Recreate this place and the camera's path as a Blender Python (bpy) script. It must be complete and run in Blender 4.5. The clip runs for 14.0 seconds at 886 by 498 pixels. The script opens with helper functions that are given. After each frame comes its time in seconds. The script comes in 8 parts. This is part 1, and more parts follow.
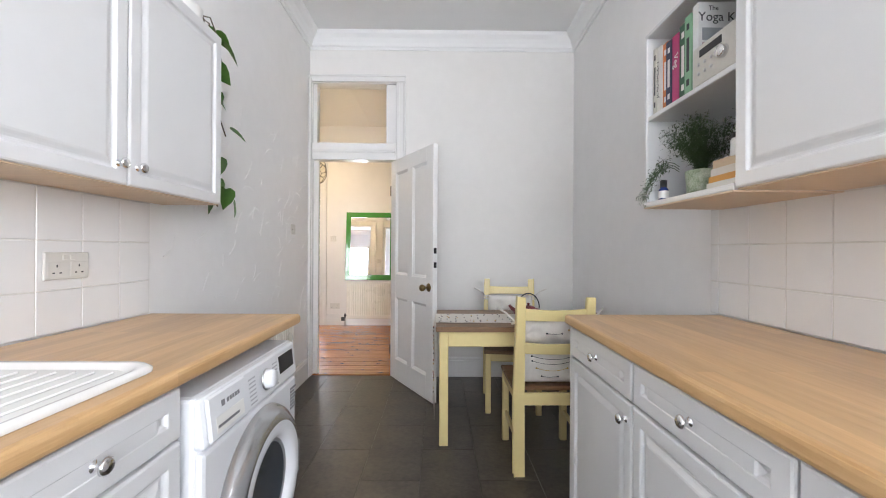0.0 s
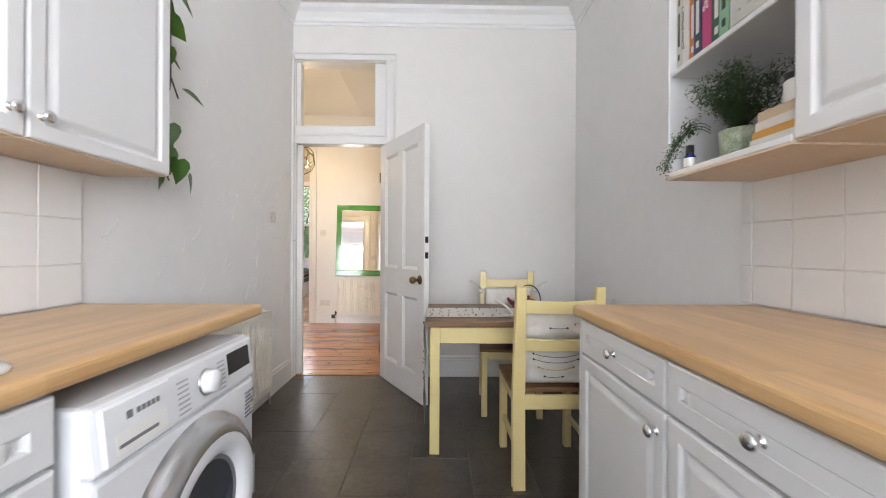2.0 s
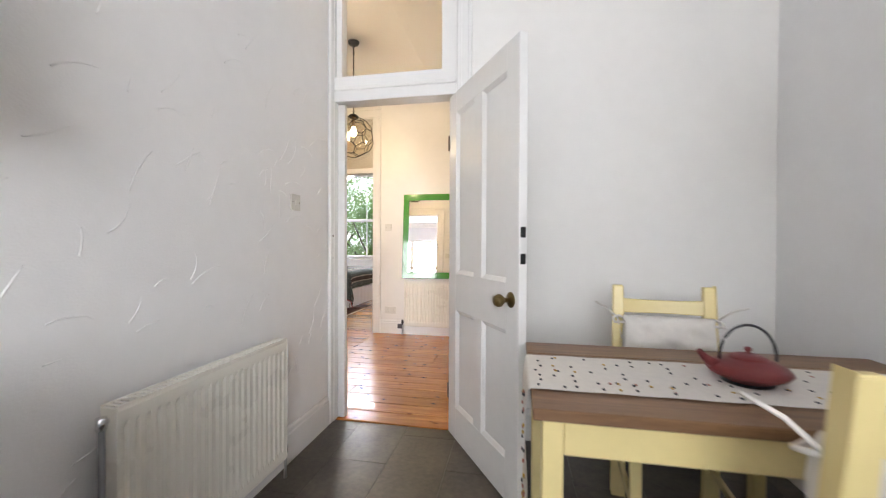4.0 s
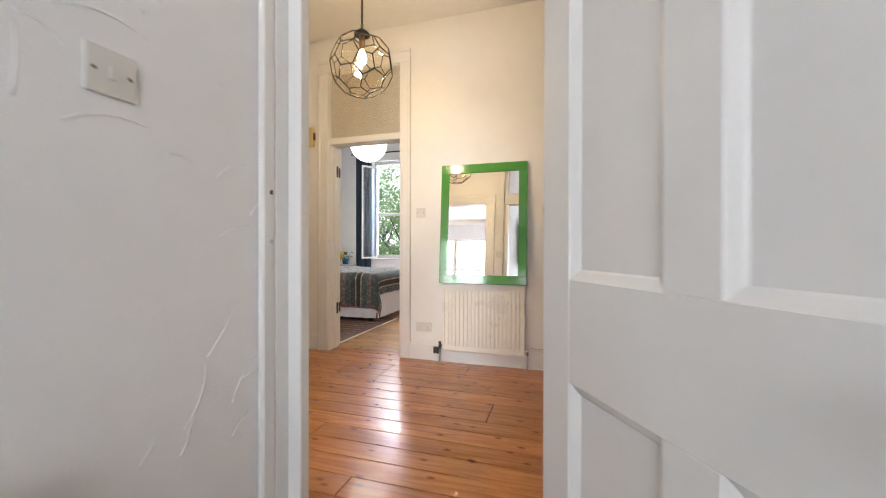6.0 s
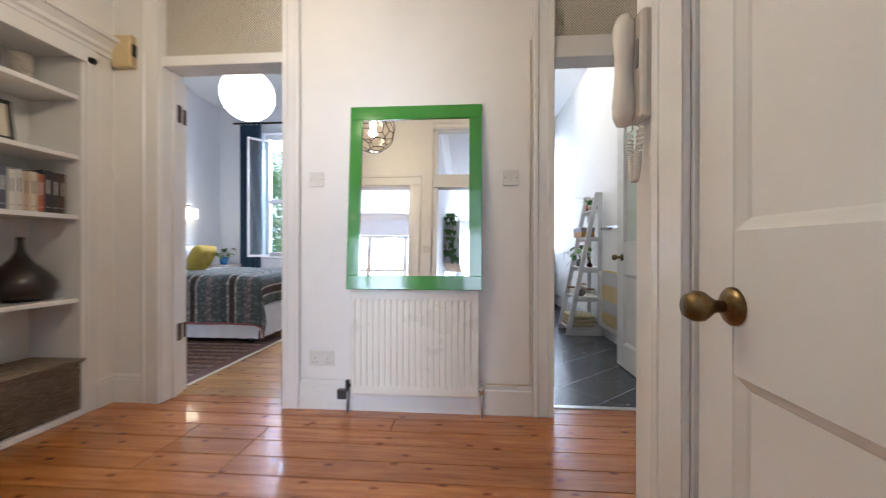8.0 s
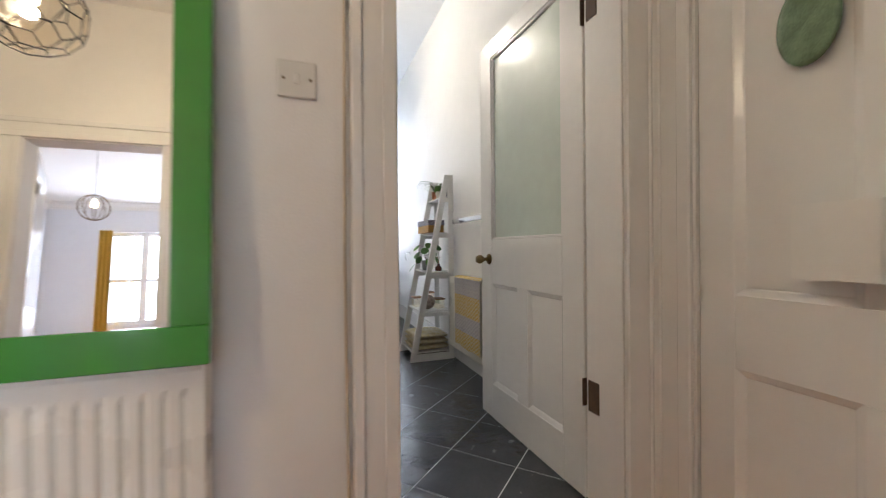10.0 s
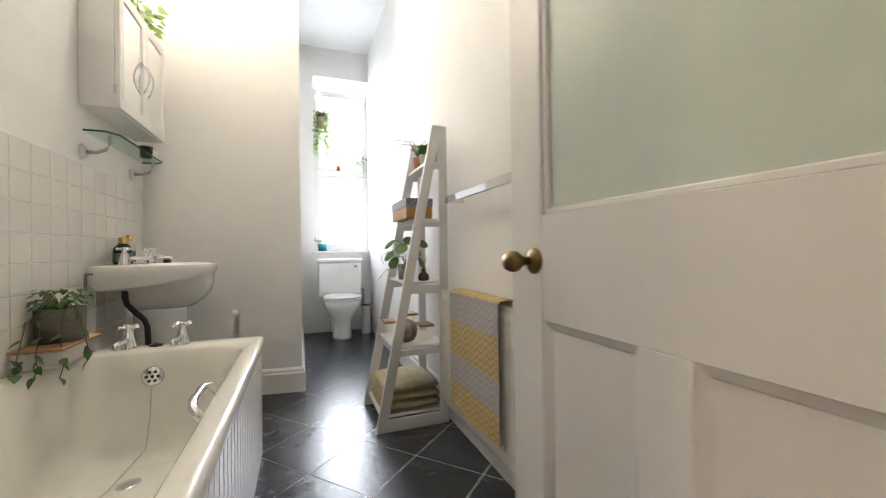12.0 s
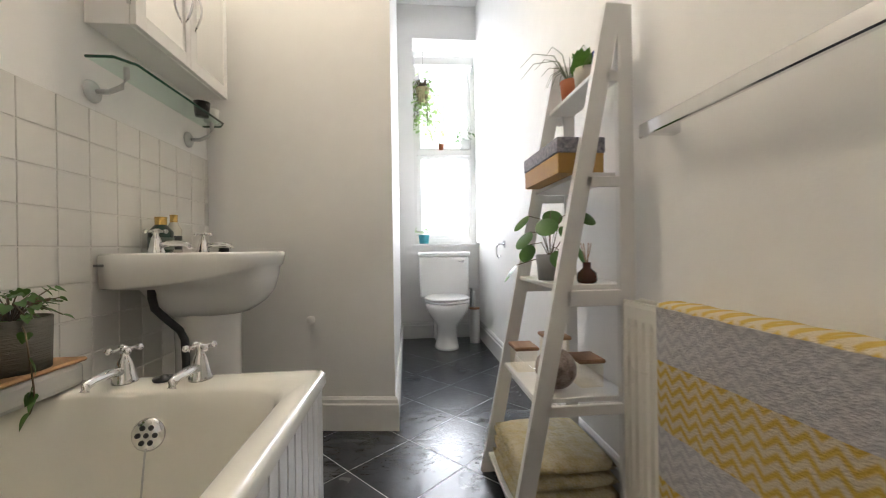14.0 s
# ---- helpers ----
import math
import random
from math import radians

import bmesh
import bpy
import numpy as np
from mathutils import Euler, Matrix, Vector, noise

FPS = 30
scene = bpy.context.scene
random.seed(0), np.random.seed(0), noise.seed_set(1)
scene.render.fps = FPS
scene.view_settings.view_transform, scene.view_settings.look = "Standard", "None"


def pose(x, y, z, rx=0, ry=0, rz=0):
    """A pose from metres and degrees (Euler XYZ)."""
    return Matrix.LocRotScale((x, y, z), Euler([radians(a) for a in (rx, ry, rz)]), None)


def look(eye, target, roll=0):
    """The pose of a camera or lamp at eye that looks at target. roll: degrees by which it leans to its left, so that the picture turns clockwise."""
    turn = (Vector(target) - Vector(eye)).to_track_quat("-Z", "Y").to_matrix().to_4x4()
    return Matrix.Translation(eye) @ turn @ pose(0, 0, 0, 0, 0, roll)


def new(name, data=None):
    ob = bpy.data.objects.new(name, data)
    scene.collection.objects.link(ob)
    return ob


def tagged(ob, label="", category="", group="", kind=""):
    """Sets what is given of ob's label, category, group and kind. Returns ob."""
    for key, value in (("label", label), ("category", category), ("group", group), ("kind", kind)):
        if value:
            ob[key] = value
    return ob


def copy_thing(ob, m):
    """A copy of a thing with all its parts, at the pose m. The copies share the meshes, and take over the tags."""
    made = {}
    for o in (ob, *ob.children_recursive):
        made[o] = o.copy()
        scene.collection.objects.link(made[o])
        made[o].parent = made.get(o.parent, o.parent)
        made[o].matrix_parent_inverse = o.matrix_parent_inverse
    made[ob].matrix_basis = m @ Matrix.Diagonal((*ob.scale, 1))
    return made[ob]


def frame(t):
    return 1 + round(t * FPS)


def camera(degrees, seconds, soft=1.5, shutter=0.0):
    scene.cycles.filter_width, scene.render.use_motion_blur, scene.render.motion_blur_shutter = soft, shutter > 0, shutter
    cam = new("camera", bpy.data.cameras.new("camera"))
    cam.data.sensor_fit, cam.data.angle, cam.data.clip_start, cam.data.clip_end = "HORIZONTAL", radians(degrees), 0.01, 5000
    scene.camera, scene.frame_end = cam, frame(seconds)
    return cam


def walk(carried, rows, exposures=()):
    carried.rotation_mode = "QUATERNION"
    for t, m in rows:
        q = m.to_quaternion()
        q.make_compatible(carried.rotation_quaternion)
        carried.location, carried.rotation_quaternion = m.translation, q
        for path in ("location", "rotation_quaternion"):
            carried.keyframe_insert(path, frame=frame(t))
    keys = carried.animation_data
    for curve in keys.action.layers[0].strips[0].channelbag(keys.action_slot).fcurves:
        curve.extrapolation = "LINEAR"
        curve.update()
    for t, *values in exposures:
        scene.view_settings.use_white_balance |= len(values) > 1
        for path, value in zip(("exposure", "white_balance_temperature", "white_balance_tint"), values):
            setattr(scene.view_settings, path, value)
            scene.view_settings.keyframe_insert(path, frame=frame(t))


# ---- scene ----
# camera and walk: seconds, place in metres, yaw, pitch and roll in degrees
cam = camera(98.32, 14.0, soft=1.0, shutter=0.5)
ROWS = [
    (0, 0.000, 0.000, 1.180, -0.61, 0.07, -0.31),
    (0.5, 0.004, 0.012, 1.164, -0.72, 0.07, -0.36),
    (1, 0.009, 0.039, 1.141, -0.91, 0.08, -0.37),
    (1.5, 0.023, 0.103, 1.118, -1.06, 0.06, -0.36),
    (2, 0.038, 0.239, 1.106, -1.02, -0.01, -0.29),
    (2.5, 0.027, 0.446, 1.108, -0.45, 0.04, -0.33),
    (3, 0.015, 0.707, 1.107, 2.54, -0.12, -0.33),
    (3.5, -0.013, 1.006, 1.109, 6.71, -0.23, -0.24),
    (4, -0.060, 1.321, 1.115, 10.70, -0.56, -0.24),
    (4.2, -0.078, 1.441, 1.113, 12.11, -0.53, -0.11),
    (6.3, -0.471, 2.853, 0.997, 17.28, -0.22, -0.13),
    (6.5, -0.514, 2.967, 0.984, 16.85, -0.26, -0.06),
    (7, -0.628, 3.243, 0.971, 13.79, -0.35, -0.02),
    (7.5, -0.685, 3.529, 0.960, 9.19, -0.22, -0.02),
    (8, -0.730, 3.776, 0.936, 4.43, -0.10, -0.09),
    (8.5, -0.730, 4.059, 0.946, -4.24, -0.02, -0.16),
    (9, -0.677, 4.375, 0.952, -11.14, -0.14, -0.05),
    (9.2, -0.653, 4.498, 0.955, -12.43, -0.24, 0.09),
    (11.3, -0.174, 5.733, 0.892, -27.85, 0.14, 0.73),
    (11.5, -0.138, 5.843, 0.897, -25.96, 0.11, 0.57),
    (12, -0.064, 6.132, 0.896, -20.39, 0.13, 0.67),
    (12.5, -0.040, 6.389, 0.893, -15.22, 0.11, 0.58),
    (13, -0.014, 6.626, 0.872, -11.39, 0.15, 0.68),
    (13.5, 0.005, 6.818, 0.861, -8.70, 0.13, 0.73),
    (14, 0.004, 6.955, 0.845, -5.35, -0.04, 0.84),
]
# the film's exposure and white balance: seconds, stops, kelvin, tint
TONE = [
    (0, 0.48, 6400, 10), (2.5, 0.53, 6550, 10), (4.2, 0.66, 6550, 10), (6.5, 0.52, 6450, 10), (7.0, 0.50, 6700, 10), (7.5, 0.50, 6600, 10),
    (8.0, 0.45, 5400, 10), (8.5, 0.40, 5350, 10), (9.2, 0.30, 5800, 10), (11.3, 0.70, 5900, 10), (12, 0.80, 6250, 10), (12.5, 0.76, 6350, 10), (13.5, 0.60, 6350, 10), (14, 0.58, 6350, 10),
]
walk(cam, [(t, pose(x, y, z, 90 + pitch, roll, yaw)) for t, x, y, z, yaw, pitch, roll in ROWS], TONE)

# ---- world, sun, large lights, exposure ----
world = bpy.data.worlds.new("sky")
scene.world = world
world.use_nodes = True
_sky = world.node_tree.nodes.new("ShaderNodeTexSky")
_sky.sky_type, _sky.sun_disc = "NISHITA", False
_sky.sun_elevation, _sky.sun_rotation = radians(48), radians(-58)
_bg = world.node_tree.nodes["Background"]
world.node_tree.links.new(_sky.outputs[0], _bg.inputs[0])
_bg.inputs[1].default_value = 0.15
_sun = new("sun", bpy.data.lights.new("sun", "SUN"))
_sun.data.energy, _sun.data.angle, _sun.data.color = 1.5, radians(10), (1, 0.96, 0.9)
_sun.matrix_world = look((-6, 3.5, 8), (0, 0, 0))


def area_light(name, place, target, w, h, watts, color, spread=180):
    li = bpy.data.lights.new(name, "AREA")
    li.spread = radians(spread)
    li.shape, li.size, li.size_y, li.energy, li.color = "RECTANGLE", w, h, watts, color
    ob = new(name, li)
    ob.matrix_world = look(place, target)
    return ob


def bulb_light(name, place, watts, color, radius=0.04):
    li = bpy.data.lights.new(name, "POINT")
    li.energy, li.color, li.shadow_soft_size = watts, color, radius
    ob = new(name, li)
    ob.location = place
    return ob


DAY = (0.91, 0.93, 1.0)
WARM = (1.0, 0.77, 0.48)
area_light("kitchen_window_light", (0.1, -3.08, 1.95), (0.0, 1.0, 2.9), 2.1, 1.9, 57, DAY)
# added lamp, no known side window: brightens the west wall
area_light("kitchen_side_window_light", (1.43, -1.95, 1.8), (-1.2, 3.2, 2.0), 1.5, 1.6, 39, DAY, 120)
area_light("wc_window_light", (0.4, 10.99, 1.9), (0.4, 8.0, 1.4), 0.75, 2.05, 36, DAY, 125)
area_light("bedroom_window_light", (-3.4, 9.98, 3.0), (-3.2, 7.5, 0.4), 1.2, 0.7, 330, DAY)
area_light("living_window_light", (-3.0, -2.48, 1.7), (-2.6, 3.0, 1.2), 1.8, 1.7, 120, DAY)
bulb_light("hall_bulb", (-1.61, 4.82, 2.135), 22, WARM, 0.03)
bulb_light("bathroom_bulb", (-0.55, 8.38, 2.97), 25, (1.0, 0.86, 0.68), 0.08)

# ---- materials ----
def mat(name, color, rough=0.5, metal=0.0, color2=None, scale=8.0, bump=0.0, bump_scale=60.0, stretch=(1, 1, 1), wear=0.12, vary=0.0, coat=0.0, spec=0.5, rvary=0.1):
    """A surface with a mottle at a large and a small scale, fine relief and, with vary, a shade of its own for each object."""
    m = bpy.data.materials.new(name)
    m.use_nodes = True
    nt = m.node_tree
    b = nt.nodes["Principled BSDF"]
    N, L = nt.nodes.new, nt.links.new
    tc = N("ShaderNodeTexCoord")
    mp = N("ShaderNodeMapping")
    mp.inputs["Scale"].default_value = stretch
    if vary:
        seed, shift = N("ShaderNodeObjectInfo"), N("ShaderNodeVectorMath")
        shift.operation = "MULTIPLY_ADD"
        shift.inputs[1].default_value = (37.0, 53.0, 11.0)
        L(seed.outputs["Random"], shift.inputs[0]), L(tc.outputs["Object"], shift.inputs[2]), L(shift.outputs[0], mp.inputs[0])
    else:
        L(tc.outputs["Object"], mp.inputs[0])
    n1 = N("ShaderNodeTexNoise")
    n1.inputs["Scale"].default_value, n1.inputs["Detail"].default_value = scale, 6
    n2 = N("ShaderNodeTexNoise")
    n2.inputs["Scale"].default_value, n2.inputs["Detail"].default_value = scale * 7.3, 4
    L(mp.outputs[0], n1.inputs[0]), L(mp.outputs[0], n2.inputs[0])
    mx = N("ShaderNodeMath")
    mx.operation = "MULTIPLY_ADD"
    mx.inputs[1].default_value = 0.6
    sc = N("ShaderNodeMath")
    sc.operation = "MULTIPLY"
    sc.inputs[1].default_value = 0.4
    L(n2.outputs[0], sc.inputs[0]), L(n1.outputs[0], mx.inputs[0]), L(sc.outputs[0], mx.inputs[2])
    rp = N("ShaderNodeValToRGB")
    c2 = color2 or tuple(c * (1 - wear) for c in color)
    rp.color_ramp.elements[0].position, rp.color_ramp.elements[1].position = 0.32, 0.68
    rp.color_ramp.elements[0].color, rp.color_ramp.elements[1].color = (*c2, 1), (*color, 1)
    L(mx.outputs[0], rp.inputs[0])
    out = rp.outputs[0]
    if vary:
        oi = N("ShaderNodeObjectInfo")
        mr = N("ShaderNodeMapRange")
        mr.inputs[3].default_value, mr.inputs[4].default_value = 1 - vary, 1 + vary
        L(oi.outputs["Random"], mr.inputs[0])
        hs = N("ShaderNodeHueSaturation")
        L(mr.outputs[0], hs.inputs["Value"]), L(out, hs.inputs["Color"])
        out = hs.outputs[0]
    L(out, b.inputs["Base Color"])
    rr = N("ShaderNodeMapRange")
    rr.inputs[3].default_value, rr.inputs[4].default_value = max(0.02, rough - rvary * rough), min(1, rough + rvary * rough)
    L(n1.outputs[0], rr.inputs[0]), L(rr.outputs[0], b.inputs["Roughness"])
    b.inputs["Metallic"].default_value = metal
    b.inputs["Specular IOR Level"].default_value = spec
    b.inputs["Coat Weight"].default_value = coat
    if bump:
        n3 = N("ShaderNodeTexNoise")
        n3.inputs["Scale"].default_value, n3.inputs["Detail"].default_value = bump_scale, 5
        L(mp.outputs[0], n3.inputs[0])
        bp = N("ShaderNodeBump")
        bp.inputs["Strength"].default_value, bp.inputs["Distance"].default_value = bump, 0.01
        L(n3.outputs[0], bp.inputs["Height"]), L(bp.outputs[0], b.inputs["Normal"])
    return m


def grain_mat(name, light, dark, rough, axis="X", coat=0.0, vary=0.1, knots=False, rings=26.0):
    """Wood with a grain along one axis, offset for each board, and knots where wanted."""
    m = mat(name, light, rough, coat=coat)
    nt = m.node_tree
    b = nt.nodes["Principled BSDF"]
    N, L = nt.nodes.new, nt.links.new
    tc, oi = N("ShaderNodeTexCoord"), N("ShaderNodeObjectInfo")
    off = N("ShaderNodeVectorMath")
    off.operation = "MULTIPLY_ADD"
    off.inputs[1].default_value, = ((37.0, 53.0, 11.0),)
    cb = N("ShaderNodeCombineXYZ")
    for i in range(3):
        L(oi.outputs["Random"], cb.inputs[i])
    L(cb.outputs[0], off.inputs[0]), L(tc.outputs["Object"], off.inputs[2])
    mp = N("ShaderNodeMapping")
    s = {"X": (0.9, 1, 1), "Y": (1, 0.9, 1), "Z": (1, 1, 0.9)}[axis]
    mp.inputs["Scale"].default_value = tuple(1.0 if v == 0.9 else 14.0 for v in s)
    L(off.outputs[0], mp.inputs[0])
    n = N("ShaderNodeTexNoise")
    n.inputs["Scale"].default_value, n.inputs["Detail"].default_value, n.inputs["Distortion"].default_value = 2.2, 7, 1.2
    L(mp.outputs[0], n.inputs[0])
    fine = N("ShaderNodeTexNoise")
    fine.inputs["Scale"].default_value, fine.inputs["Detail"].default_value = rings, 3
    L(mp.outputs[0], fine.inputs[0])
    ad = N("ShaderNodeMath")
    ad.operation = "MULTIPLY_ADD"
    ad.inputs[1].default_value = 0.35
    L(fine.outputs[0], ad.inputs[0]), L(n.outputs[0], ad.inputs[2])
    rp = N("ShaderNodeValToRGB")
    rp.color_ramp.elements[0].position, rp.color_ramp.elements[1].position = 0.46, 0.86
    rp.color_ramp.elements[0].color, rp.color_ramp.elements[1].color = (*light, 1), (*dark, 1)
    L(ad.outputs[0], rp.inputs[0])
    out = rp.outputs[0]
    if knots:
        v = N("ShaderNodeTexVoronoi")
        v.voronoi_dimensions = "2D"
        v.inputs["Scale"].default_value = 4.4
        vm = N("ShaderNodeMapping")
        vm.inputs["Scale"].default_value = tuple(0.8 if q == 0.9 else 1.7 for q in s)
        L(off.outputs[0], vm.inputs[0]), L(vm.outputs[0], v.inputs[0])
        kr = N("ShaderNodeValToRGB")
        kr.color_ramp.elements[0].position, kr.color_ramp.elements[1].position = 0.035, 0.10
        kr.color_ramp.elements[0].color, kr.color_ramp.elements[1].color = (0.36, 0.19, 0.11, 1), (1, 1, 1, 1)
        L(v.outputs[0], kr.inputs[0])
        mu = N("ShaderNodeMix")
        mu.data_type, mu.blend_type = "RGBA", "MULTIPLY"
        mu.inputs[0].default_value = 0.9
        L(out, mu.inputs[6]), L(kr.outputs[0], mu.inputs[7])
        out = mu.outputs[2]
    mr = N("ShaderNodeMapRange")
    mr.inputs[3].default_value, mr.inputs[4].default_value = 1 - vary, 1 + vary
    L(oi.outputs["Random"], mr.inputs[0])
    hs = N("ShaderNodeHueSaturation")
    L(mr.outputs[0], hs.inputs["Value"]), L(out, hs.inputs["Color"]), L(hs.outputs[0], b.inputs["Base Color"])
    bp = N("ShaderNodeBump")
    bp.inputs["Strength"].default_value, bp.inputs["Distance"].default_value = 0.12, 0.004
    L(ad.outputs[0], bp.inputs["Height"]), L(bp.outputs[0], b.inputs["Normal"])
    return m


def glass_mat(name, color=(1, 1, 1), rough=0.0, ior=1.45):
    m = bpy.data.materials.new(name)
    m.use_nodes = True
    b = m.node_tree.nodes["Principled BSDF"]
    b.inputs["Base Color"].default_value = (*color, 1)
    b.inputs["Transmission Weight"].default_value, b.inputs["Roughness"].default_value, b.inputs["IOR"].default_value = 1.0, rough, ior
    return m


def pane_mat(name, gloss=0.07, tint=(1, 1, 1)):
    """A thin clear pane: light goes straight through, a little is mirrored."""
    m = bpy.data.materials.new(name)
    m.use_nodes = True
    nt = m.node_tree
    for n in list(nt.nodes):
        nt.nodes.remove(n)
    out, mx, tr, gl = (nt.nodes.new("ShaderNode" + k) for k in ("OutputMaterial", "MixShader", "BsdfTransparent", "BsdfGlossy"))
    tr.inputs[0].default_value, gl.inputs["Roughness"].default_value, mx.inputs[0].default_value = (*tint, 1), 0.02, gloss
    nt.links.new(tr.outputs[0], mx.inputs[1]), nt.links.new(gl.outputs[0], mx.inputs[2]), nt.links.new(mx.outputs[0], out.inputs[0])
    return m


def glow_mat(name, color, strength):
    m = bpy.data.materials.new(name)
    m.use_nodes = True
    b = m.node_tree.nodes["Principled BSDF"]
    b.inputs["Base Color"].default_value = (*color, 1)
    b.inputs["Emission Color"].default_value, b.inputs["Emission Strength"].default_value = (*color, 1), strength
    return m


def plaster_mat(name, color, ridges):
    """Emulsion on old plaster: rollers' stipple, shallow hollows and, where ridges is set, curved trowel marks."""
    m = mat(name, color, 0.62, scale=1.6, wear=0.05, bump=0.10, bump_scale=160, spec=0.35)
    nt = m.node_tree
    b = nt.nodes["Principled BSDF"]
    N, L = nt.nodes.new, nt.links.new
    tc = N("ShaderNodeTexCoord")
    low = N("ShaderNodeTexNoise")
    low.inputs["Scale"].default_value, low.inputs["Detail"].default_value = 5.0, 3
    L(tc.outputs["Object"], low.inputs[0])
    bp = N("ShaderNodeBump")
    bp.inputs["Strength"].default_value, bp.inputs["Distance"].default_value = 0.10, 0.02
    L(low.outputs[0], bp.inputs["Height"])
    old = b.inputs["Normal"].links[0].from_node
    L(bp.outputs[0], old.inputs["Normal"])
    if ridges:
        dist = N("ShaderNodeTexNoise")
        dist.inputs["Scale"].default_value = 3.0
        L(tc.outputs["Object"], dist.inputs[0])
        mad = N("ShaderNodeVectorMath")
        mad.operation = "MULTIPLY_ADD"
        mad.inputs[1].default_value = (0.5, 0.5, 0.5)
        L(dist.outputs[1], mad.inputs[0]), L(tc.outputs["Object"], mad.inputs[2])
        v = N("ShaderNodeTexVoronoi")
        v.feature = "DISTANCE_TO_EDGE"
        v.inputs["Scale"].default_value = 6.5
        L(mad.outputs[0], v.inputs[0])
        r1 = N("ShaderNodeMapRange")
        r1.inputs[1].default_value, r1.inputs[2].default_value, r1.inputs[3].default_value, r1.inputs[4].default_value = 0.0, 0.03, 1.0, 0.0
        L(v.outputs[0], r1.inputs[0])
        gate = N("ShaderNodeTexNoise")
        gate.inputs["Scale"].default_value, gate.inputs["Detail"].default_value = 7.0, 2
        L(tc.outputs["Object"], gate.inputs[0])
        r2 = N("ShaderNodeMapRange")
        r2.inputs[1].default_value, r2.inputs[2].default_value = 0.58, 0.66
        L(gate.outputs[0], r2.inputs[0])
        mu = N("ShaderNodeMath")
        mu.operation = "MULTIPLY"
        L(r1.outputs[0], mu.inputs[0]), L(r2.outputs[0], mu.inputs[1])
        b2 = N("ShaderNodeBump")
        b2.inputs["Strength"].default_value, b2.inputs["Distance"].default_value = ridges, 0.008
        L(mu.outputs[0], b2.inputs["Height"]), L(old.outputs[0], b2.inputs["Normal"]), L(b2.outputs[0], b.inputs["Normal"])
    return m


KITCHEN_WALL = plaster_mat("kitchen_wall_paint", (0.86, 0.85, 0.84), 0.0)
HALL_WALL = plaster_mat("hall_wall_paint", (0.82, 0.80, 0.77), 0.0)
BATH_WALL = plaster_mat("bathroom_wall_paint", (0.84, 0.83, 0.81), 0.0)
BED_WALL = plaster_mat("bedroom_wall_paint", (0.80, 0.81, 0.84), 0.0)
CEILING = mat("ceiling_paint", (0.87, 0.87, 0.86), 0.7, scale=1.2, wear=0.03, bump=0.06, bump_scale=120)
GLOSS = mat("white_gloss_paint", (0.82, 0.81, 0.79), 0.22, scale=2.0, wear=0.05, bump=0.10, bump_scale=22, spec=0.5)
CUPBOARD = mat("white_cupboard_foil", (0.72, 0.72, 0.72), 0.30, scale=1.5, wear=0.04, bump=0.02, bump_scale=200)
RAD = mat("radiator_enamel", (0.84, 0.81, 0.73), 0.28, scale=3, wear=0.05)
WORKTOP = grain_mat("beech_worktop", (0.68, 0.45, 0.23), (0.56, 0.34, 0.155), 0.30, "Y", vary=0.02)


def staves(m, length, width, low, high):
    """Glued strips along y, each with a tone of its own."""
    nt = m.node_tree
    N, L = nt.nodes.new, nt.links.new
    tc, mp, br, mx = N("ShaderNodeTexCoord"), N("ShaderNodeMapping"), N("ShaderNodeTexBrick"), N("ShaderNodeMix")
    mp.inputs["Rotation"].default_value = (0, 0, radians(90))
    br.inputs["Scale"].default_value, br.inputs["Mortar Size"].default_value = 1.0, 0.0
    br.inputs["Brick Width"].default_value, br.inputs["Row Height"].default_value = length, width
    br.inputs["Color1"].default_value, br.inputs["Color2"].default_value = (*low, 1), (*high, 1)
    br.offset, br.offset_frequency = 0.37, 2
    mx.data_type, mx.blend_type = "RGBA", "MULTIPLY"
    mx.inputs[0].default_value = 1.0
    b = nt.nodes["Principled BSDF"].inputs["Base Color"]
    L(tc.outputs["Object"], mp.inputs[0]), L(mp.outputs[0], br.inputs[0])
    L(b.links[0].from_socket, mx.inputs[6]), L(br.outputs[0], mx.inputs[7]), L(mx.outputs[2], b)


staves(WORKTOP, 0.62, 0.041, (0.88, 0.86, 0.83), (1.06, 1.05, 1.03))
CABINET_UNDER = mat("beech_underside", (0.72, 0.56, 0.40), 0.5, scale=3, stretch=(6, 0.6, 6))
LINO = mat("dark_slate_vinyl", (0.105, 0.086, 0.068), 0.32, color2=(0.030, 0.026, 0.023), scale=5.5, bump=0.08, bump_scale=70, vary=0.12, rvary=0.3)
LINO_GAP = mat("vinyl_joint", (0.012, 0.011, 0.011), 0.6)
PINE = grain_mat("varnished_pine", (0.54, 0.21, 0.05), (0.31, 0.10, 0.022), 0.26, "X", coat=0.3, vary=0.16, knots=True)
PINE_PALE = grain_mat("varnished_pine_pale", (0.56, 0.31, 0.12), (0.38, 0.18, 0.06), 0.24, "X", coat=0.4, vary=0.14, knots=True)
FLOOR_GAP = mat("floor_gap", (0.012, 0.008, 0.005), 0.9)
SLATE = mat("black_slate_tile", (0.044, 0.048, 0.056), 0.24, color2=(0.030, 0.033, 0.039), scale=11, bump=0.16, bump_scale=26, vary=0.22, rvary=0.4)
GROUT = mat("grey_grout", (0.60, 0.61, 0.63), 0.8, scale=14, wear=0.2)
TILE_WHITE = mat("white_glazed_tile", (0.82, 0.81, 0.80), 0.12, scale=3, wear=0.03, bump=0.05, bump_scale=9, vary=0.015)
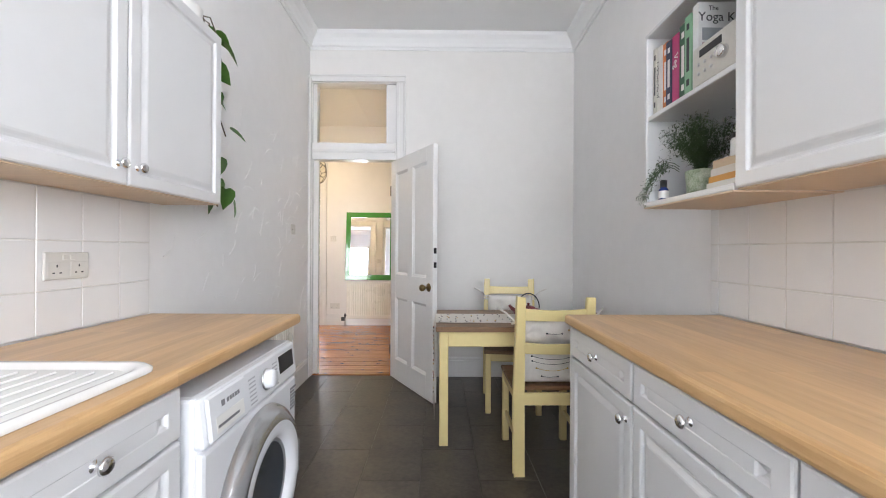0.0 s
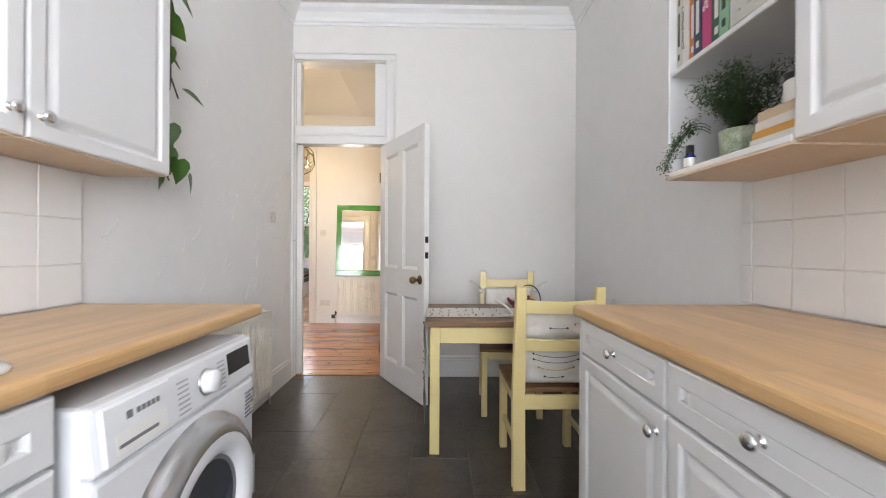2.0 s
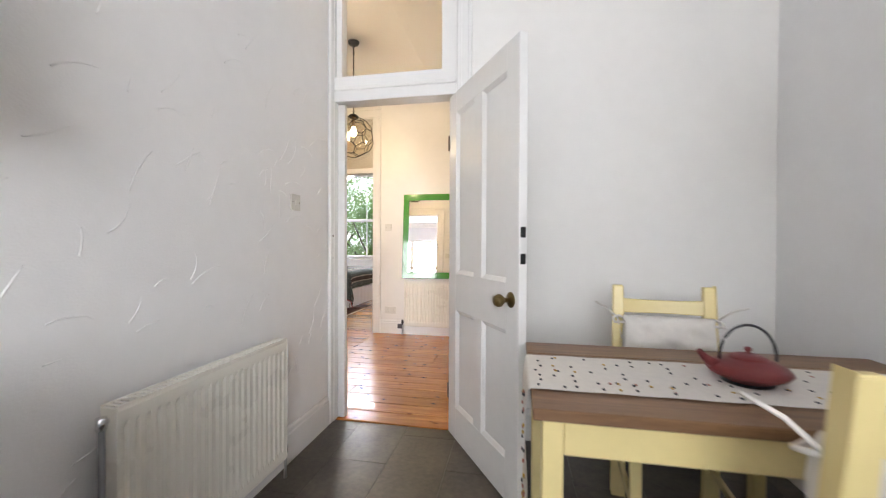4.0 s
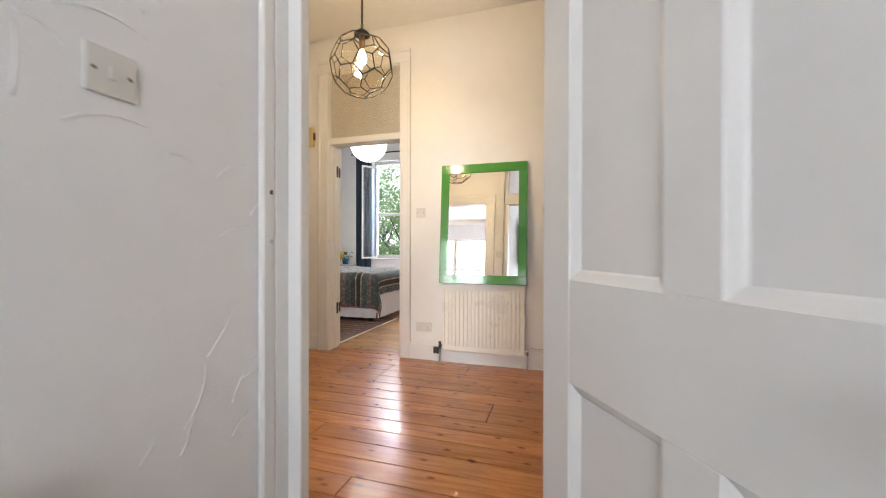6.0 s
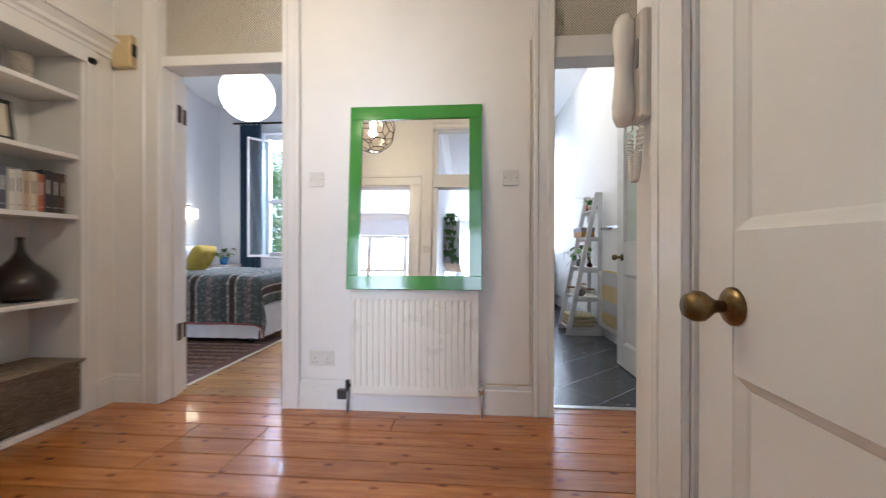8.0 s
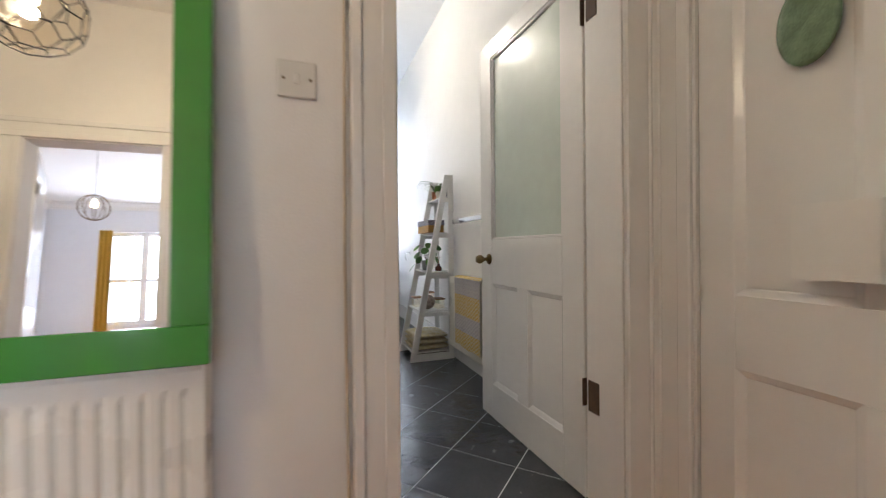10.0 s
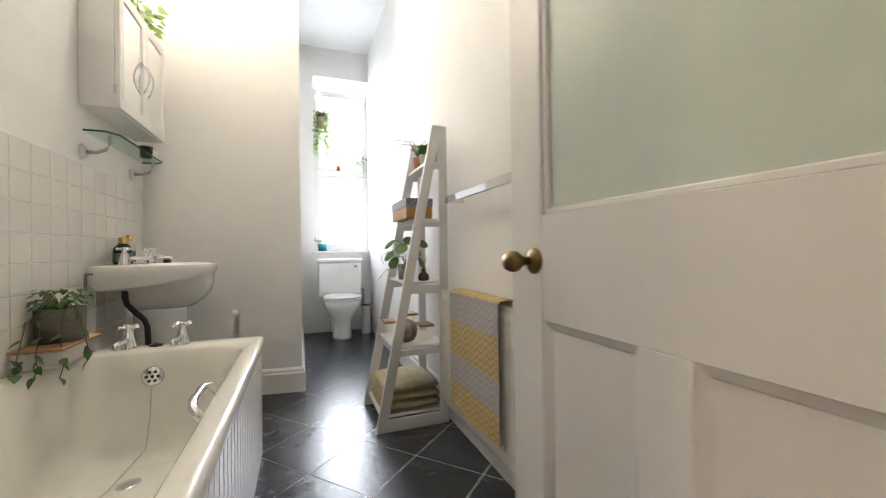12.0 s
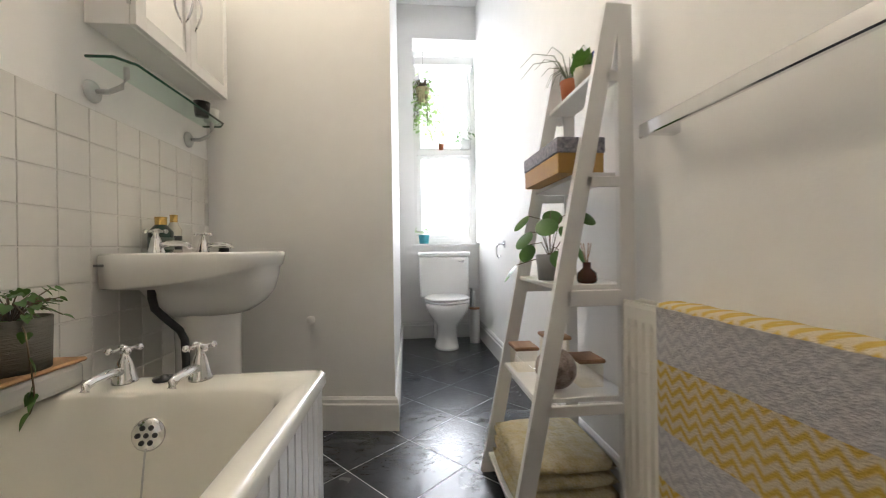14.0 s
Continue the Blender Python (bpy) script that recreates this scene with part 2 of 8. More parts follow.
TILE_BATH = mat("ivory_glazed_tile", (0.78, 0.76, 0.72), 0.14, scale=3, wear=0.03, bump=0.05, bump_scale=9, vary=0.015)
WALL_GROUT = mat("wall_grout", (0.76, 0.74, 0.70), 0.8, scale=20, wear=0.15)
ENAMEL = mat("white_enamel", (0.84, 0.83, 0.80), 0.10, scale=2, wear=0.02, coat=0.3)
TUB_ENAMEL = mat("cream_enamel", (0.84, 0.82, 0.75), 0.12, scale=2, wear=0.03, coat=0.3)
CHROME = mat("chrome", (0.78, 0.78, 0.79), 0.09, metal=1, scale=12, wear=0.06)
STEEL = mat("brushed_steel", (0.55, 0.55, 0.55), 0.3, metal=1, scale=12, wear=0.1)
BRASS = mat("aged_brass", (0.27, 0.19, 0.085), 0.32, metal=1, color2=(0.11, 0.075, 0.035), scale=18)
RUST = mat("rusty_hinge", (0.12, 0.075, 0.05), 0.7, metal=0.4, scale=30, wear=0.4)
CREAM = mat("cream_paint", (0.76, 0.63, 0.30), 0.36, scale=4, wear=0.08, bump=0.06, bump_scale=40)
DARK_WOOD_X = grain_mat("brown_stained_wood", (0.24, 0.13, 0.06), (0.13, 0.065, 0.03), 0.42, "X", vary=0.06)
LINEN = mat("printed_linen", (0.74, 0.70, 0.65), 0.9, scale=40, wear=0.1, bump=0.25, bump_scale=300)
THREAD = mat("dark_print", (0.05, 0.05, 0.06), 0.8)
OCHRE = mat("ochre_print", (0.55, 0.35, 0.08), 0.8)
IRON_RED = mat("red_cast_iron", (0.17, 0.022, 0.024), 0.42, scale=30, bump=0.5, bump_scale=220)
BLACK = mat("black_plastic", (0.02, 0.02, 0.022), 0.35, scale=10, wear=0.2)
GREY = mat("grey_plastic", (0.20, 0.20, 0.21), 0.4, scale=10)
PLATE = mat("aged_switch_plate", (0.70, 0.68, 0.63), 0.35, scale=6, wear=0.08)
PLASTIC = mat("white_plastic", (0.80, 0.79, 0.76), 0.3, scale=4, wear=0.04)
MACHINE = mat("white_appliance", (0.80, 0.81, 0.83), 0.25, scale=2, wear=0.02)
GREEN_LACQUER = mat("green_lacquer", (0.055, 0.26, 0.035), 0.12, scale=2.5, wear=0.1, coat=0.4)
MIRROR = mat("mirror_silver", (0.93, 0.93, 0.93), 0.0, metal=1, scale=1, wear=0.005, rvary=0)
GLASS = pane_mat("clear_glass")
FROST = mat("obscured_glass", (0.62, 0.70, 0.63), 0.18, scale=2.0, wear=0.1, bump=0.06, bump_scale=14)
GREEN_GLASS = pane_mat("green_edge_glass", 0.10, (0.90, 0.97, 0.94))
LEAF = mat("green_leaf", (0.065, 0.15, 0.03), 0.4, color2=(0.03, 0.085, 0.02), scale=16, vary=0.15)
LEAF_PALE = mat("pale_leaf", (0.18, 0.30, 0.08), 0.45, color2=(0.08, 0.16, 0.04), scale=16, vary=0.15)
FERN = mat("fern_green", (0.045, 0.085, 0.025), 0.6, scale=30, vary=0.15)
STEM = mat("brown_stem", (0.10, 0.07, 0.035), 0.7, scale=30)
TERRACOTTA = mat("terracotta", (0.42, 0.13, 0.05), 0.7, scale=12)
SOIL = mat("soil", (0.035, 0.025, 0.018), 0.95, scale=60, bump=0.8, bump_scale=120)
WICKER = mat("grey_wicker", (0.33, 0.25, 0.18), 0.65, color2=(0.11, 0.08, 0.06), scale=30, stretch=(1, 1, 3), bump=0.3, bump_scale=90)


def lets_light_through(m, share, tint):
    """A thin leaf: part of the light that falls on its back comes through."""
    nt = m.node_tree
    N, L = nt.nodes.new, nt.links.new
    tr, mx = N("ShaderNodeBsdfTranslucent"), N("ShaderNodeMixShader")
    tr.inputs[0].default_value, mx.inputs[0].default_value = (*tint, 1), share
    L(nt.nodes["Principled BSDF"].outputs[0], mx.inputs[1]), L(tr.outputs[0], mx.inputs[2]), L(mx.outputs[0], nt.nodes["Material Output"].inputs[0])
    return m


lets_light_through(LEAF, 0.25, (0.14, 0.30, 0.05))
lets_light_through(LEAF_PALE, 0.45, (0.42, 0.58, 0.22))
PAPER = mat("paper_edges", (0.66, 0.60, 0.48), 0.9, scale=3, stretch=(1, 1, 60))
BLACK_METAL = mat("black_lead", (0.02, 0.02, 0.02), 0.45, metal=0.6, scale=30)

# ---- building helpers ----
def box(bm, lo, hi, bevel=0.0, seg=1):
    """Adds a box, given by two corners, to bm."""
    x0, y0, z0 = (min(a, b) for a, b in zip(lo, hi))
    x1, y1, z1 = (max(a, b) for a, b in zip(lo, hi))
    vs = [bm.verts.new(p) for p in ((x0, y0, z0), (x1, y0, z0), (x1, y1, z0), (x0, y1, z0), (x0, y0, z1), (x1, y0, z1), (x1, y1, z1), (x0, y1, z1))]
    fs = [bm.faces.new([vs[i] for i in q]) for q in ((3, 2, 1, 0), (4, 5, 6, 7), (0, 1, 5, 4), (1, 2, 6, 5), (2, 3, 7, 6), (3, 0, 4, 7))]
    if bevel:
        es = list({e for f in fs for e in f.edges})
        bmesh.ops.bevel(bm, geom=es, offset=min(bevel, 0.45 * min(x1 - x0, y1 - y0, z1 - z0)), segments=seg, affect="EDGES", profile=0.5)
    return bm


def boxes(*pairs, bevel=0.0, seg=1):
    bm = bmesh.new()
    for lo, hi in pairs:
        box(bm, lo, hi, bevel, seg)
    return bm


def lathe(profile, seg=24, center=(0, 0, 0), axis="Z", squash=1.0):
    """A turned body from rows of (radius, height)."""
    bm = bmesh.new()
    rings = []
    for r, h in profile:
        if r < 1e-5:
            rings.append([bm.verts.new((0, 0, h))])
        else:
            rings.append([bm.verts.new((r * math.cos(2 * math.pi * i / seg), squash * r * math.sin(2 * math.pi * i / seg), h)) for i in range(seg)])
    for a, b in zip(rings, rings[1:]):
        for i in range(seg):
            j = (i + 1) % seg
            q = [a[i % len(a)], a[j % len(a)], b[j % len(b)], b[i % len(b)]]
            q = [v for k, v in enumerate(q) if v not in q[:k]]
            if len(q) > 2:
                bm.faces.new(q)
    for f in bm.faces:
        f.smooth = True
    turn = {"Z": Matrix(), "X": Matrix.Rotation(radians(90), 4, "Y"), "Y": Matrix.Rotation(radians(-90), 4, "X")}[axis]
    bm.transform(Matrix.Translation(center) @ turn)
    bmesh.ops.recalc_face_normals(bm, faces=bm.faces[:])
    return bm


def tube(points, radius, seg=8, bm=None, taper=1.0):
    """A round bar along a line of points."""
    bm = bm or bmesh.new()
    pts = [Vector(p) for p in points]
    prev, n = None, len(pts)
    for k, p in enumerate(pts):
        d = (pts[min(k + 1, n - 1)] - pts[max(k - 1, 0)]).normalized()
        up = Vector((0, 0, 1)) if abs(d.z) < 0.9 else Vector((1, 0, 0))
        u = d.cross(up).normalized()
        w = d.cross(u)
        r = radius * (1 + (taper - 1) * k / max(1, n - 1))
        ring = [bm.verts.new(p + r * (math.cos(2 * math.pi * i / seg) * u + math.sin(2 * math.pi * i / seg) * w)) for i in range(seg)]
        if prev:
            for i in range(seg):
                f = bm.faces.new((prev[i], prev[(i + 1) % seg], ring[(i + 1) % seg], ring[i]))
                f.smooth = True
        else:
            bm.faces.new(ring)
        prev = ring
    bm.faces.new(prev[::-1])
    bmesh.ops.recalc_face_normals(bm, faces=bm.faces[:])
    return bm


def prism(poly, z0, z1, bm=None):
    """An upright body over a plan given by its corners."""
    bm = bm or bmesh.new()
    lo = [bm.verts.new((x, y, z0)) for x, y in poly]
    hi = [bm.verts.new((x, y, z1)) for x, y in poly]
    bm.faces.new(lo[::-1]), bm.faces.new(hi)
    for i in range(len(poly)):
        j = (i + 1) % len(poly)
        bm.faces.new((lo[i], lo[j], hi[j], hi[i]))
    bmesh.ops.recalc_face_normals(bm, faces=bm.faces[:])
    return bm


def sweep(profile, path, bm=None, closed=False):
    """A moulding: profile rows (out, up) carried along a plan path, out to the path's right."""
    bm = bm or bmesh.new()
    pts = [Vector((*p[:2], 0)) for p in path]
    rings, n = [], len(pts)
    for k, p in enumerate(pts):
        a = (p - pts[k - 1]).normalized() if k else (pts[1] - p).normalized()
        b = (pts[k + 1] - p).normalized() if k < n - 1 else a
        na, nb = Vector((a.y, -a.x, 0)), Vector((b.y, -b.x, 0))
        m = (na + nb).normalized()
        m /= max(0.3, m.dot(na))
        rings.append([bm.verts.new(p + m * o + Vector((0, 0, u))) for o, u in profile])
    for r, s in zip(rings, rings[1:]):
        for i in range(len(profile)):
            j = (i + 1) % len(profile)
            bm.faces.new((r[i], r[j], s[j], s[i]))
    bm.faces.new(rings[0]), bm.faces.new(rings[-1][::-1])
    bmesh.ops.recalc_face_normals(bm, faces=bm.faces[:])
    return bm


def rings_panel(w, h, rows, bm=None):
    """A front in the x-z plane, facing -y, from rows of (inset, y): each a rectangle inset from w x h."""
    bm = bm or bmesh.new()
    prev = None
    for k, (a, y) in enumerate(rows):
        ring = [bm.verts.new(p) for p in ((a, y, a), (w - a, y, a), (w - a, y, h - a), (a, y, h - a))]
        if prev:
            for i in range(4):
                j = (i + 1) % 4
                bm.faces.new((prev[i], prev[j], ring[j], ring[i]))
        else:
            bm.faces.new(ring[::-1])
        prev = ring
    bm.faces.new(prev)
    bmesh.ops.recalc_face_normals(bm, faces=bm.faces[:])
    return bm


def moved(bm, m):
    bm.transform(m)
    return bm


def joined(*bms):
    out = bmesh.new()
    for b in bms:
        me = bpy.data.meshes.new("tmp")
        b.to_mesh(me)
        out.from_mesh(me)
        bpy.data.meshes.remove(me)
        b.free()
    return out


def mesh_of(name, bm, material, smooth=False):
    me = bpy.data.meshes.new(name)
    if smooth:
        for f in bm.faces:
            f.smooth = True
    bm.to_mesh(me)
    bm.free()
    me.materials.append(material)
    return me


def part(name, bm, material, parent, label="", smooth=False):
    """Links a bmesh as one mesh object under a thing or a part."""
    ob = new(name, mesh_of(name, bm, material, smooth))
    ob.parent = parent
    return tagged(ob, label)


def thing(name, place, label, category, group="", turn=0.0):
    """An Empty at a thing's base, which its parts hang under."""
    ob = new(name)
    ob.matrix_world = pose(*place, 0, 0, turn)
    ob.empty_display_size = 0.05
    return tagged(ob, label, category, group)


def solid(name, bm, material, label, category, place=(0, 0, 0), turn=0.0, group="", smooth=False):
    """A thing that is one mesh."""
    ob = new(name, mesh_of(name, bm, material, smooth))
    ob.matrix_world = pose(*place, 0, 0, turn)
    return tagged(ob, label, category, group)


def structure(name, bm, material, label="", smooth=False):
    return tagged(new(name, mesh_of(name, bm, material, smooth)), label, "", "", "structure")


def wall_run(p, q, thick, z0, z1, holes=(), bm=None):
    """A wall from plan point p to q, thickness to its left, with holes (from, to, sill, head) along it."""
    bm = bm or bmesh.new()
    p, q = Vector((*p, 0)), Vector((*q, 0))
    d = (q - p).normalized()
    n = Vector((-d.y, d.x, 0)) * thick
    length = (q - p).length

    def block(a, b, lo, hi):
        if b - a < 1e-4 or hi - lo < 1e-4:
            return
        c = [p + d * a, p + d * b, p + d * b + n, p + d * a + n]
        prism([(v.x, v.y) for v in c], lo, hi, bm)

    at = 0.0
    for a, b, s, h in sorted(holes):
        block(at, a, z0, z1)
        block(a, b, z0, s if s > 0 else z0)
        block(a, b, h, z1)
        at = b
    block(at, length, z0, z1)
    return bm

# ---- structure: walls, floors, ceilings ----
H = 3.25
wall_kitchen_west = structure("wall_kitchen_west", wall_run((-1.205, -3.0), (-1.205, 3.57), 0.12, -0.06, H), KITCHEN_WALL, "white painted plaster wall with trowel marks")
# the out-of-view opening in the east wall is added for the side lamp
structure("wall_kitchen_east", prism([(1.2, -0.9), (1.2, 1.67), (1.255, 3.57), (1.4, 3.57), (1.4, -0.9)], -0.06, H, wall_run((1.2, -0.9), (1.2, -3.0), 0.2, -0.06, H, [(0.15, 1.75, 1.0, 2.6)])), KITCHEN_WALL, "white painted plaster wall")
structure("wall_kitchen_south", wall_run((1.4, -3.0), (-1.325, -3.0), 0.25, -0.06, H, [(0.2, 2.4, 0.9, 2.95)]), KITCHEN_WALL)
structure("wall_kitchen_north", wall_run((-5.1, 3.57), (1.4, 3.57), 0.12, -0.06, H, [(2.87, 3.66, 0, 2.04), (3.9, 4.715, 0, 2.74)]), HALL_WALL, "white partition wall with a panelled door")
structure("wall_hall_west", wall_run((-2.92, 3.69), (-2.92, 5.955), 0.34, -0.06, H, [(1.065, 2.09, 0.0, 2.03)]), HALL_WALL)
structure("wall_hall_east", wall_run((-0.30, 4.82), (-0.30, 3.69), 0.12, -0.06, H, [(0.25, 1.09, 0, 2.04)]), HALL_WALL)
structure("wall_hall_return", wall_run((0.585, 4.82), (-0.18, 4.82), 0.12, -0.06, H), HALL_WALL)
structure("wall_hall_entrance", wall_run((0.585, 5.955), (0.585, 4.70), 0.12, -0.06, H, [(0.135, 0.975, 0, 2.05)]), HALL_WALL)
structure("wall_hall_north", wall_run((-3.26, 5.955), (0.705, 5.955), 0.145, -0.06, H, [(0.64, 1.435, 0, 2.74), (2.964, 3.73, 0, 2.74)]), HALL_WALL, "cream-lit white wall between two doors")
structure("wall_bedroom_west", wall_run((-4.75, 6.1), (-4.75, 9.6), 0.15, -0.06, H), BED_WALL)
structure("wall_bedroom_north", wall_run((-4.9, 9.6), (-0.93, 9.6), 0.3, -0.06, H, [(0.85, 2.05, 0.80, 2.75)]), BED_WALL)
structure("wall_bedroom_east", wall_run((-1.08, 9.6), (-1.08, 6.1), 0.12, -0.06, H), BED_WALL)
structure("wall_bedroom_south", wall_run((-3.26, 6.1), (-4.9, 6.1), 0.14, -0.06, H), BED_WALL)
structure("wall_bathroom_west", wall_run((-0.94, 6.1), (-0.94, 8.90), 0.018, -0.06, H), BATH_WALL)
structure("wall_bathroom_end", prism([(-0.958, 8.881), (-0.062, 8.768), (-0.062, 8.89), (-0.958, 9.0)], -0.06, H), BATH_WALL, "white wall beside the toilet recess")
structure("wall_toilet_west", wall_run((-0.062, 8.89), (-0.062, 10.6), 0.1, -0.06, H), BATH_WALL)
structure("wall_toilet_north", wall_run((-0.165, 10.6), (0.81, 10.6), 0.36, -0.06, H, [(0.245, 0.875, 0.889, 2.85)]), BATH_WALL)
structure("wall_bathroom_east", wall_run((0.69, 10.6), (0.69, 6.1), 0.12, -0.06, H), BATH_WALL, "long white bathroom wall")
structure("wall_living_west", wall_run((-5.1, -2.2), (-5.1, 3.69), 0.15, -0.06, H), BED_WALL)
structure("wall_living_south", wall_run((-1.325, -2.2), (-5.25, -2.2), 0.25, -0.06, H, [(0.4, 2.9, 0.8, 2.6)]), BED_WALL)

structure("ceiling_kitchen", boxes(((-1.33, -3.25, 3.17), (1.4, 3.58, 3.30))), CEILING)
structure("ceiling_hall", boxes(((-3.3, 3.58, 3.08), (0.71, 5.96, 3.30))), HALL_WALL)
structure("ceiling_bathroom", boxes(((-0.94, 6.0, 3.17), (0.81, 10.97, 3.30))), CEILING)
structure("ceiling_bedroom", boxes(((-4.9, 6.0, 3.17), (-0.94, 9.9, 3.30))), CEILING)
structure("ceiling_living", boxes(((-5.25, -2.45, 3.17), (-1.33, 3.58, 3.30))), CEILING)

floor_kitchen = structure("floor_kitchen", boxes(((-1.33, -3.25, -0.1), (1.4, 3.63, -0.006))), LINO_GAP, "dark slate-look vinyl tile floor")
floor_hall = structure("floor_hall", boxes(((-3.3, 3.63, -0.1), (0.71, 6.085, -0.02))), FLOOR_GAP, "varnished pine floorboards")
floor_bathroom = structure("floor_bathroom", boxes(((-0.94, 6.085, -0.1), (0.81, 10.97, -0.0012))), GROUT, "black slate tiles laid on the diagonal")
floor_bedroom = structure("floor_bedroom", boxes(((-4.9, 6.085, -0.1), (-0.94, 9.9, -0.02))), FLOOR_GAP, "pale varnished pine floorboards")
structure("floor_living", boxes(((-5.25, -2.45, -0.1), (-1.33, 3.63, -0.003))), PINE_PALE)

_cor = [(0, 3.03), (0.010, 3.03), (0.014, 3.05), (0.026, 3.058), (0.034, 3.085), (0.055, 3.12), (0.085, 3.142), (0.09, 3.15), (0.10, 3.172), (0, 3.172)]
structure("trim_cornice", sweep(_cor, [(-1.205, -3.0), (-1.205, 3.57), (1.255, 3.57), (1.2, 1.67), (1.2, -3.0)]), CEILING, "plain moulded plaster cornice")


def skirting(h):
    return [(0, 0), (0.018, 0), (0.018, h - 0.035), (0.013, h - 0.028), (0.013, h - 0.012), (0.006, h), (0, h)]


structure("baseboard_kitchen", joined(sweep(skirting(0.18), [(-1.205, 1.62), (-1.205, 3.512)]), sweep(skirting(0.18), [(-0.33, 3.57), (1.255, 3.57), (1.2, 1.67)])), GLOSS, "white painted skirting board")
structure("baseboard_hall", joined(sweep(skirting(0.17), [(-2.92, 3.71), (-2.92, 4.70)]), sweep(skirting(0.17), [(-2.92, 5.84), (-2.92, 5.955), (-2.72, 5.955)]), sweep(skirting(0.17), [(-1.735, 5.955), (-0.395, 5.955)]), sweep(skirting(0.17), [(-0.18, 4.82), (0.585, 4.82)][::-1])), GLOSS, "white painted skirting board")
structure("baseboard_bathroom", joined(sweep(skirting(0.155), [(-0.93, 8.878), (-0.062, 8.768), (-0.062, 10.6), (0.69, 10.6), (0.69, 6.2)])), GLOSS, "white painted skirting board")
structure("baseboard_bedroom", sweep(skirting(0.2), [(-4.75, 6.1), (-4.75, 9.6), (-1.08, 9.6), (-1.08, 6.1)]), GLOSS)


def door_frame(name, m, w, h, depth, left=0.115, right=0.115, head=0.115, stops=True, back=True, back_left=True, left_depth=None, label="white painted door frame", relief=1.0):
    """Lining and architraves of an opening w x h. Local: the opening spans x 0..w, the seen face is y=0, the wall goes to y=depth."""
    root = structure(name, boxes(((-0.02, -0.006, h), (w + 0.02, depth + 0.006, h + 0.02)), bevel=0.002), GLOSS, label)
    root.matrix_world = m
    for x, deep in ((-0.02, left_depth or depth + 0.006), (w, depth + 0.006)):
        part("lining", boxes(((x, -0.006, 0), (x + 0.02, deep, h)), bevel=0.002), GLOSS, root)

    def strip(a, b, face, sign, nm="architrave"):
        (x0, z0), (x1, z1) = a, b
        up = z1 - z0 > x1 - x0
        bm = bmesh.new()
        y = face
        box(bm, (x0, y, z0), (x1, y + sign * 0.018, z1), 0.003)
        if up:
            t = (x1 - x0) * 0.32
            inner = x0 if x0 > w / 2 else x1 - t
            outer = x1 - t * 0.8 if x0 > w / 2 else x0
            box(bm, (inner, y + sign * 0.016, z0), (inner + t, y + sign * (0.018 + 0.004 * relief), z1), 0.005)
            box(bm, (outer, y + sign * 0.016, z0), (outer + t * 0.8, y + sign * (0.018 + 0.009 * relief), z1), 0.006)
        else:
            t = (z1 - z0) * 0.32
            box(bm, (x0, y + sign * 0.016, z0), (x1, y + sign * 0.026, z0 + t), 0.003)
            box(bm, (x0, y + sign * 0.016, z1 - t * 0.8), (x1, y + sign * 0.032, z1), 0.004)
        part(nm, bm, GLOSS, root)

    for face, sign in ((-0.006, -1),) + (((depth + 0.006, 1),) if back else ()):
        if left and (sign < 0 or back_left):
            strip((-0.02 - left, 0), (-0.006, h + 0.006), face, sign)
        if right:
            strip((w + 0.006, 0), (w + 0.02 + right, h + 0.006), face, sign)
        if head:
            strip((-0.02 - left, h + 0.006), (w + 0.02 + right, h + 0.02 + head), face, sign)
    return root

# ---- doors and their frames ----
def turned(x, y, z, deg):
    return pose(x, y, z, 0, 0, deg)


def bar_part(parent, name, lo, hi, material=None, bevel=0.003):
    return part(name, boxes((lo, hi), bevel=bevel), material or GLOSS, parent)


def knob_set(parent, x, y, z, side, material=BRASS, r=0.027, label="aged brass door knob"):
    """A rose and a knob on a leaf's face; side is -1 or 1 along the leaf's y."""
    k = part("knob", moved(lathe([(0, 0.078), (r * 0.72, 0.076), (r, 0.062), (r * 0.98, 0.050), (r * 0.7, 0.040), (r * 0.42, 0.03), (r * 0.40, 0.008)], 24, axis="Y"), pose(x, y, z, 0, 0, 0 if side > 0 else 180)), material, parent, label)
    part("rose", moved(lathe([(r * 0.4, 0.016), (r * 0.8, 0.011), (r * 1.15, 0.006), (r * 1.25, 0.003), (r * 1.25, 0)], 20, axis="Y"), pose(x, y, z, 0, 0, 0 if side > 0 else 180)), material, k)
    return k


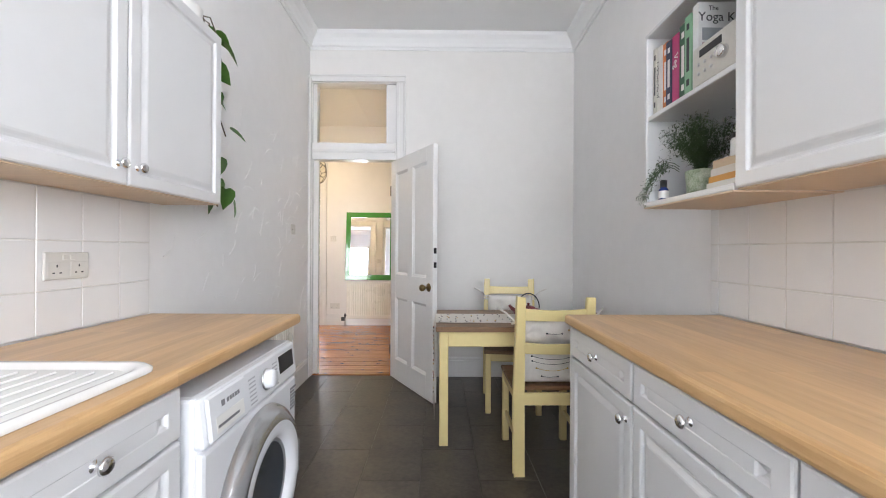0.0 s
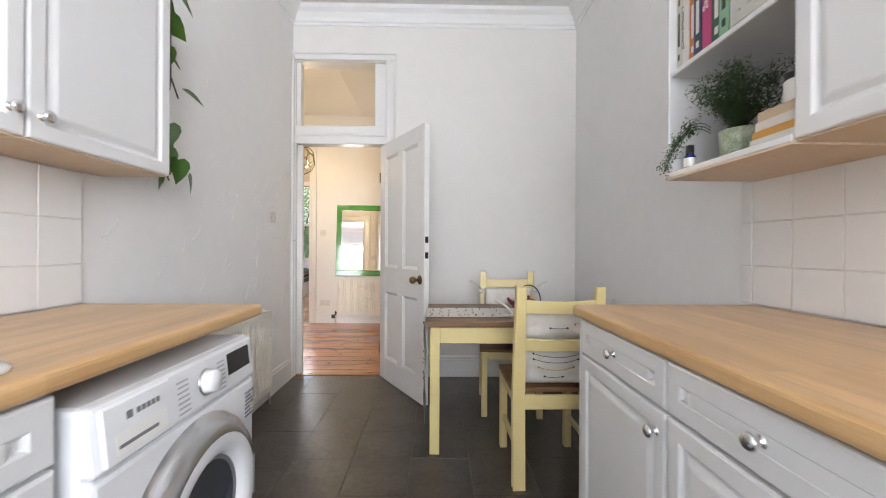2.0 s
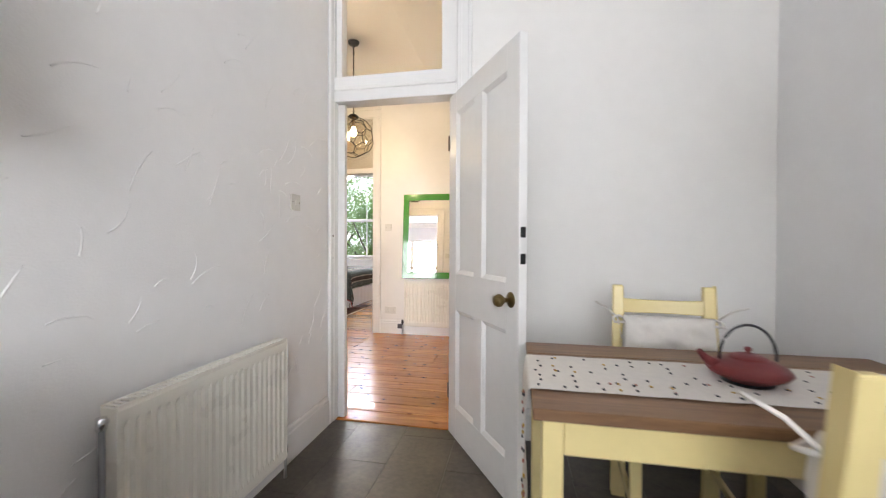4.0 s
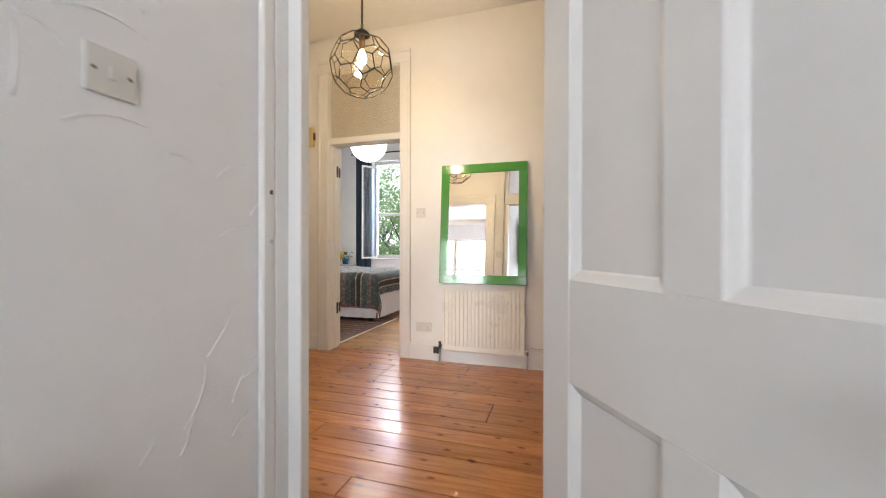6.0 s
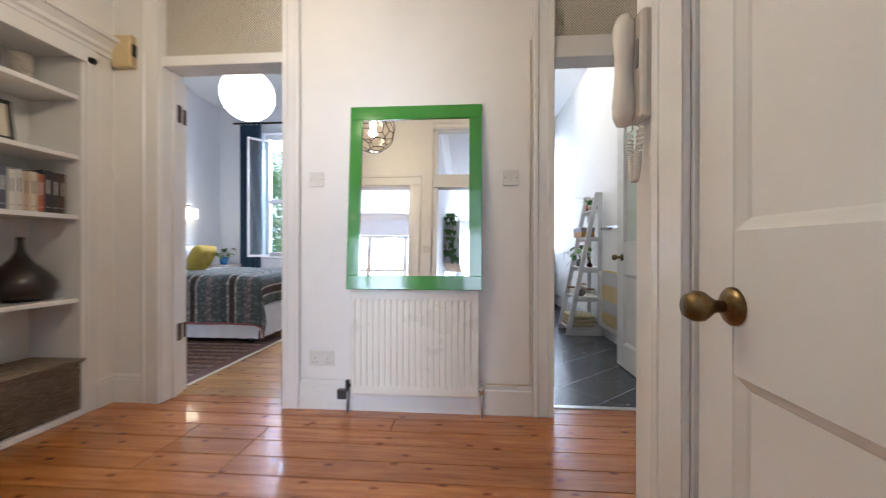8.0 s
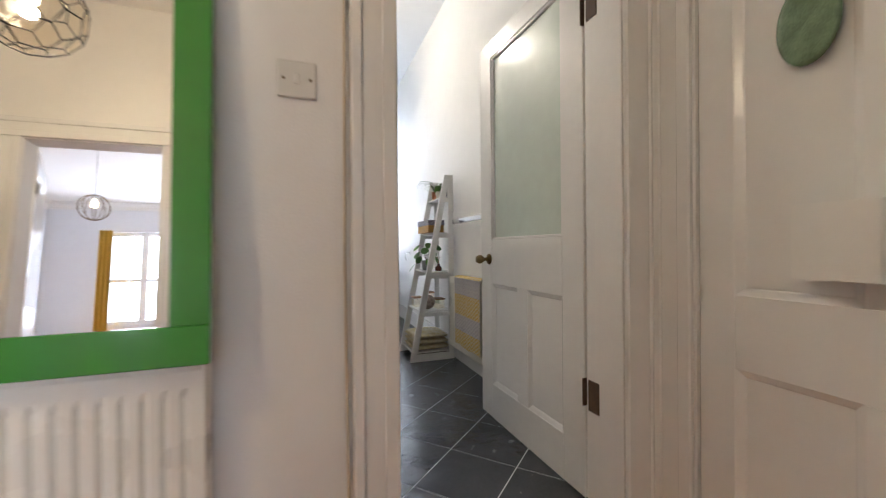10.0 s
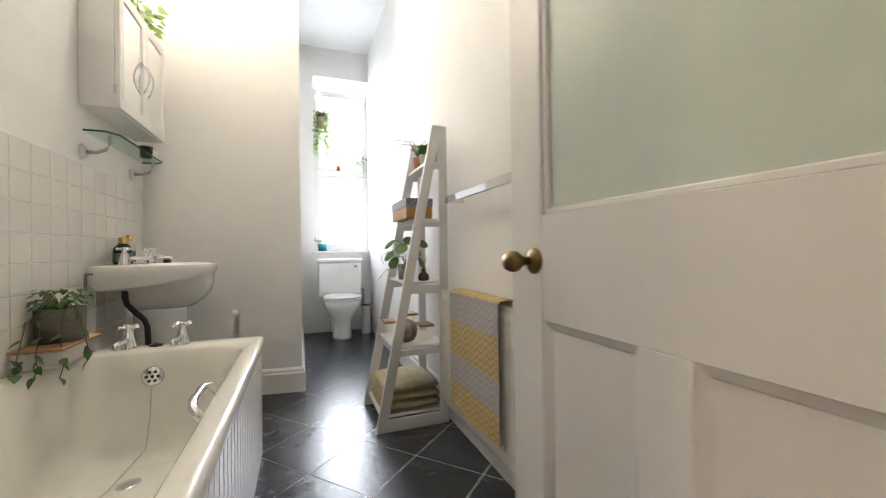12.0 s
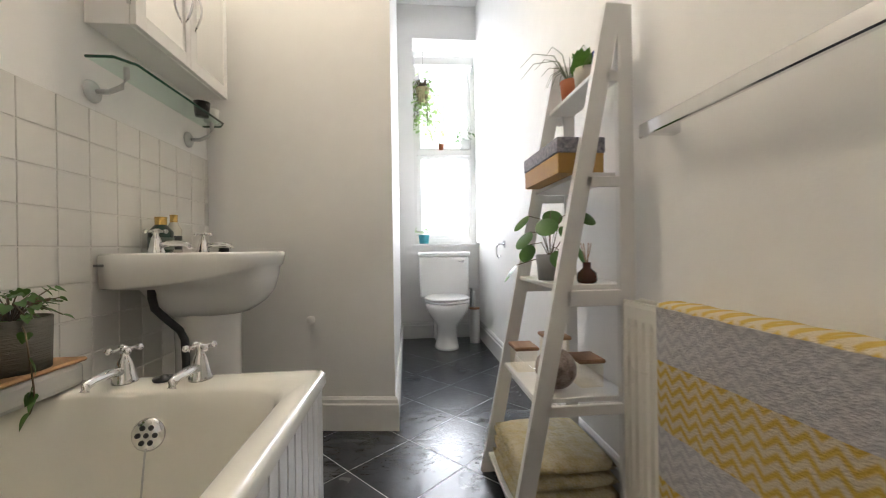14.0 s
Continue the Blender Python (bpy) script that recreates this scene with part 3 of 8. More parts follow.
def leaf_door(name, m, w, h, stile, rails, muntin, label, lower=True, glass=None, t=0.04):
    """A framed door leaf: stiles, three rails (z from, to), and sunk panels with sloped mouldings on both faces."""
    d = thing(name, (0, 0, 0), label, "door")
    d.matrix_world = m
    for x in (0, w - stile):
        bar_part(d, "stile", (x, 0, 0.006), (x + stile, t, h))
    for a, b in rails:
        bar_part(d, "rail", (stile, 0.0005, a), (w - stile, t - 0.0005, b), bevel=0.001)
    mid = (w - muntin) / 2
    for k, ((_, z0), (z1, _)) in enumerate(zip(rails, rails[1:])):
        if glass and k == 1:
            part("pane", boxes(((stile, t / 2 - 0.003, z0), (w - stile, t / 2 + 0.003, z1))), glass, d, "obscured pale green glass")
            for lo, hi in (((stile, z0), (w - stile, z0 + 0.014)), ((stile, z1 - 0.014), (w - stile, z1)), ((stile, z0), (stile + 0.014, z1)), ((w - stile - 0.014, z0), (w - stile, z1))):
                bar_part(d, "bead", (lo[0], 0.006, lo[1]), (hi[0], t - 0.006, hi[1]))
            continue
        bar_part(d, "muntin", (mid, 0.0005, z0), (mid + muntin, t - 0.0005, z1), bevel=0.001)
        for x0, x1 in ((stile, mid), (mid + muntin, w - stile)):
            pw, ph = x1 - x0, z1 - z0
            a = moved(rings_panel(pw, ph, [(0, 0.02), (0, 0.003), (0.016, 0.011), (0.02, 0.0145), (0.03, 0.0145)]), pose(x0, 0, z0))
            b = moved(rings_panel(pw, ph, [(0, 0.02), (0, 0.003), (0.016, 0.011), (0.02, 0.0145), (0.03, 0.0145)]), pose(x1, t, z0, 0, 0, 180))
            part("panel", joined(a, b), GLOSS, d)
    return d


# kitchen door, standing open into the kitchen
kitchen_frame = door_frame("door_frame_kitchen", turned(-1.18, 3.57, 0, 0), 0.775, 2.72, 0.12, left=0.001, right=0.07, head=0.05, back_left=False, left_depth=0.08)
bar_part(kitchen_frame, "transom_bar", (0, -0.006, 2.01), (0.775, 0.11, 2.165))
bar_part(kitchen_frame, "transom_bead", (0, -0.016, 2.075), (0.775, -0.004, 2.10), bevel=0.005)
bar_part(kitchen_frame, "transom_stile", (0, 0.02, 2.165), (0.035, 0.10, 2.72))
bar_part(kitchen_frame, "transom_stile", (0.68, 0.02, 2.165), (0.775, 0.10, 2.72))
part("pane", boxes(((0.035, 0.05, 2.165), (0.68, 0.055, 2.72))), GLASS, kitchen_frame, "clear transom pane").visible_shadow = False
bar_part(kitchen_frame, "stop", (0.0, 0.042, 0), (0.046, 0.082, 2.01))
bar_part(kitchen_frame, "stop", (0.765, 0.045, 0), (0.775, 0.075, 2.01))
bar_part(kitchen_frame, "jamb_strip", (-0.022, -0.055, 0), (-0.0005, -0.007, 2.76), None, 0.006)
for z in (1.171, 1.034):
    part("keep", boxes(((-0.0015, -0.030, z - 0.006), (0.0022, -0.021, z + 0.006))), RUST if z > 1.1 else STEEL, kitchen_frame, "small rusty lock keep")
kd = leaf_door("kitchen_door", turned(-0.447, 3.566, 0, -58.4), 0.765, 1.99, 0.105, [(0.006, 0.19), (0.747, 0.955), (1.87, 1.99)], 0.09, "white four-panel door standing open")
knob_set(kd, 0.705, 0, 0.885, -1)
for z in (1.06, 1.17):
    bar_part(kd, "latch_plate", (0.764, 0.008, z - 0.022), (0.768, 0.032, z + 0.022), BLACK_METAL, 0.001)
for z in (0.25, 1.72):
    bar_part(kd, "hinge", (-0.012, -0.004, z - 0.045), (0.004, 0.012, z + 0.045), RUST, 0.002)
structure("trim_threshold_kitchen", boxes(((-1.18, 3.585, -0.004), (-0.405, 3.665, 0.008)), bevel=0.004), PINE, "wooden door threshold")

# hall doors
bed_frame = door_frame("door_frame_bedroom", turned(-2.60, 5.955, 0, 0), 0.755, 2.72, 0.145, left=0.10, right=0.09, head=0.11, label="white painted door frame with a grille over the door")
bar_part(bed_frame, "transom_bar", (0, -0.006, 2.03), (0.755, 0.14, 2.092))
bar_part(bed_frame, "stop", (0, 0.07, 0), (0.014, 0.10, 2.03))
bar_part(bed_frame, "stop", (0.741, 0.07, 0), (0.755, 0.10, 2.03))
for z in (0.40, 1.79):
    bar_part(bed_frame, "hinge", (-0.001, 0.09, z - 0.055), (0.004, 0.15, z + 0.055), RUST, 0.001)
bath_frame = door_frame("door_frame_bathroom", turned(-0.276, 5.955, 0, 0), 0.726, 2.72, 0.145, left=0.10, right=0.10, head=0.11, label="white painted door frame with a grille over the door")
bar_part(bath_frame, "transom_bar", (0, -0.006, 2.0), (0.726, 0.14, 2.12))
for z in (0.40, 1.79):
    bar_part(bath_frame, "hinge", (0.722, 0.10, z - 0.055), (0.727, 0.152, z + 0.055), RUST, 0.001)
bar_part(bath_frame, "stop", (0, 0.085, 0), (0.014, 0.12, 2.0))
structure("trim_threshold_bathroom", boxes(((-0.276, 6.06, -0.004), (0.45, 6.10, 0.006)), bevel=0.003), STEEL, "metal threshold strip")


def perforated(name, hole):
    """Painted hardboard, drilled in a fine staggered pattern."""
    m = mat(name, (0.74, 0.70, 0.62), 0.5, scale=3)
    nt = m.node_tree
    b = nt.nodes["Principled BSDF"]
    N, L = nt.nodes.new, nt.links.new
    tc = N("ShaderNodeTexCoord")
    mp = N("ShaderNodeMapping")
    mp.inputs["Rotation"].default_value, mp.inputs["Scale"].default_value = (0, radians(45), 0), (90, 90, 90)
    L(tc.outputs["Object"], mp.inputs[0])
    v = N("ShaderNodeTexVoronoi")
    v.voronoi_dimensions = "3D"
    v.inputs["Randomness"].default_value = 0
    v.inputs["Scale"].default_value = 1
    L(mp.outputs[0], v.inputs[0])
    r = N("ShaderNodeMapRange")
    r.inputs[1].default_value, r.inputs[2].default_value = 0.46, 0.56
    L(v.outputs[0], r.inputs[0])
    mx = N("ShaderNodeMix")
    mx.data_type = "RGBA"
    mx.inputs[7].default_value = (*hole, 1)
    L(b.inputs["Base Color"].links[0].from_socket, mx.inputs[6]), L(r.outputs[0], mx.inputs[0]), L(mx.outputs[2], b.inputs["Base Color"])
    bp = N("ShaderNodeBump")
    bp.invert = True
    bp.inputs["Strength"].default_value, bp.inputs["Distance"].default_value = 0.6, 0.003
    L(r.outputs[0], bp.inputs["Height"]), L(bp.outputs[0], b.inputs["Normal"])
    return m


GRILLE = perforated("perforated_board", (0.34, 0.30, 0.24))
part("grille", boxes(((0.0, 0.03, 2.092), (0.755, 0.042, 2.72))), GRILLE, bed_frame, "perforated cream grille panel")
part("grille", boxes(((0.0, 0.03, 2.12), (0.726, 0.042, 2.72))), GRILLE, bath_frame, "perforated cream grille panel")

bed_door = leaf_door("bedroom_door", turned(-2.612, 6.165, 0, 167), 0.745, 2.01, 0.10, [(0.006, 0.19), (0.747, 0.955), (1.87, 2.01)], 0.09, "white four-panel bedroom door folded back")
for z in (0.40, 1.79):
    bar_part(bed_door, "hinge", (-0.003, 0.003, z - 0.05), (0.001, 0.037, z + 0.05), RUST, 0.0008)
knob_set(bed_door, 0.69, 0, 0.9, -1)

bath_door = leaf_door("bathroom_door", turned(0.497, 6.14, 0, 91.2), 0.845, 2.05, 0.125, [(0.006, 0.19), (0.735, 0.972), (1.955, 2.05)], 0.09, "white bathroom door with obscured glass over two panels", glass=FROST)
knob_set(bath_door, 0.748, 0.04, 0.868, 1, r=0.024)
for z in (0.40, 1.79):
    bar_part(bath_door, "hinge", (-0.004, 0.002, z - 0.05), (0.001, 0.05, z + 0.05), RUST, 0.0008)

cup_frame = door_frame("door_frame_cupboard", turned(-0.30, 4.55, 0, -90), 0.80, 2.02, 0.12, left=0.11, right=0.03, head=0.11, relief=0.35)
cup = leaf_door("cupboard_door", turned(-0.298, 4.547, 0, -90), 0.794, 2.015, 0.10, [(0.006, 0.19), (0.726, 0.967), (1.87, 2.015)], 0.085, "closed white four-panel hall cupboard door")
knob_set(cup, 0.099, 0, 0.84, -1, r=0.026)

ent_frame = door_frame("door_frame_entrance", turned(0.585, 5.80, 0, -90), 0.80, 2.03, 0.12, left=0.11, right=0.10, head=0.11)
ent = leaf_door("entrance_door", turned(0.588, 5.797, 0, -90), 0.794, 2.025, 0.10, [(0.006, 0.19), (0.60, 0.80), (1.62, 2.025)], 0.085, "closed white entrance door", t=0.045)
plq = solid("glass_plaque", lathe([(0, 0.0), (0.085, 0.0), (0.10, 0.004), (0.085, 0.010), (0, 0.011)], 28, axis="X", squash=0.62), mat("green_glass_plaque", (0.20, 0.30, 0.18), 0.12, scale=30, wear=0.5), "oval green and gold glass number plaque on the entrance door", "plaque", (0.573, 5.53, 1.44))
solid("letter_catcher", prism([(0, -0.10), (-0.09, -0.07), (-0.09, 0.07), (0, 0.10)], 0, 0.16), PLASTIC, "white letter catcher on the entrance door", "letter catcher", (0.587, 5.45, 0.86))

living_frame = door_frame("door_frame_living", turned(-2.21, 3.57, 0, 0), 0.75, 2.02, 0.12, label="white painted living room door frame")
living_door = leaf_door("living_room_door", turned(-2.245, 3.56, 0, -114), 0.74, 2.0, 0.10, [(0.006, 0.19), (0.747, 0.955), (1.87, 2.0)], 0.09, "white living room door standing wide open")
for z in (0.40, 1.75):
    bar_part(living_door, "hinge", (-0.003, 0.037, z - 0.05), (0.05, 0.045, z + 0.05), RUST, 0.0008)

# ---- kitchen ----
FRONT = [(0, 0.02), (0, 0.006), (0.002, 0.002), (0.006, 0), (0.040, 0), (0.043, 0.002), (0.046, 0.007), (0.050, 0.0095), (0.056, 0.0095), (0.062, 0.007), (0.070, 0.003), (0.076, 0.0015)]


def chrome_knob(parent, x, z, y=0.0):
    return part("knob", moved(lathe([(0, -0.026), (0.011, -0.026), (0.0155, -0.022), (0.0155, -0.018), (0.009, -0.014), (0.006, -0.01), (0.0075, -0.004), (0.011, 0)], 18, axis="Y"), pose(x, y, z)), CHROME, parent, "chrome knob")


def front(name, parent, x, z, w, h, knob=None):
    f = part(name, moved(rings_panel(w, h, FRONT), pose(x, 0, z)), CUPBOARD, parent)
    if knob:
        chrome_knob(f, *knob)
    return f


def base_unit(m, w, depth, knob_x, label, drawer=True):
    u = thing("base_cabinet", (0, 0, 0), label, "kitchen cabinet", "base cabinets")
    u.matrix_world = m
    part("body", boxes(((0.001, 0.021, 0.12), (w - 0.001, depth, 0.868))), CUPBOARD, u)
    part("plinth", boxes(((0.001, 0.06, 0), (w - 0.001, 0.08, 0.12))), CUPBOARD, u)
    top = 0.862
    if drawer:
        front("drawer", u, 0.002, 0.748, w - 0.004, top - 0.748, (w / 2, 0.807))
        top = 0.740
    front("door", u, 0.002, 0.135, w - 0.004, top - 0.135, (knob_x, 0.688))
    return u


for k, (y1, w) in enumerate([(1.575, 0.495), (1.077, 0.495), (0.579, 0.495), (0.081, 0.495), (-0.417, 0.495)]):
    base_unit(turned(0.548, y1, 0, -90), w, 0.64, w - 0.035, "white panelled base cabinet with a drawer and chrome knobs")
part("end_panel", boxes(((0.55, 1.576, 0), (1.19, 1.592, 0.868))), CUPBOARD, tagged(new("cabinet_end"), "plain white end panel of the base cabinets", "cabinet panel"))
for y0, w in [(0.437, 0.445), (-0.06, 0.495), (-0.557, 0.495), (-1.055, 0.495)]:
    base_unit(turned(-0.585, y0, 0, 90), w, 0.60, 0.035, "white panelled base cabinet with a drawer and chrome knobs")
solid("worktop", boxes(((0.530, -1.19, 0.87), (1.192, 1.612, 0.91)), bevel=0.012, seg=3), WORKTOP, "beech-effect worktop with a rounded front edge", "worktop")
left_top = solid("worktop", boxes(((-1.196, -1.19, 0.87), (-0.572, 1.603, 0.91)), bevel=0.012, seg=3), WORKTOP, "beech-effect worktop with an inset sink and drainer", "worktop")


def wall_unit(m, w, depth, z0, z1, knob_x, label):
    u = thing("wall_cabinet", (0, 0, 0), label, "kitchen cabinet", "wall cabinets")
    u.matrix_world = m
    part("body", boxes(((0.001, 0.021, z0 + 0.004), (w - 0.001, depth, z1))), CUPBOARD, u)
    part("underside", boxes(((0.001, 0.012, z0 - 0.004), (w - 0.001, depth, z0 + 0.004))), CABINET_UNDER, u, "beech-coloured underside")
    front("door", u, 0.002, z0, w - 0.004, z1 - z0, (knob_x, z0 + 0.06))
    return u


wall_unit(turned(-0.945, 1.176, 0, 90), 0.496, 0.25, 1.37, 2.09, 0.035, "white panelled wall cabinet with a chrome knob")
wall_unit(turned(-0.945, 0.678, 0, 90), 0.496, 0.25, 1.37, 2.09, 0.461, "white panelled wall cabinet with a chrome knob")
wall_unit(turned(-0.945, 0.18, 0, 90), 0.496, 0.25, 1.37, 2.09, 0.035, "white panelled wall cabinet with a chrome knob")
wall_unit(turned(0.862, 1.112, 0, -90), 0.496, 0.326, 1.364, 2.08, 0.46, "white panelled wall cabinet")
wall_unit(turned(0.862, 0.614, 0, -90), 0.496, 0.326, 1.364, 2.08, 0.035, "white panelled wall cabinet")
wall_unit(turned(0.862, 0.116, 0, -90), 0.496, 0.326, 1.364, 2.08, 0.46, "white panelled wall cabinet")

# open corner shelf with books, a radio and a fern
osh = thing("open_shelf", (0.862, 1.114, 1.364), "white open shelf unit between wall and cabinet", "shelf")
bar_part(osh, "bottom", (0, 0, -0.004), (0.333, 0.486, 0.016), CUPBOARD)
part("underside", boxes(((0.0, 0.0, -0.010), (0.333, 0.486, -0.0045))), CABINET_UNDER, osh, "beech-coloured underside")
bar_part(osh, "middle_shelf", (0.004, 0.0, 0.352), (0.333, 0.47, 0.37), CUPBOARD)
bar_part(osh, "top", (0, 0, 0.70), (0.333, 0.486, 0.716), CUPBOARD)
bar_part(osh, "side", (0, 0.47, 0.016), (0.333, 0.486, 0.70), CUPBOARD)
bar_part(osh, "back", (0.325, 0, 0.016), (0.333, 0.47, 0.70), CUPBOARD, 0.0005)

_book_mats = {}


def cover_mat(c):
    if c not in _book_mats:
        _book_mats[c] = mat("book_cover", c, 0.5, scale=9, wear=0.12)
    return _book_mats[c]


def book(m, t, h, d, color, label="closed book on a shelf", bars=()):
    """A book standing on end: spine at y=0 facing -y, thickness along x, bars are printed marks on the spine (z from, z to, width share, colour)."""
    b = thing("book", (0, 0, 0), label, "book", "books")
    b.matrix_world = m
    part("cover", boxes(((0, 0, 0), (t, 0.002, h)), ((0, 0.002, 0), (0.002, d, h)), ((t - 0.002, 0.002, 0), (t, d, h))), cover_mat(color), b)
    part("pages", boxes(((0.0022, 0.0022, 0.003), (t - 0.0022, d - 0.004, h - 0.003))), PAPER, b, "cream paper pages")
    for z0, z1, share, c in bars:
        part("print", boxes(((t * (0.5 - share / 2), -0.0006, z0 * h), (t * (0.5 + share / 2), 0, z1 * h))), cover_mat(c), b)
    return b


def words(parent, body, size, m, material, name="lettering"):
    cu = bpy.data.curves.new(name, "FONT")
    cu.body, cu.size, cu.extrude, cu.align_x = body, size, 0.0003, "CENTER"
    cu.materials.append(material)
    ob = new(name, cu)
    ob.parent = parent
    ob.matrix_local = m
    return ob


WHITE_INK, DARK_INK = cover_mat((0.75, 0.74, 0.70)), cover_mat((0.03, 0.03, 0.035))
_z = 1.364 + 0.371
_rows = [(0.022, 0.275, (0.62, 0.60, 0.52)), (0.034, 0.27, (0.72, 0.70, 0.64)), (0.03, 0.265, (0.62, 0.20, 0.05)), (0.034, 0.255, (0.035, 0.04, 0.075)), (0.038, 0.26, (0.45, 0.05, 0.16)), (0.038, 0.275, (0.03, 0.10, 0.05)), (0.036, 0.285, (0.25, 0.45, 0.28))]
_y = 1.578
for k, (t, h, c) in enumerate(_rows):
    _y -= t + 0.001
    bk = book(turned(0.885 + 0.003 * (k % 3), _y + t, _z, -90), t, h, 0.19, c, "upright cookbook with a coloured spine")
    if k == 1:
        words(bk, "JERUSALEM", 0.030, pose(t * 0.28, -0.001, 0.14, 0, -90, 0) @ pose(0, 0, 0, 90, 0, 0), DARK_INK)
    elif k == 4:
        words(bk, "Veg", 0.036, pose(t * 0.3, -0.001, 0.16, 0, 90, 0) @ pose(0, 0, 0, 90, 0, 0), WHITE_INK)
    else:
        for z0, z1 in ((0.12, 0.2), (0.3, 0.72), (0.82, 0.9)):
            part("print", boxes(((t * 0.3, -0.0006, z0 * h), (t * 0.7, 0, z1 * h))), WHITE_INK if k not in (0, 6) else DARK_INK, bk)
yk = book(turned(0.885, _y - 0.004, _z, 0), 0.225, 0.30, 0.03, (0.70, 0.70, 0.69), "white cookbook facing outward with photographs on its cover")
yk.matrix_world = turned(0.888, _y - 0.034, _z, 0)
words(yk, "The", 0.022, pose(0.05, -0.002, 0.272, 90, 0, 0), DARK_INK)
words(yk, "Yoga Kitchen", 0.044, pose(0.116, -0.002, 0.235, 90, 0, 0), DARK_INK)
for i in range(4):
    part("picture", boxes(((0.012, -0.0012, 0.02 + i * 0.05), (0.215, 0, 0.062 + i * 0.05))), cover_mat([(0.12, 0.14, 0.10), (0.35, 0.20, 0.16), (0.55, 0.42, 0.40), (0.30, 0.32, 0.33)][i]), yk)
radio = thing("radio", (0.875, 1.125, _z), "silver table radio with a control dial", "radio")
part("case", boxes(((0.012, 0.0, 0.004), (0.22, 0.20, 0.145)), bevel=0.006, seg=2), mat("silver_case", (0.52, 0.51, 0.49), 0.35, metal=0.5, scale=8), radio)
part("fascia", boxes(((0.004, 0.004, 0.008), (0.013, 0.196, 0.14)), bevel=0.003), mat("champagne_fascia", (0.60, 0.58, 0.53), 0.4, metal=0.3, scale=8), radio)
part("display", boxes(((0.002, 0.06, 0.098), (0.0045, 0.16, 0.122))), BLACK, radio)
part("dial", moved(lathe([(0, 0.02), (0.017, 0.019), (0.019, 0.015), (0.020, 0.0)], 20, axis="X"), pose(0.004, 0.05, 0.065, 0, 0, 180)), CHROME, radio)
for i in range(6):
    part("button", moved(lathe([(0, 0.004), (0.006, 0.003), (0.006, 0)], 10, axis="X"), pose(0.004, 0.105 + 0.03 * (i % 3), 0.045 + 0.03 * (i // 3), 0, 0, 180)), STEEL, radio)
for i, (c, t, w) in enumerate([((0.66, 0.64, 0.58), 0.022, 0.20), ((0.62, 0.30, 0.06), 0.02, 0.19), ((0.70, 0.66, 0.60), 0.024, 0.185), ((0.60, 0.46, 0.30), 0.026, 0.17)]):
    bz = 1.381 + sum([0.022, 0.02, 0.024, 0.026][:i]) + 0.001 * i
    b = book(turned(0.892 + 0.004 * i, 1.30, bz, 0) @ pose(0, 0, 0, 0, 90, 0) @ pose(-t, 0, 0, 0, 0, 0), t, w, 0.13, c, "paperback lying in a short pile")
    b.matrix_world = pose(0.893 + 0.004 * i, 1.27 - 0.004 * i, bz + t, 0, 90, -90)
jar = thing("spice_jar", (0.93, 1.17, 1.474), "small jar with a dark lid on a pile of books", "jar")
part("glass_body", lathe([(0, 0), (0.026, 0), (0.028, 0.004), (0.028, 0.05), (0.024, 0.056)], 18), PLASTIC, jar)
part("lid", lathe([(0.026, 0.056), (0.026, 0.072), (0, 0.073)], 18), BLACK, jar)
btl = thing("essence_bottle", (0.905, 1.535, 1.380), "small blue glass bottle with a black cap", "bottle")
part("bottle_body", lathe([(0, 0), (0.0165, 0), (0.018, 0.004), (0.018, 0.045), (0.009, 0.056)], 16), mat("blue_glass", (0.02, 0.035, 0.16), 0.12, scale=8), btl)
part("cap", lathe([(0.013, 0.054), (0.013, 0.083), (0, 0.084)], 16), BLACK, btl)
part("paper_label", lathe([(0.0184, 0.010), (0.0184, 0.04)], 16), PLASTIC, btl)


def needle_cloud(rng, stems, n, length, needle):
    """A feathery fern: arching stems with short needles in tufts."""
    vs, fs = [], []
    for s in range(stems):
        a = rng.uniform(0, 2 * math.pi)
        reach, rise = rng.uniform(0.2, 0.95) * length, rng.uniform(0.5, 1.55) * length
        for i in range(n):
            u = (i + rng.random()) / n
            p = Vector((math.cos(a) * reach * u, math.sin(a) * reach * u, rise * (1.7 * u - 0.95 * u * u)))
            p += Vector((rng.gauss(0, 0.012), rng.gauss(0, 0.012), rng.gauss(0, 0.012))) * (0.4 + u)
            d = Vector((rng.gauss(0, 1), rng.gauss(0, 1), rng.gauss(0, 0.8))).normalized() * needle * rng.uniform(0.6, 1.3)
            w = d.cross(Vector((0.3, 0.2, 1))).normalized() * needle * 0.11
            k = len(vs)
            vs += [p - w, p + w, p + d]
            fs.append((k, k + 1, k + 2))
    return vs, fs


def raw_mesh(name, vs, fs, material):
    me = bpy.data.meshes.new(name)
    me.from_pydata([tuple(v) for v in vs], [], fs)
    me.materials.append(material)
    me.update()
    return me


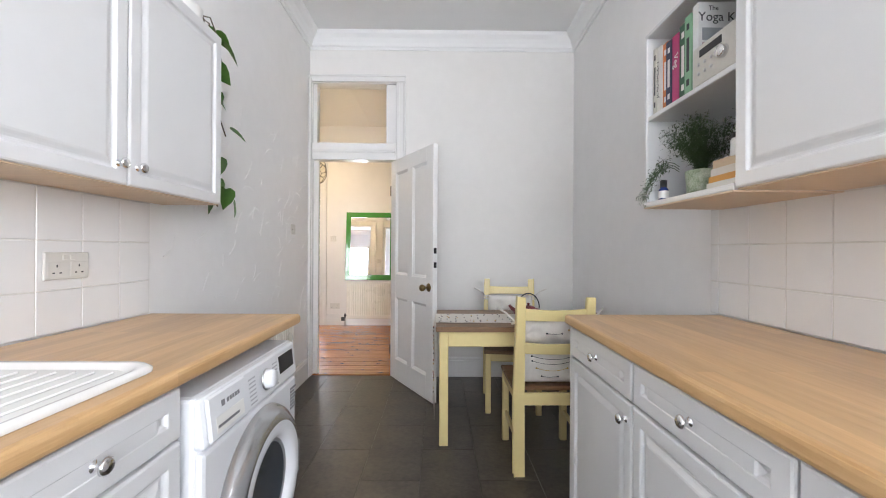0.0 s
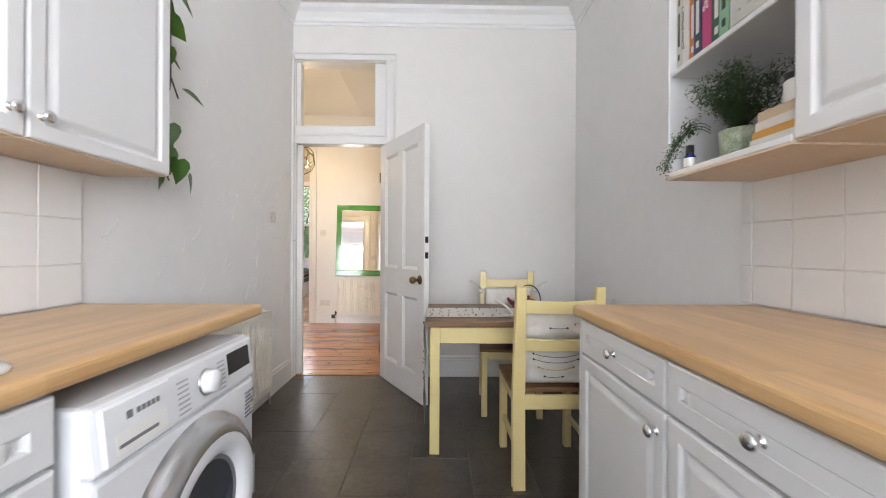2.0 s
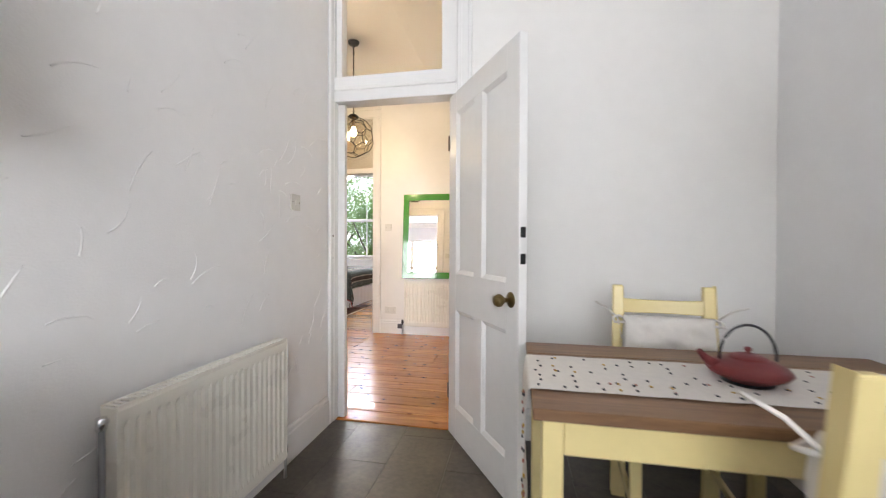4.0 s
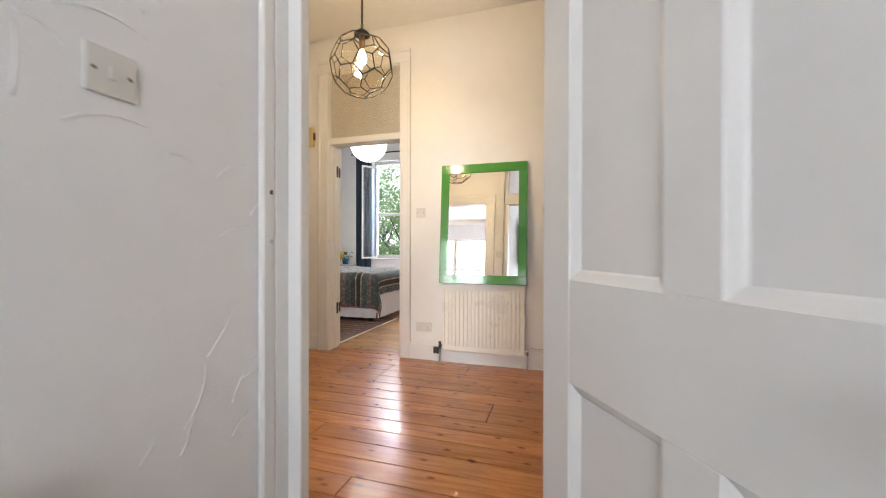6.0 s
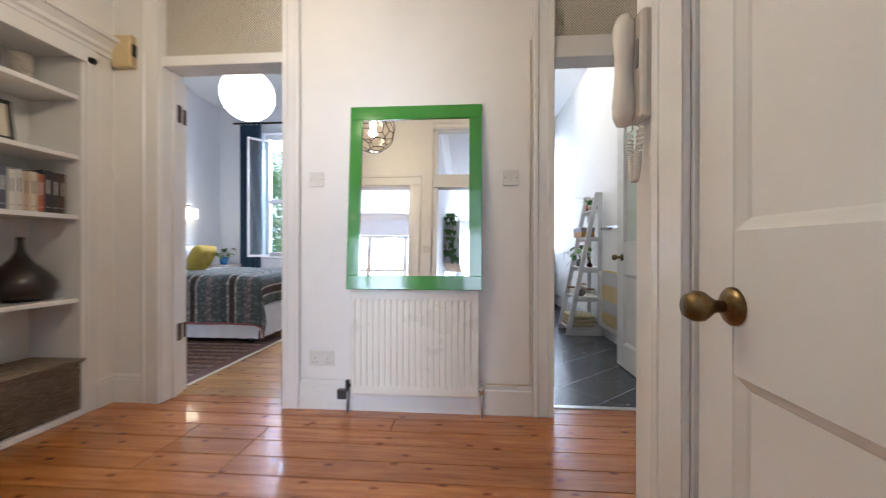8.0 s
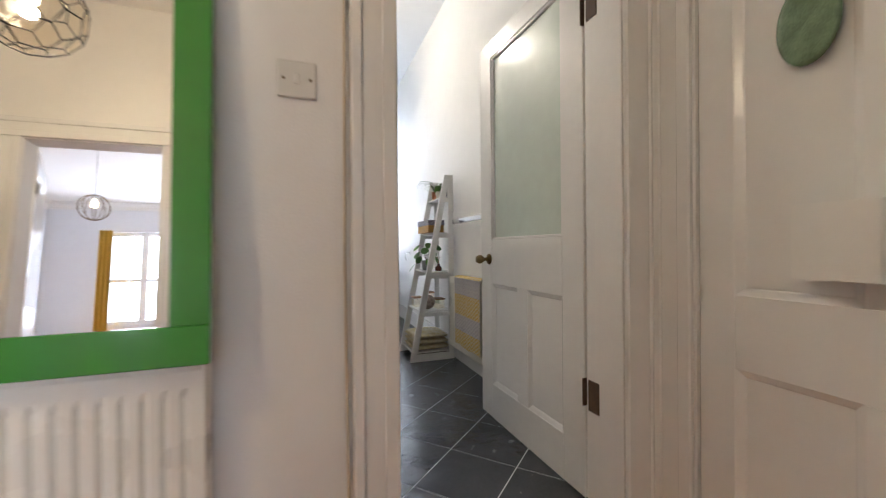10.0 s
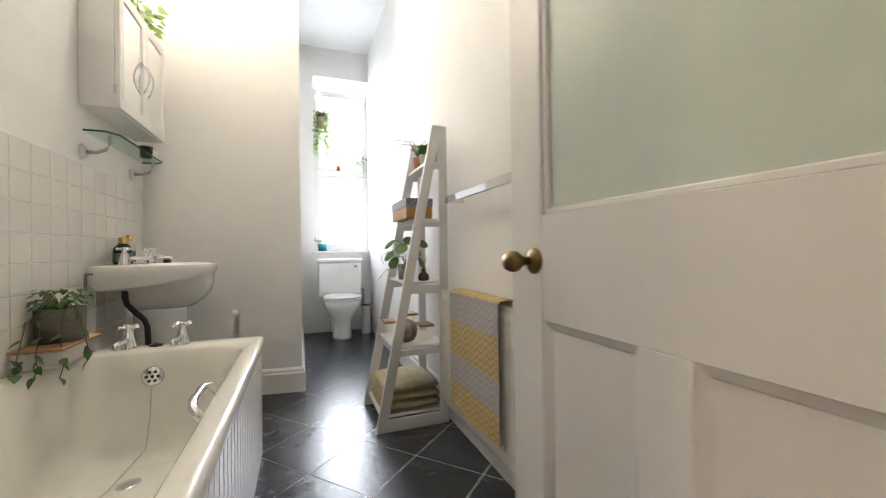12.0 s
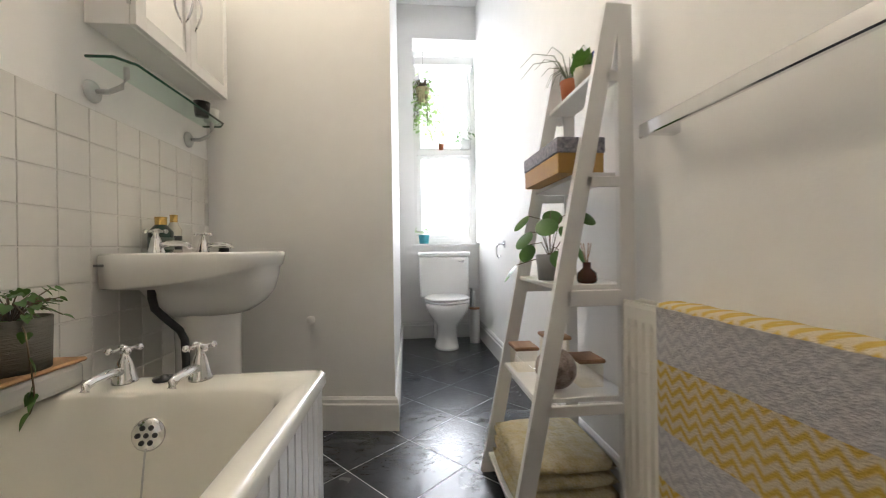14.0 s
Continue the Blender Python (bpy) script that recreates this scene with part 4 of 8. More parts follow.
def heart_leaf(size, fold=0.25):
    """A heart-shaped leaf in the x-y plane, stalk at the origin, tip along +y."""
    bm = bmesh.new()
    half = [(0, 0), (0.22, -0.10), (0.42, 0.02), (0.46, 0.25), (0.34, 0.55), (0.14, 0.82), (0, 1.0)]
    mid = [bm.verts.new((0, y * size, -0.10 * size * (y ** 2))) for y in (0, 0.05, 0.15, 0.35, 0.6, 0.85, 1.0)]
    for s in (-1, 1):
        edge = [bm.verts.new((s * x * size, y * size, (fold * x - 0.10 * y * y) * size)) for x, y in half]
        for i in range(6):
            q = [mid[i], mid[i + 1], edge[i + 1], edge[i]]
            bm.faces.new(q if s < 0 else q[::-1])
    bmesh.ops.remove_doubles(bm, verts=bm.verts[:], dist=1e-5)
    for f in bm.faces:
        f.smooth = True
    return bm


_leaf_cache = {}


def put_leaf(parent, size, place, yaw, pitch, roll, material=LEAF):
    key = (round(size, 3), material.name)
    if key not in _leaf_cache:
        _leaf_cache[key] = mesh_of("leaf", heart_leaf(size), material, True)
    ob = new("leaf", _leaf_cache[key])
    ob.parent = parent
    ob.matrix_local = pose(*place, pitch, roll, yaw)
    return ob


def pot(parent, r0, r1, h, material, name="pot", soil=True, rim=0.0):
    prof = [(0, 0), (r0, 0), (r1, h)] + ([(r1 + rim, h - 0.012), (r1 + rim, h)] if rim else []) + [(r1 - 0.006, h), (r1 - 0.01, h - 0.02)]
    p = part(name, lathe(prof, 22), material, parent)
    if soil:
        part("soil", lathe([(0, h - 0.014), (r1 - 0.008, h - 0.014)], 22), SOIL, p)
    return p


_r = random.Random(4)
fern = thing("asparagus_fern", (0.965, 1.40, 1.380), "feathery green fern in a patterned glass pot", "plant")
pot(fern, 0.045, 0.052, 0.095, mat("patterned_pot", (0.62, 0.64, 0.52), 0.3, color2=(0.10, 0.17, 0.06), scale=26))
_vs, _fs = needle_cloud(_r, 46, 120, 0.155, 0.017)
_m = Matrix.Translation((0, 0, 0.09))
_fo = new("fronds", raw_mesh("fronds", [_m @ Vector((max(-0.11, v.x), max(-0.13, min(0.15, v.y)), min(v.z, 0.238))) for v in _vs], _fs, FERN))
_fo.parent = fern
tagged(_fo, "fine feathery fronds", "", "", "stuff")
for k in range(3):
    pts = [(-0.05 - 0.009 * i, 0.05 + 0.016 * i, 0.10 + 0.02 * i - 0.0040 * i * i + 0.01 * k) for i in range(9)]
    part("stem", tube(pts, 0.0012, 5), FERN, fern)
    vs, fs = [], []
    for p in pts[3:]:
        for j in range(26):
            o = Vector(p) + Vector((_r.gauss(0, 0.01), _r.gauss(0, 0.01), _r.gauss(0, 0.01)))
            d = Vector((_r.gauss(0, 1), _r.gauss(0, 1), _r.gauss(-0.5, 1))).normalized() * 0.015
            w = d.cross(Vector((0.3, 0.2, 1))).normalized() * 0.0018
            i = len(vs)
            vs += [o - w, o + w, o + d]
            fs.append((i, i + 1, i + 2))
    o = new("frond", raw_mesh("frond", vs, fs, FERN))
    o.parent = fern

# trailing plant on top of the left wall cabinets
pothos = thing("trailing_plant", (-1.08, 1.635, 2.092), "heart-leaved trailing plant in a white pot on a wall cabinet", "plant")
pot(pothos, 0.05, 0.065, 0.11, PLASTIC)
_vines = [
    [(0.0, 0.04, 0.11), (0.05, 0.09, 0.12), (0.08, 0.115, 0.02), (0.075, 0.12, -0.15), (0.08, 0.115, -0.32), (0.10, 0.13, -0.40)],
    [(0.02, 0.04, 0.11), (0.04, 0.10, 0.10), (0.03, 0.12, -0.1), (0.04, 0.11, -0.35), (0.05, 0.115, -0.58), (0.07, 0.13, -0.70)],
    [(-0.02, 0.04, 0.11), (-0.02, 0.10, 0.10), (-0.03, 0.13, -0.15), (0.0, 0.12, -0.40), (0.03, 0.12, -0.66), (0.06, 0.14, -0.72)],
]
for v in _vines:
    part("stem", tube(v, 0.003, 6), STEM, pothos)
for x, y, z, s, yaw, pit, rol in [(0.09, 0.13, 0.02, 0.10, -60, -50, 10), (0.11, 0.15, -0.36, 0.085, -70, -35, 20), (0.10, 0.13, -0.64, 0.10, -10, -75, 15), (0.04, 0.12, -0.60, 0.11, 20, -70, -10), (0.02, 0.13, -0.66, 0.10, -40, -80, 10), (0.06, 0.13, -0.50, 0.095, 30, -75, 0), (0.12, 0.16, -0.70, 0.08, -60, -80, 30), (-0.02, 0.13, -0.2, 0.09, 10, -70, 0), (0.05, 0.12, -0.2, 0.085, 0, -70, 0), (0.0, 0.13, -0.40, 0.09, 10, -75, 0), (0.06, 0.11, 0.06, 0.09, -30, -30, 0), (-0.04, 0.11, 0.05, 0.09, 20, -30, 0), (0.03, 0.12, -0.05, 0.09, 0, -60, 0)]:
    put_leaf(pothos, s, (x, y, z), yaw, pit, rol)

_rp = random.Random(8)
for k in range(3):
    x0 = -0.08 + 0.05 * k
    pts = [(x0 * 0.3, 0.04, 0.11), (x0, 0.09, 0.12), (x0, 0.13, 0.0), (x0 + 0.01, 0.125, -0.25), (x0 - 0.01, 0.13, -0.50), (x0, 0.135, -0.60 - 0.04 * (k % 3))]
    part("stem", tube(pts, 0.003, 6), STEM, pothos)
    for i in range(8):
        u = 1 + 4 * (i + 0.5) / 8
        j = min(4, int(u))
        p = Vector(pts[j]).lerp(Vector(pts[j + 1]), u - j) if j < 5 else Vector(pts[5])
        put_leaf(pothos, _rp.choice((0.075, 0.09, 0.10)), p + Vector((_rp.uniform(-0.02, 0.02), _rp.uniform(-0.01, 0.05), 0)), _rp.uniform(-70, 70), _rp.uniform(-85, -45), _rp.uniform(-25, 25))

# sink and drainer
sink = thing("sink_drainer", (-0.85, 0.40, 0.911), "white ceramic drainer with shallow grooves set in the worktop", "sink")
_bm = bmesh.new()
_out = []
for cx, cy, a0 in ((0.17, 0.42, 0), (-0.17, 0.42, 90), (-0.17, -0.75, 180), (0.17, -0.75, 270)):
    for i in range(7):
        a = radians(a0 + 15 * i)
        _out.append((cx + 0.06 * math.cos(a), cy + 0.06 * math.sin(a)))


def _ring(scale_in, z):
    return [_bm.verts.new((x - math.copysign(scale_in, x), y - math.copysign(scale_in, y + 0.16), z)) for x, y in _out]


_rs = [_ring(0, 0), _ring(0.0, 0.006), _ring(0.008, 0.013), _ring(0.022, 0.011), _ring(0.035, 0.002)]
for a, b in zip(_rs, _rs[1:]):
    for i in range(len(a)):
        j = (i + 1) % len(a)
        _bm.faces.new((a[i], a[j], b[j], b[i])).smooth = True
_bm.faces.new(_rs[-1])
part("rim", _bm, ENAMEL, sink)
for i in range(9):
    part("ridge", boxes(((-0.17 + 0.04 * i, -0.25, 0.001), (-0.155 + 0.04 * i, 0.42, 0.007)), bevel=0.004), ENAMEL, sink)

# washing machine
wm = thing("washing_machine", (-0.56, 0.892, 0), "white front-loading washing machine under the worktop", "washing machine")
wm.matrix_world = turned(-0.552, 0.905, -0.022, 90)
W = 0.596
part("cabinet", boxes(((0, 0.02, 0.012), (W, 0.56, 0.848)), bevel=0.012, seg=2), MACHINE, wm)
part("front_panel", boxes(((0.004, 0.002, 0.10), (W - 0.004, 0.03, 0.715)), bevel=0.012, seg=2), MACHINE, wm)
part("kick_panel", boxes(((0.004, 0.008, 0.015), (W - 0.004, 0.03, 0.097)), bevel=0.006), MACHINE, wm)
part("control_panel", moved(boxes(((0.004, -0.006, 0), (W - 0.004, 0.03, 0.128)), bevel=0.012, seg=2), pose(0, 0.002, 0.719, -7, 0, 0)), MACHINE, wm)
dr = part("detergent_drawer", moved(boxes(((0.02, -0.012, 0.008), (0.20, 0.0, 0.12)), bevel=0.006), pose(0, 0, 0.719, -7, 0, 0)), MACHINE, wm)
part("grip_recess", moved(boxes(((0.045, -0.0130, 0.022), (0.178, -0.0115, 0.062)), bevel=0.003), pose(0, 0, 0.719, -7, 0, 0)), PLASTIC, dr)
part("grip", moved(boxes(((0.05, -0.0142, 0.034), (0.15, -0.0128, 0.041)), bevel=0.0006), pose(0, 0, 0.719, -7, 0, 0)), GREY, dr)
part("maker_mark", moved(boxes(*[((0.10 + 0.013 * i, -0.0125, 0.082), (0.11 + 0.013 * i, -0.0118, 0.093)) for i in range(5)], ((0.075, -0.0125, 0.08), (0.09, -0.0118, 0.095))), pose(0, 0, 0.719, -7, 0, 0)), GREY, dr)
dial = part("dial", moved(lathe([(0, -0.030), (0.024, -0.029), (0.028, -0.024), (0.030, 0)], 28, axis="Y"), pose(0.325, -0.002, 0.785, -7, 0, 0)), MACHINE, wm, "white selector dial")
part("dial_ring", moved(lathe([(0.031, -0.004), (0.034, -0.003), (0.034, 0)], 28, axis="Y"), pose(0.325, -0.0045, 0.785, -7, 0, 0)), STEEL, dial)
part("display", moved(boxes(((0.435, -0.0085, 0.045), (0.555, -0.006, 0.105)), bevel=0.001), pose(0, 0, 0.719, -7, 0, 0)), BLACK, wm, "dark display window")
part("legend", moved(boxes(*[((0.225 + 0.002 * (i % 2), -0.0068, 0.02 + 0.012 * i), (0.265, -0.0058, 0.024 + 0.012 * i)) for i in range(7)], *[((0.385, -0.0068, 0.02 + 0.012 * i), (0.42, -0.0058, 0.024 + 0.012 * i)) for i in range(7)]), pose(0, 0, 0.719, -7, 0, 0)), mat("grey_print", (0.45, 0.46, 0.48), 0.6), wm)
part("legend", boxes(*[((0.535, -0.0005, 0.60 + 0.012 * i), (0.585 - 0.01 * (i % 3), 0.003, 0.606 + 0.012 * i)) for i in range(7)]), mat("dark_print_panel", (0.25, 0.25, 0.27), 0.6), wm)
cx, cz = 0.30, 0.452
_oval_door = pose(cx, 0.0, cz) @ Matrix.Diagonal((1.08, 1, 1.08, 1))
dw = part("door", moved(lathe([(0.132, -0.016), (0.138, -0.034), (0.148, -0.043), (0.166, -0.046), (0.182, -0.044)], 56, axis="Y"), _oval_door), MACHINE, wm, "round white door")
part("ring", moved(lathe([(0.182, -0.045), (0.190, -0.044), (0.206, -0.036), (0.224, -0.018), (0.2315, 0.003), (0.2335, 0.003)], 56, axis="Y"), _oval_door), mat("silver_ring", (0.62, 0.63, 0.65), 0.24, metal=0.9, scale=8, wear=0.08), dw, "broad silver door ring")
part("seal", moved(lathe([(0.118, -0.008), (0.125, -0.019), (0.132, -0.020), (0.134, -0.015)], 48, axis="Y"), _oval_door), GREY, dw, "grey rubber seal")
part("door_glass", moved(lathe([(0, -0.001), (0.06, -0.004), (0.10, -0.010), (0.122, -0.017)], 48, axis="Y"), _oval_door), mat("dark_door_glass", (0.055, 0.068, 0.085), 0.05, scale=6, coat=1.0, spec=0.9), dw, "dark domed glass")
part("door_grip", boxes(((cx + 0.19, -0.047, cz - 0.06), (cx + 0.20, -0.040, cz + 0.06)), bevel=0.003), GREY, dw)

# radiators
def radiator(name, m, w, z0, z1, label, pitch=0.0335, valve=-1, drop=0.0):
    """A pressed steel panel radiator: flutes on the front, a top grille, end caps, valve and pipes. Local: x 0..w, front y=0, wall at y=0.075."""
    r = thing(name, (0, 0, 0), label, "radiator")
    r.matrix_world = m
    h = z1 - z0
    n = max(6, int(round((w - 0.03) / pitch)))
    p = (w - 0.03) / n
    prof = [(0.0, 0.006)]
    for i in range(n):
        x = 0.015 + i * p
        prof += [(x + 0.10 * p, 0.006), (x + 0.26 * p, 0.016), (x + 0.44 * p, 0.016), (x + 0.60 * p, 0.006)]
    prof.append((w, 0.006))
    bm = bmesh.new()
    rows = [(z0, 0.004), (z0 + 0.012, 0), (z0 + 0.045, 0), (z0 + 0.065, 1), (z1 - 0.065, 1), (z1 - 0.045, 0), (z1 - 0.012, 0), (z1, 0.004)]
    grid = [[bm.verts.new((x, 0.006 + ((y - 0.006) if k == 1 else 0) + (0.005 if k == 0.004 else 0), z)) for x, y in prof] for z, k in rows]
    for a, b in zip(grid, grid[1:]):
        for i in range(len(prof) - 1):
            bm.faces.new((a[i], a[i + 1], b[i + 1], b[i]))
    bmesh.ops.recalc_face_normals(bm, faces=bm.faces[:])
    if bm.faces[0].normal.y > 0:
        bmesh.ops.reverse_faces(bm, faces=bm.faces[:])
    part("front", bm, RAD, r)
    part("back_panel", boxes(((0.004, 0.028, z0 + 0.01), (w - 0.004, 0.042, z1 - 0.012)), bevel=0.004), RAD, r)
    for x in (0, w - 0.004):
        part("end_cap", boxes(((x, 0.004, z0 + 0.012), (x + 0.004, 0.06, z1)), bevel=0.0015), RAD, r)
    part("top_grille", boxes(((0.002, 0.006, z1 - 0.002), (w - 0.002, 0.012, z1 + 0.004)), ((0.002, 0.054, z1 - 0.002), (w - 0.002, 0.06, z1 + 0.004)), *[((0.01 + 0.02 * i, 0.012, z1 - 0.002), (0.018 + 0.02 * i, 0.054, z1 + 0.002)) for i in range(int((w - 0.02) / 0.02))]), RAD, r)
    for x in (0.1, w - 0.14):
        part("bracket", boxes(((x, 0.042, z0 + 0.1), (x + 0.03, 0.075, z1 - 0.06))), RAD, r)
    for k, x in enumerate((-0.028, w + 0.022)):
        zv = z0 + 0.045
        part("valve", joined(tube([(x + (0.03 if k == 0 else -0.03), 0.03, zv), (x, 0.03, zv)], 0.009, 10), tube([(x, 0.03, zv - 0.03), (x, 0.03, zv + (0.03 if k == valve else 0.02))], 0.012, 12)), BLACK if k == valve else CHROME, r)
        part("pipe", tube([(x, 0.03, zv - 0.03), (x, 0.03, 0.0 + drop)], 0.0075, 10), STEEL, r)
    return r


kitchen_rad = radiator("radiator", turned(-1.105, 2.165, 0, 90), 0.785, 0.105, 0.672, "white fluted panel radiator under the bare wall", valve=0)
part("riser", tube([(-0.016, 0.035, 0.0), (-0.016, 0.035, 0.625)], 0.0085, 10), GREY, kitchen_rad, "dull grey riser pipe")
part("bleed_valve", joined(tube([(-0.016, 0.035, 0.62), (-0.016, 0.035, 0.652)], 0.013, 12), tube([(-0.016, 0.035, 0.636), (0.012, 0.035, 0.636)], 0.008, 10)), CHROME, kitchen_rad, "chrome valve")

# sockets and switches
def plate(name, m, w, h, label, category, kind):
    s = thing(name, (0, 0, 0), label, category)
    s.matrix_world = m
    part("plate", boxes(((-w / 2, -0.009, -h / 2), (w / 2, 0, h / 2)), bevel=0.003, seg=2), PLATE, s)
    if kind == "switch":
        part("rocker", moved(boxes(((-0.006, -0.004, -0.012), (0.006, 0, 0.012)), bevel=0.001), pose(0, -0.009, 0, 6, 0, 0)), PLATE, s)
        for x in (-0.03, 0.03):
            part("screw", moved(lathe([(0, -0.0015), (0.0035, -0.001), (0.0035, 0)], 10, axis="Y"), pose(x, -0.009, 0)), BRASS, s)
    else:
        for cx in (-w / 4, w / 4):
            part("socket_face", boxes(((cx - 0.028, -0.0105, -0.034), (cx + 0.028, -0.009, 0.012)), bevel=0.001), PLATE, s)
            for x, z, a, b in ((cx, 0.0, 0.002, 0.004), (cx - 0.011, -0.022, 0.0035, 0.002), (cx + 0.011, -0.022, 0.0035, 0.002)):
                part("slot", boxes(((x - a, -0.0112, z - b), (x + a, -0.0103, z + b))), BLACK, s)
            part("rocker", boxes(((math.copysign(0.012, cx) - 0.008, -0.013, 0.018), (math.copysign(0.012, cx) + 0.008, -0.009, 0.034)), bevel=0.002), PLATE, s)
    return s


plate("socket", turned(-1.1935, 1.236, 1.122, 90), 0.146, 0.086, "white double socket on the tiled splashback", "socket", "socket")
plate("light_switch", turned(-1.205, 3.161, 1.337, 90), 0.085, 0.085, "white light switch on plain plaster", "light switch", "switch")

# table, runner, teapot, chairs
tb = thing("kitchen_table", (-0.015, 2.275, 0), "cream-legged table with a brown wooden top", "table")
TW, TD = 1.19, 0.66
for i in range(4):
    part("plank", boxes(((0, TD / 4 * i + 0.0005, 0.688), (TW, TD / 4 * (i + 1) - 0.0005, 0.718)), bevel=0.003), DARK_WOOD_X, tb)
for x, y in ((0.022, 0.02), (TW - 0.075, 0.02), (0.022, TD - 0.073), (TW - 0.075, TD - 0.073)):
    bar_part(tb, "leg", (x, y, 0), (x + 0.053, y + 0.053, 0.687), CREAM, 0.004)
for lo, hi in (((0.075, 0.028, 0.595), (TW - 0.075, 0.048, 0.687)), ((0.075, TD - 0.05, 0.595), (TW - 0.075, TD - 0.03, 0.687)), ((0.03, 0.073, 0.595), (0.05, TD - 0.073, 0.687)), ((TW - 0.05, 0.073, 0.595), (TW - 0.03, TD - 0.073, 0.687))):
    bar_part(tb, "apron", lo, hi, CREAM)
run = thing("table_runner", (-0.015, 2.40, 0.7205), "off-white linen table runner with small printed dots", "table runner")
_bm = bmesh.new()
_path = [(TW * 0.98 - i * TW * 0.98 / 30, 0.0016) for i in range(31)] + [(-0.006, -0.002), (-0.010, -0.02)] + [(-0.012 - 0.004 * math.sin(i * 0.8), -0.02 - i * 0.045) for i in range(1, 14)]
_g = [[_bm.verts.new((x, y, z + 0.0008 * math.sin(37 * x + 9 * y))) for y in np.linspace(0, 0.335, 9)] for x, z in _path]
for a, b in zip(_g, _g[1:]):
    for i in range(8):
        _bm.faces.new((a[i], a[i + 1], b[i + 1], b[i])).smooth = True
bmesh.ops.recalc_face_normals(_bm, faces=_bm.faces[:])
part("cloth", _bm, LINEN, run)
_rr = random.Random(7)
for share, col in ((0.62, THREAD), (0.10, OCHRE), (0.12, mat("rose_print", (0.45, 0.20, 0.16), 0.8))):
    _bm = bmesh.new()
    for i in range(22):
        for j in range(7):
            if _rr.random() < share * 0.75:
                x, y = 0.03 + 0.051 * i + _rr.uniform(-0.012, 0.012), 0.03 + 0.045 * j + _rr.uniform(-0.006, 0.006)
                prism([(x + 0.0045 * math.cos(a), y + 0.0065 * math.sin(a)) for a in np.linspace(0, 2 * math.pi, 7)[:-1]], 0.0021, 0.0042, _bm)
    for i in range(9):
        z, y = -0.05 - 0.055 * i, _rr.uniform(0.03, 0.3)
        box(_bm, (-0.0205, y, z), (-0.0145, y + 0.008, z + 0.008))
    tagged(part("printed_dots", _bm, col, run), "", "", "", "stuff")

tea = thing("teapot", (0.605, 2.575, 0.7245), "flattened red cast-iron teapot with a black hoop handle", "teapot")
part("vessel", lathe([(0, 0), (0.06, 0), (0.075, 0.006), (0.125, 0.030), (0.138, 0.046), (0.125, 0.064), (0.085, 0.082), (0.06, 0.09)], 36), IRON_RED, tea)
lid = part("lid", lathe([(0.062, 0.088), (0.060, 0.096), (0.04, 0.104), (0.012, 0.109)], 30), IRON_RED, tea)
part("lid_knob", lathe([(0.006, 0.107), (0.007, 0.114), (0.013, 0.121), (0.012, 0.130), (0, 0.135)], 16), IRON_RED, lid)
part("spout", tube([(-0.10, 0, 0.055), (-0.135, 0, 0.072), (-0.155, 0, 0.090), (-0.172, 0, 0.112)], 0.022, 12, taper=0.45), IRON_RED, tea)
part("handle", tube([(0.098 * math.cos(a), 0, 0.092 + 0.125 * math.sin(a)) for a in np.linspace(-0.08, math.pi + 0.08, 24)], 0.0052, 8), BLACK, tea, "black hoop handle")
tea.scale = (0.75, 0.75, 0.75)
part("trivet", lathe([(0.05, -0.0042), (0.085, -0.004), (0.085, 0.0), (0.05, 0.0)], 30), BLACK, tea)


def puff(w, d, h, nx=9, ny=9, tufts=()):
    """A soft stuffed pad, w x d, centred, domed on both sides and dimpled at its tufts."""
    bm = bmesh.new()
    for s in (1, -1):
        g = []
        for i in range(nx + 1):
            row = []
            for j in range(ny + 1):
                u, v = 2 * i / nx - 1, 2 * j / ny - 1
                e = max(0.0, (1 - abs(u) ** 4)) ** 0.5 * max(0.0, (1 - abs(v) ** 4)) ** 0.5
                z = h / 2 * e
                for tu, tv in tufts:
                    z -= h * 0.28 * math.exp(-((u - tu) ** 2 + (v - tv) ** 2) / 0.03)
                row.append(bm.verts.new((u * w / 2 * (1 - 0.05 * v * v), v * d / 2 * (1 - 0.05 * u * u), s * max(z, 0))))
            g.append(row)
        for i in range(nx):
            for j in range(ny):
                q = (g[i][j], g[i + 1][j], g[i + 1][j + 1], g[i][j + 1])
                bm.faces.new(q if s > 0 else q[::-1]).smooth = True
    bmesh.ops.remove_doubles(bm, verts=bm.verts[:], dist=1e-5)
    return bm


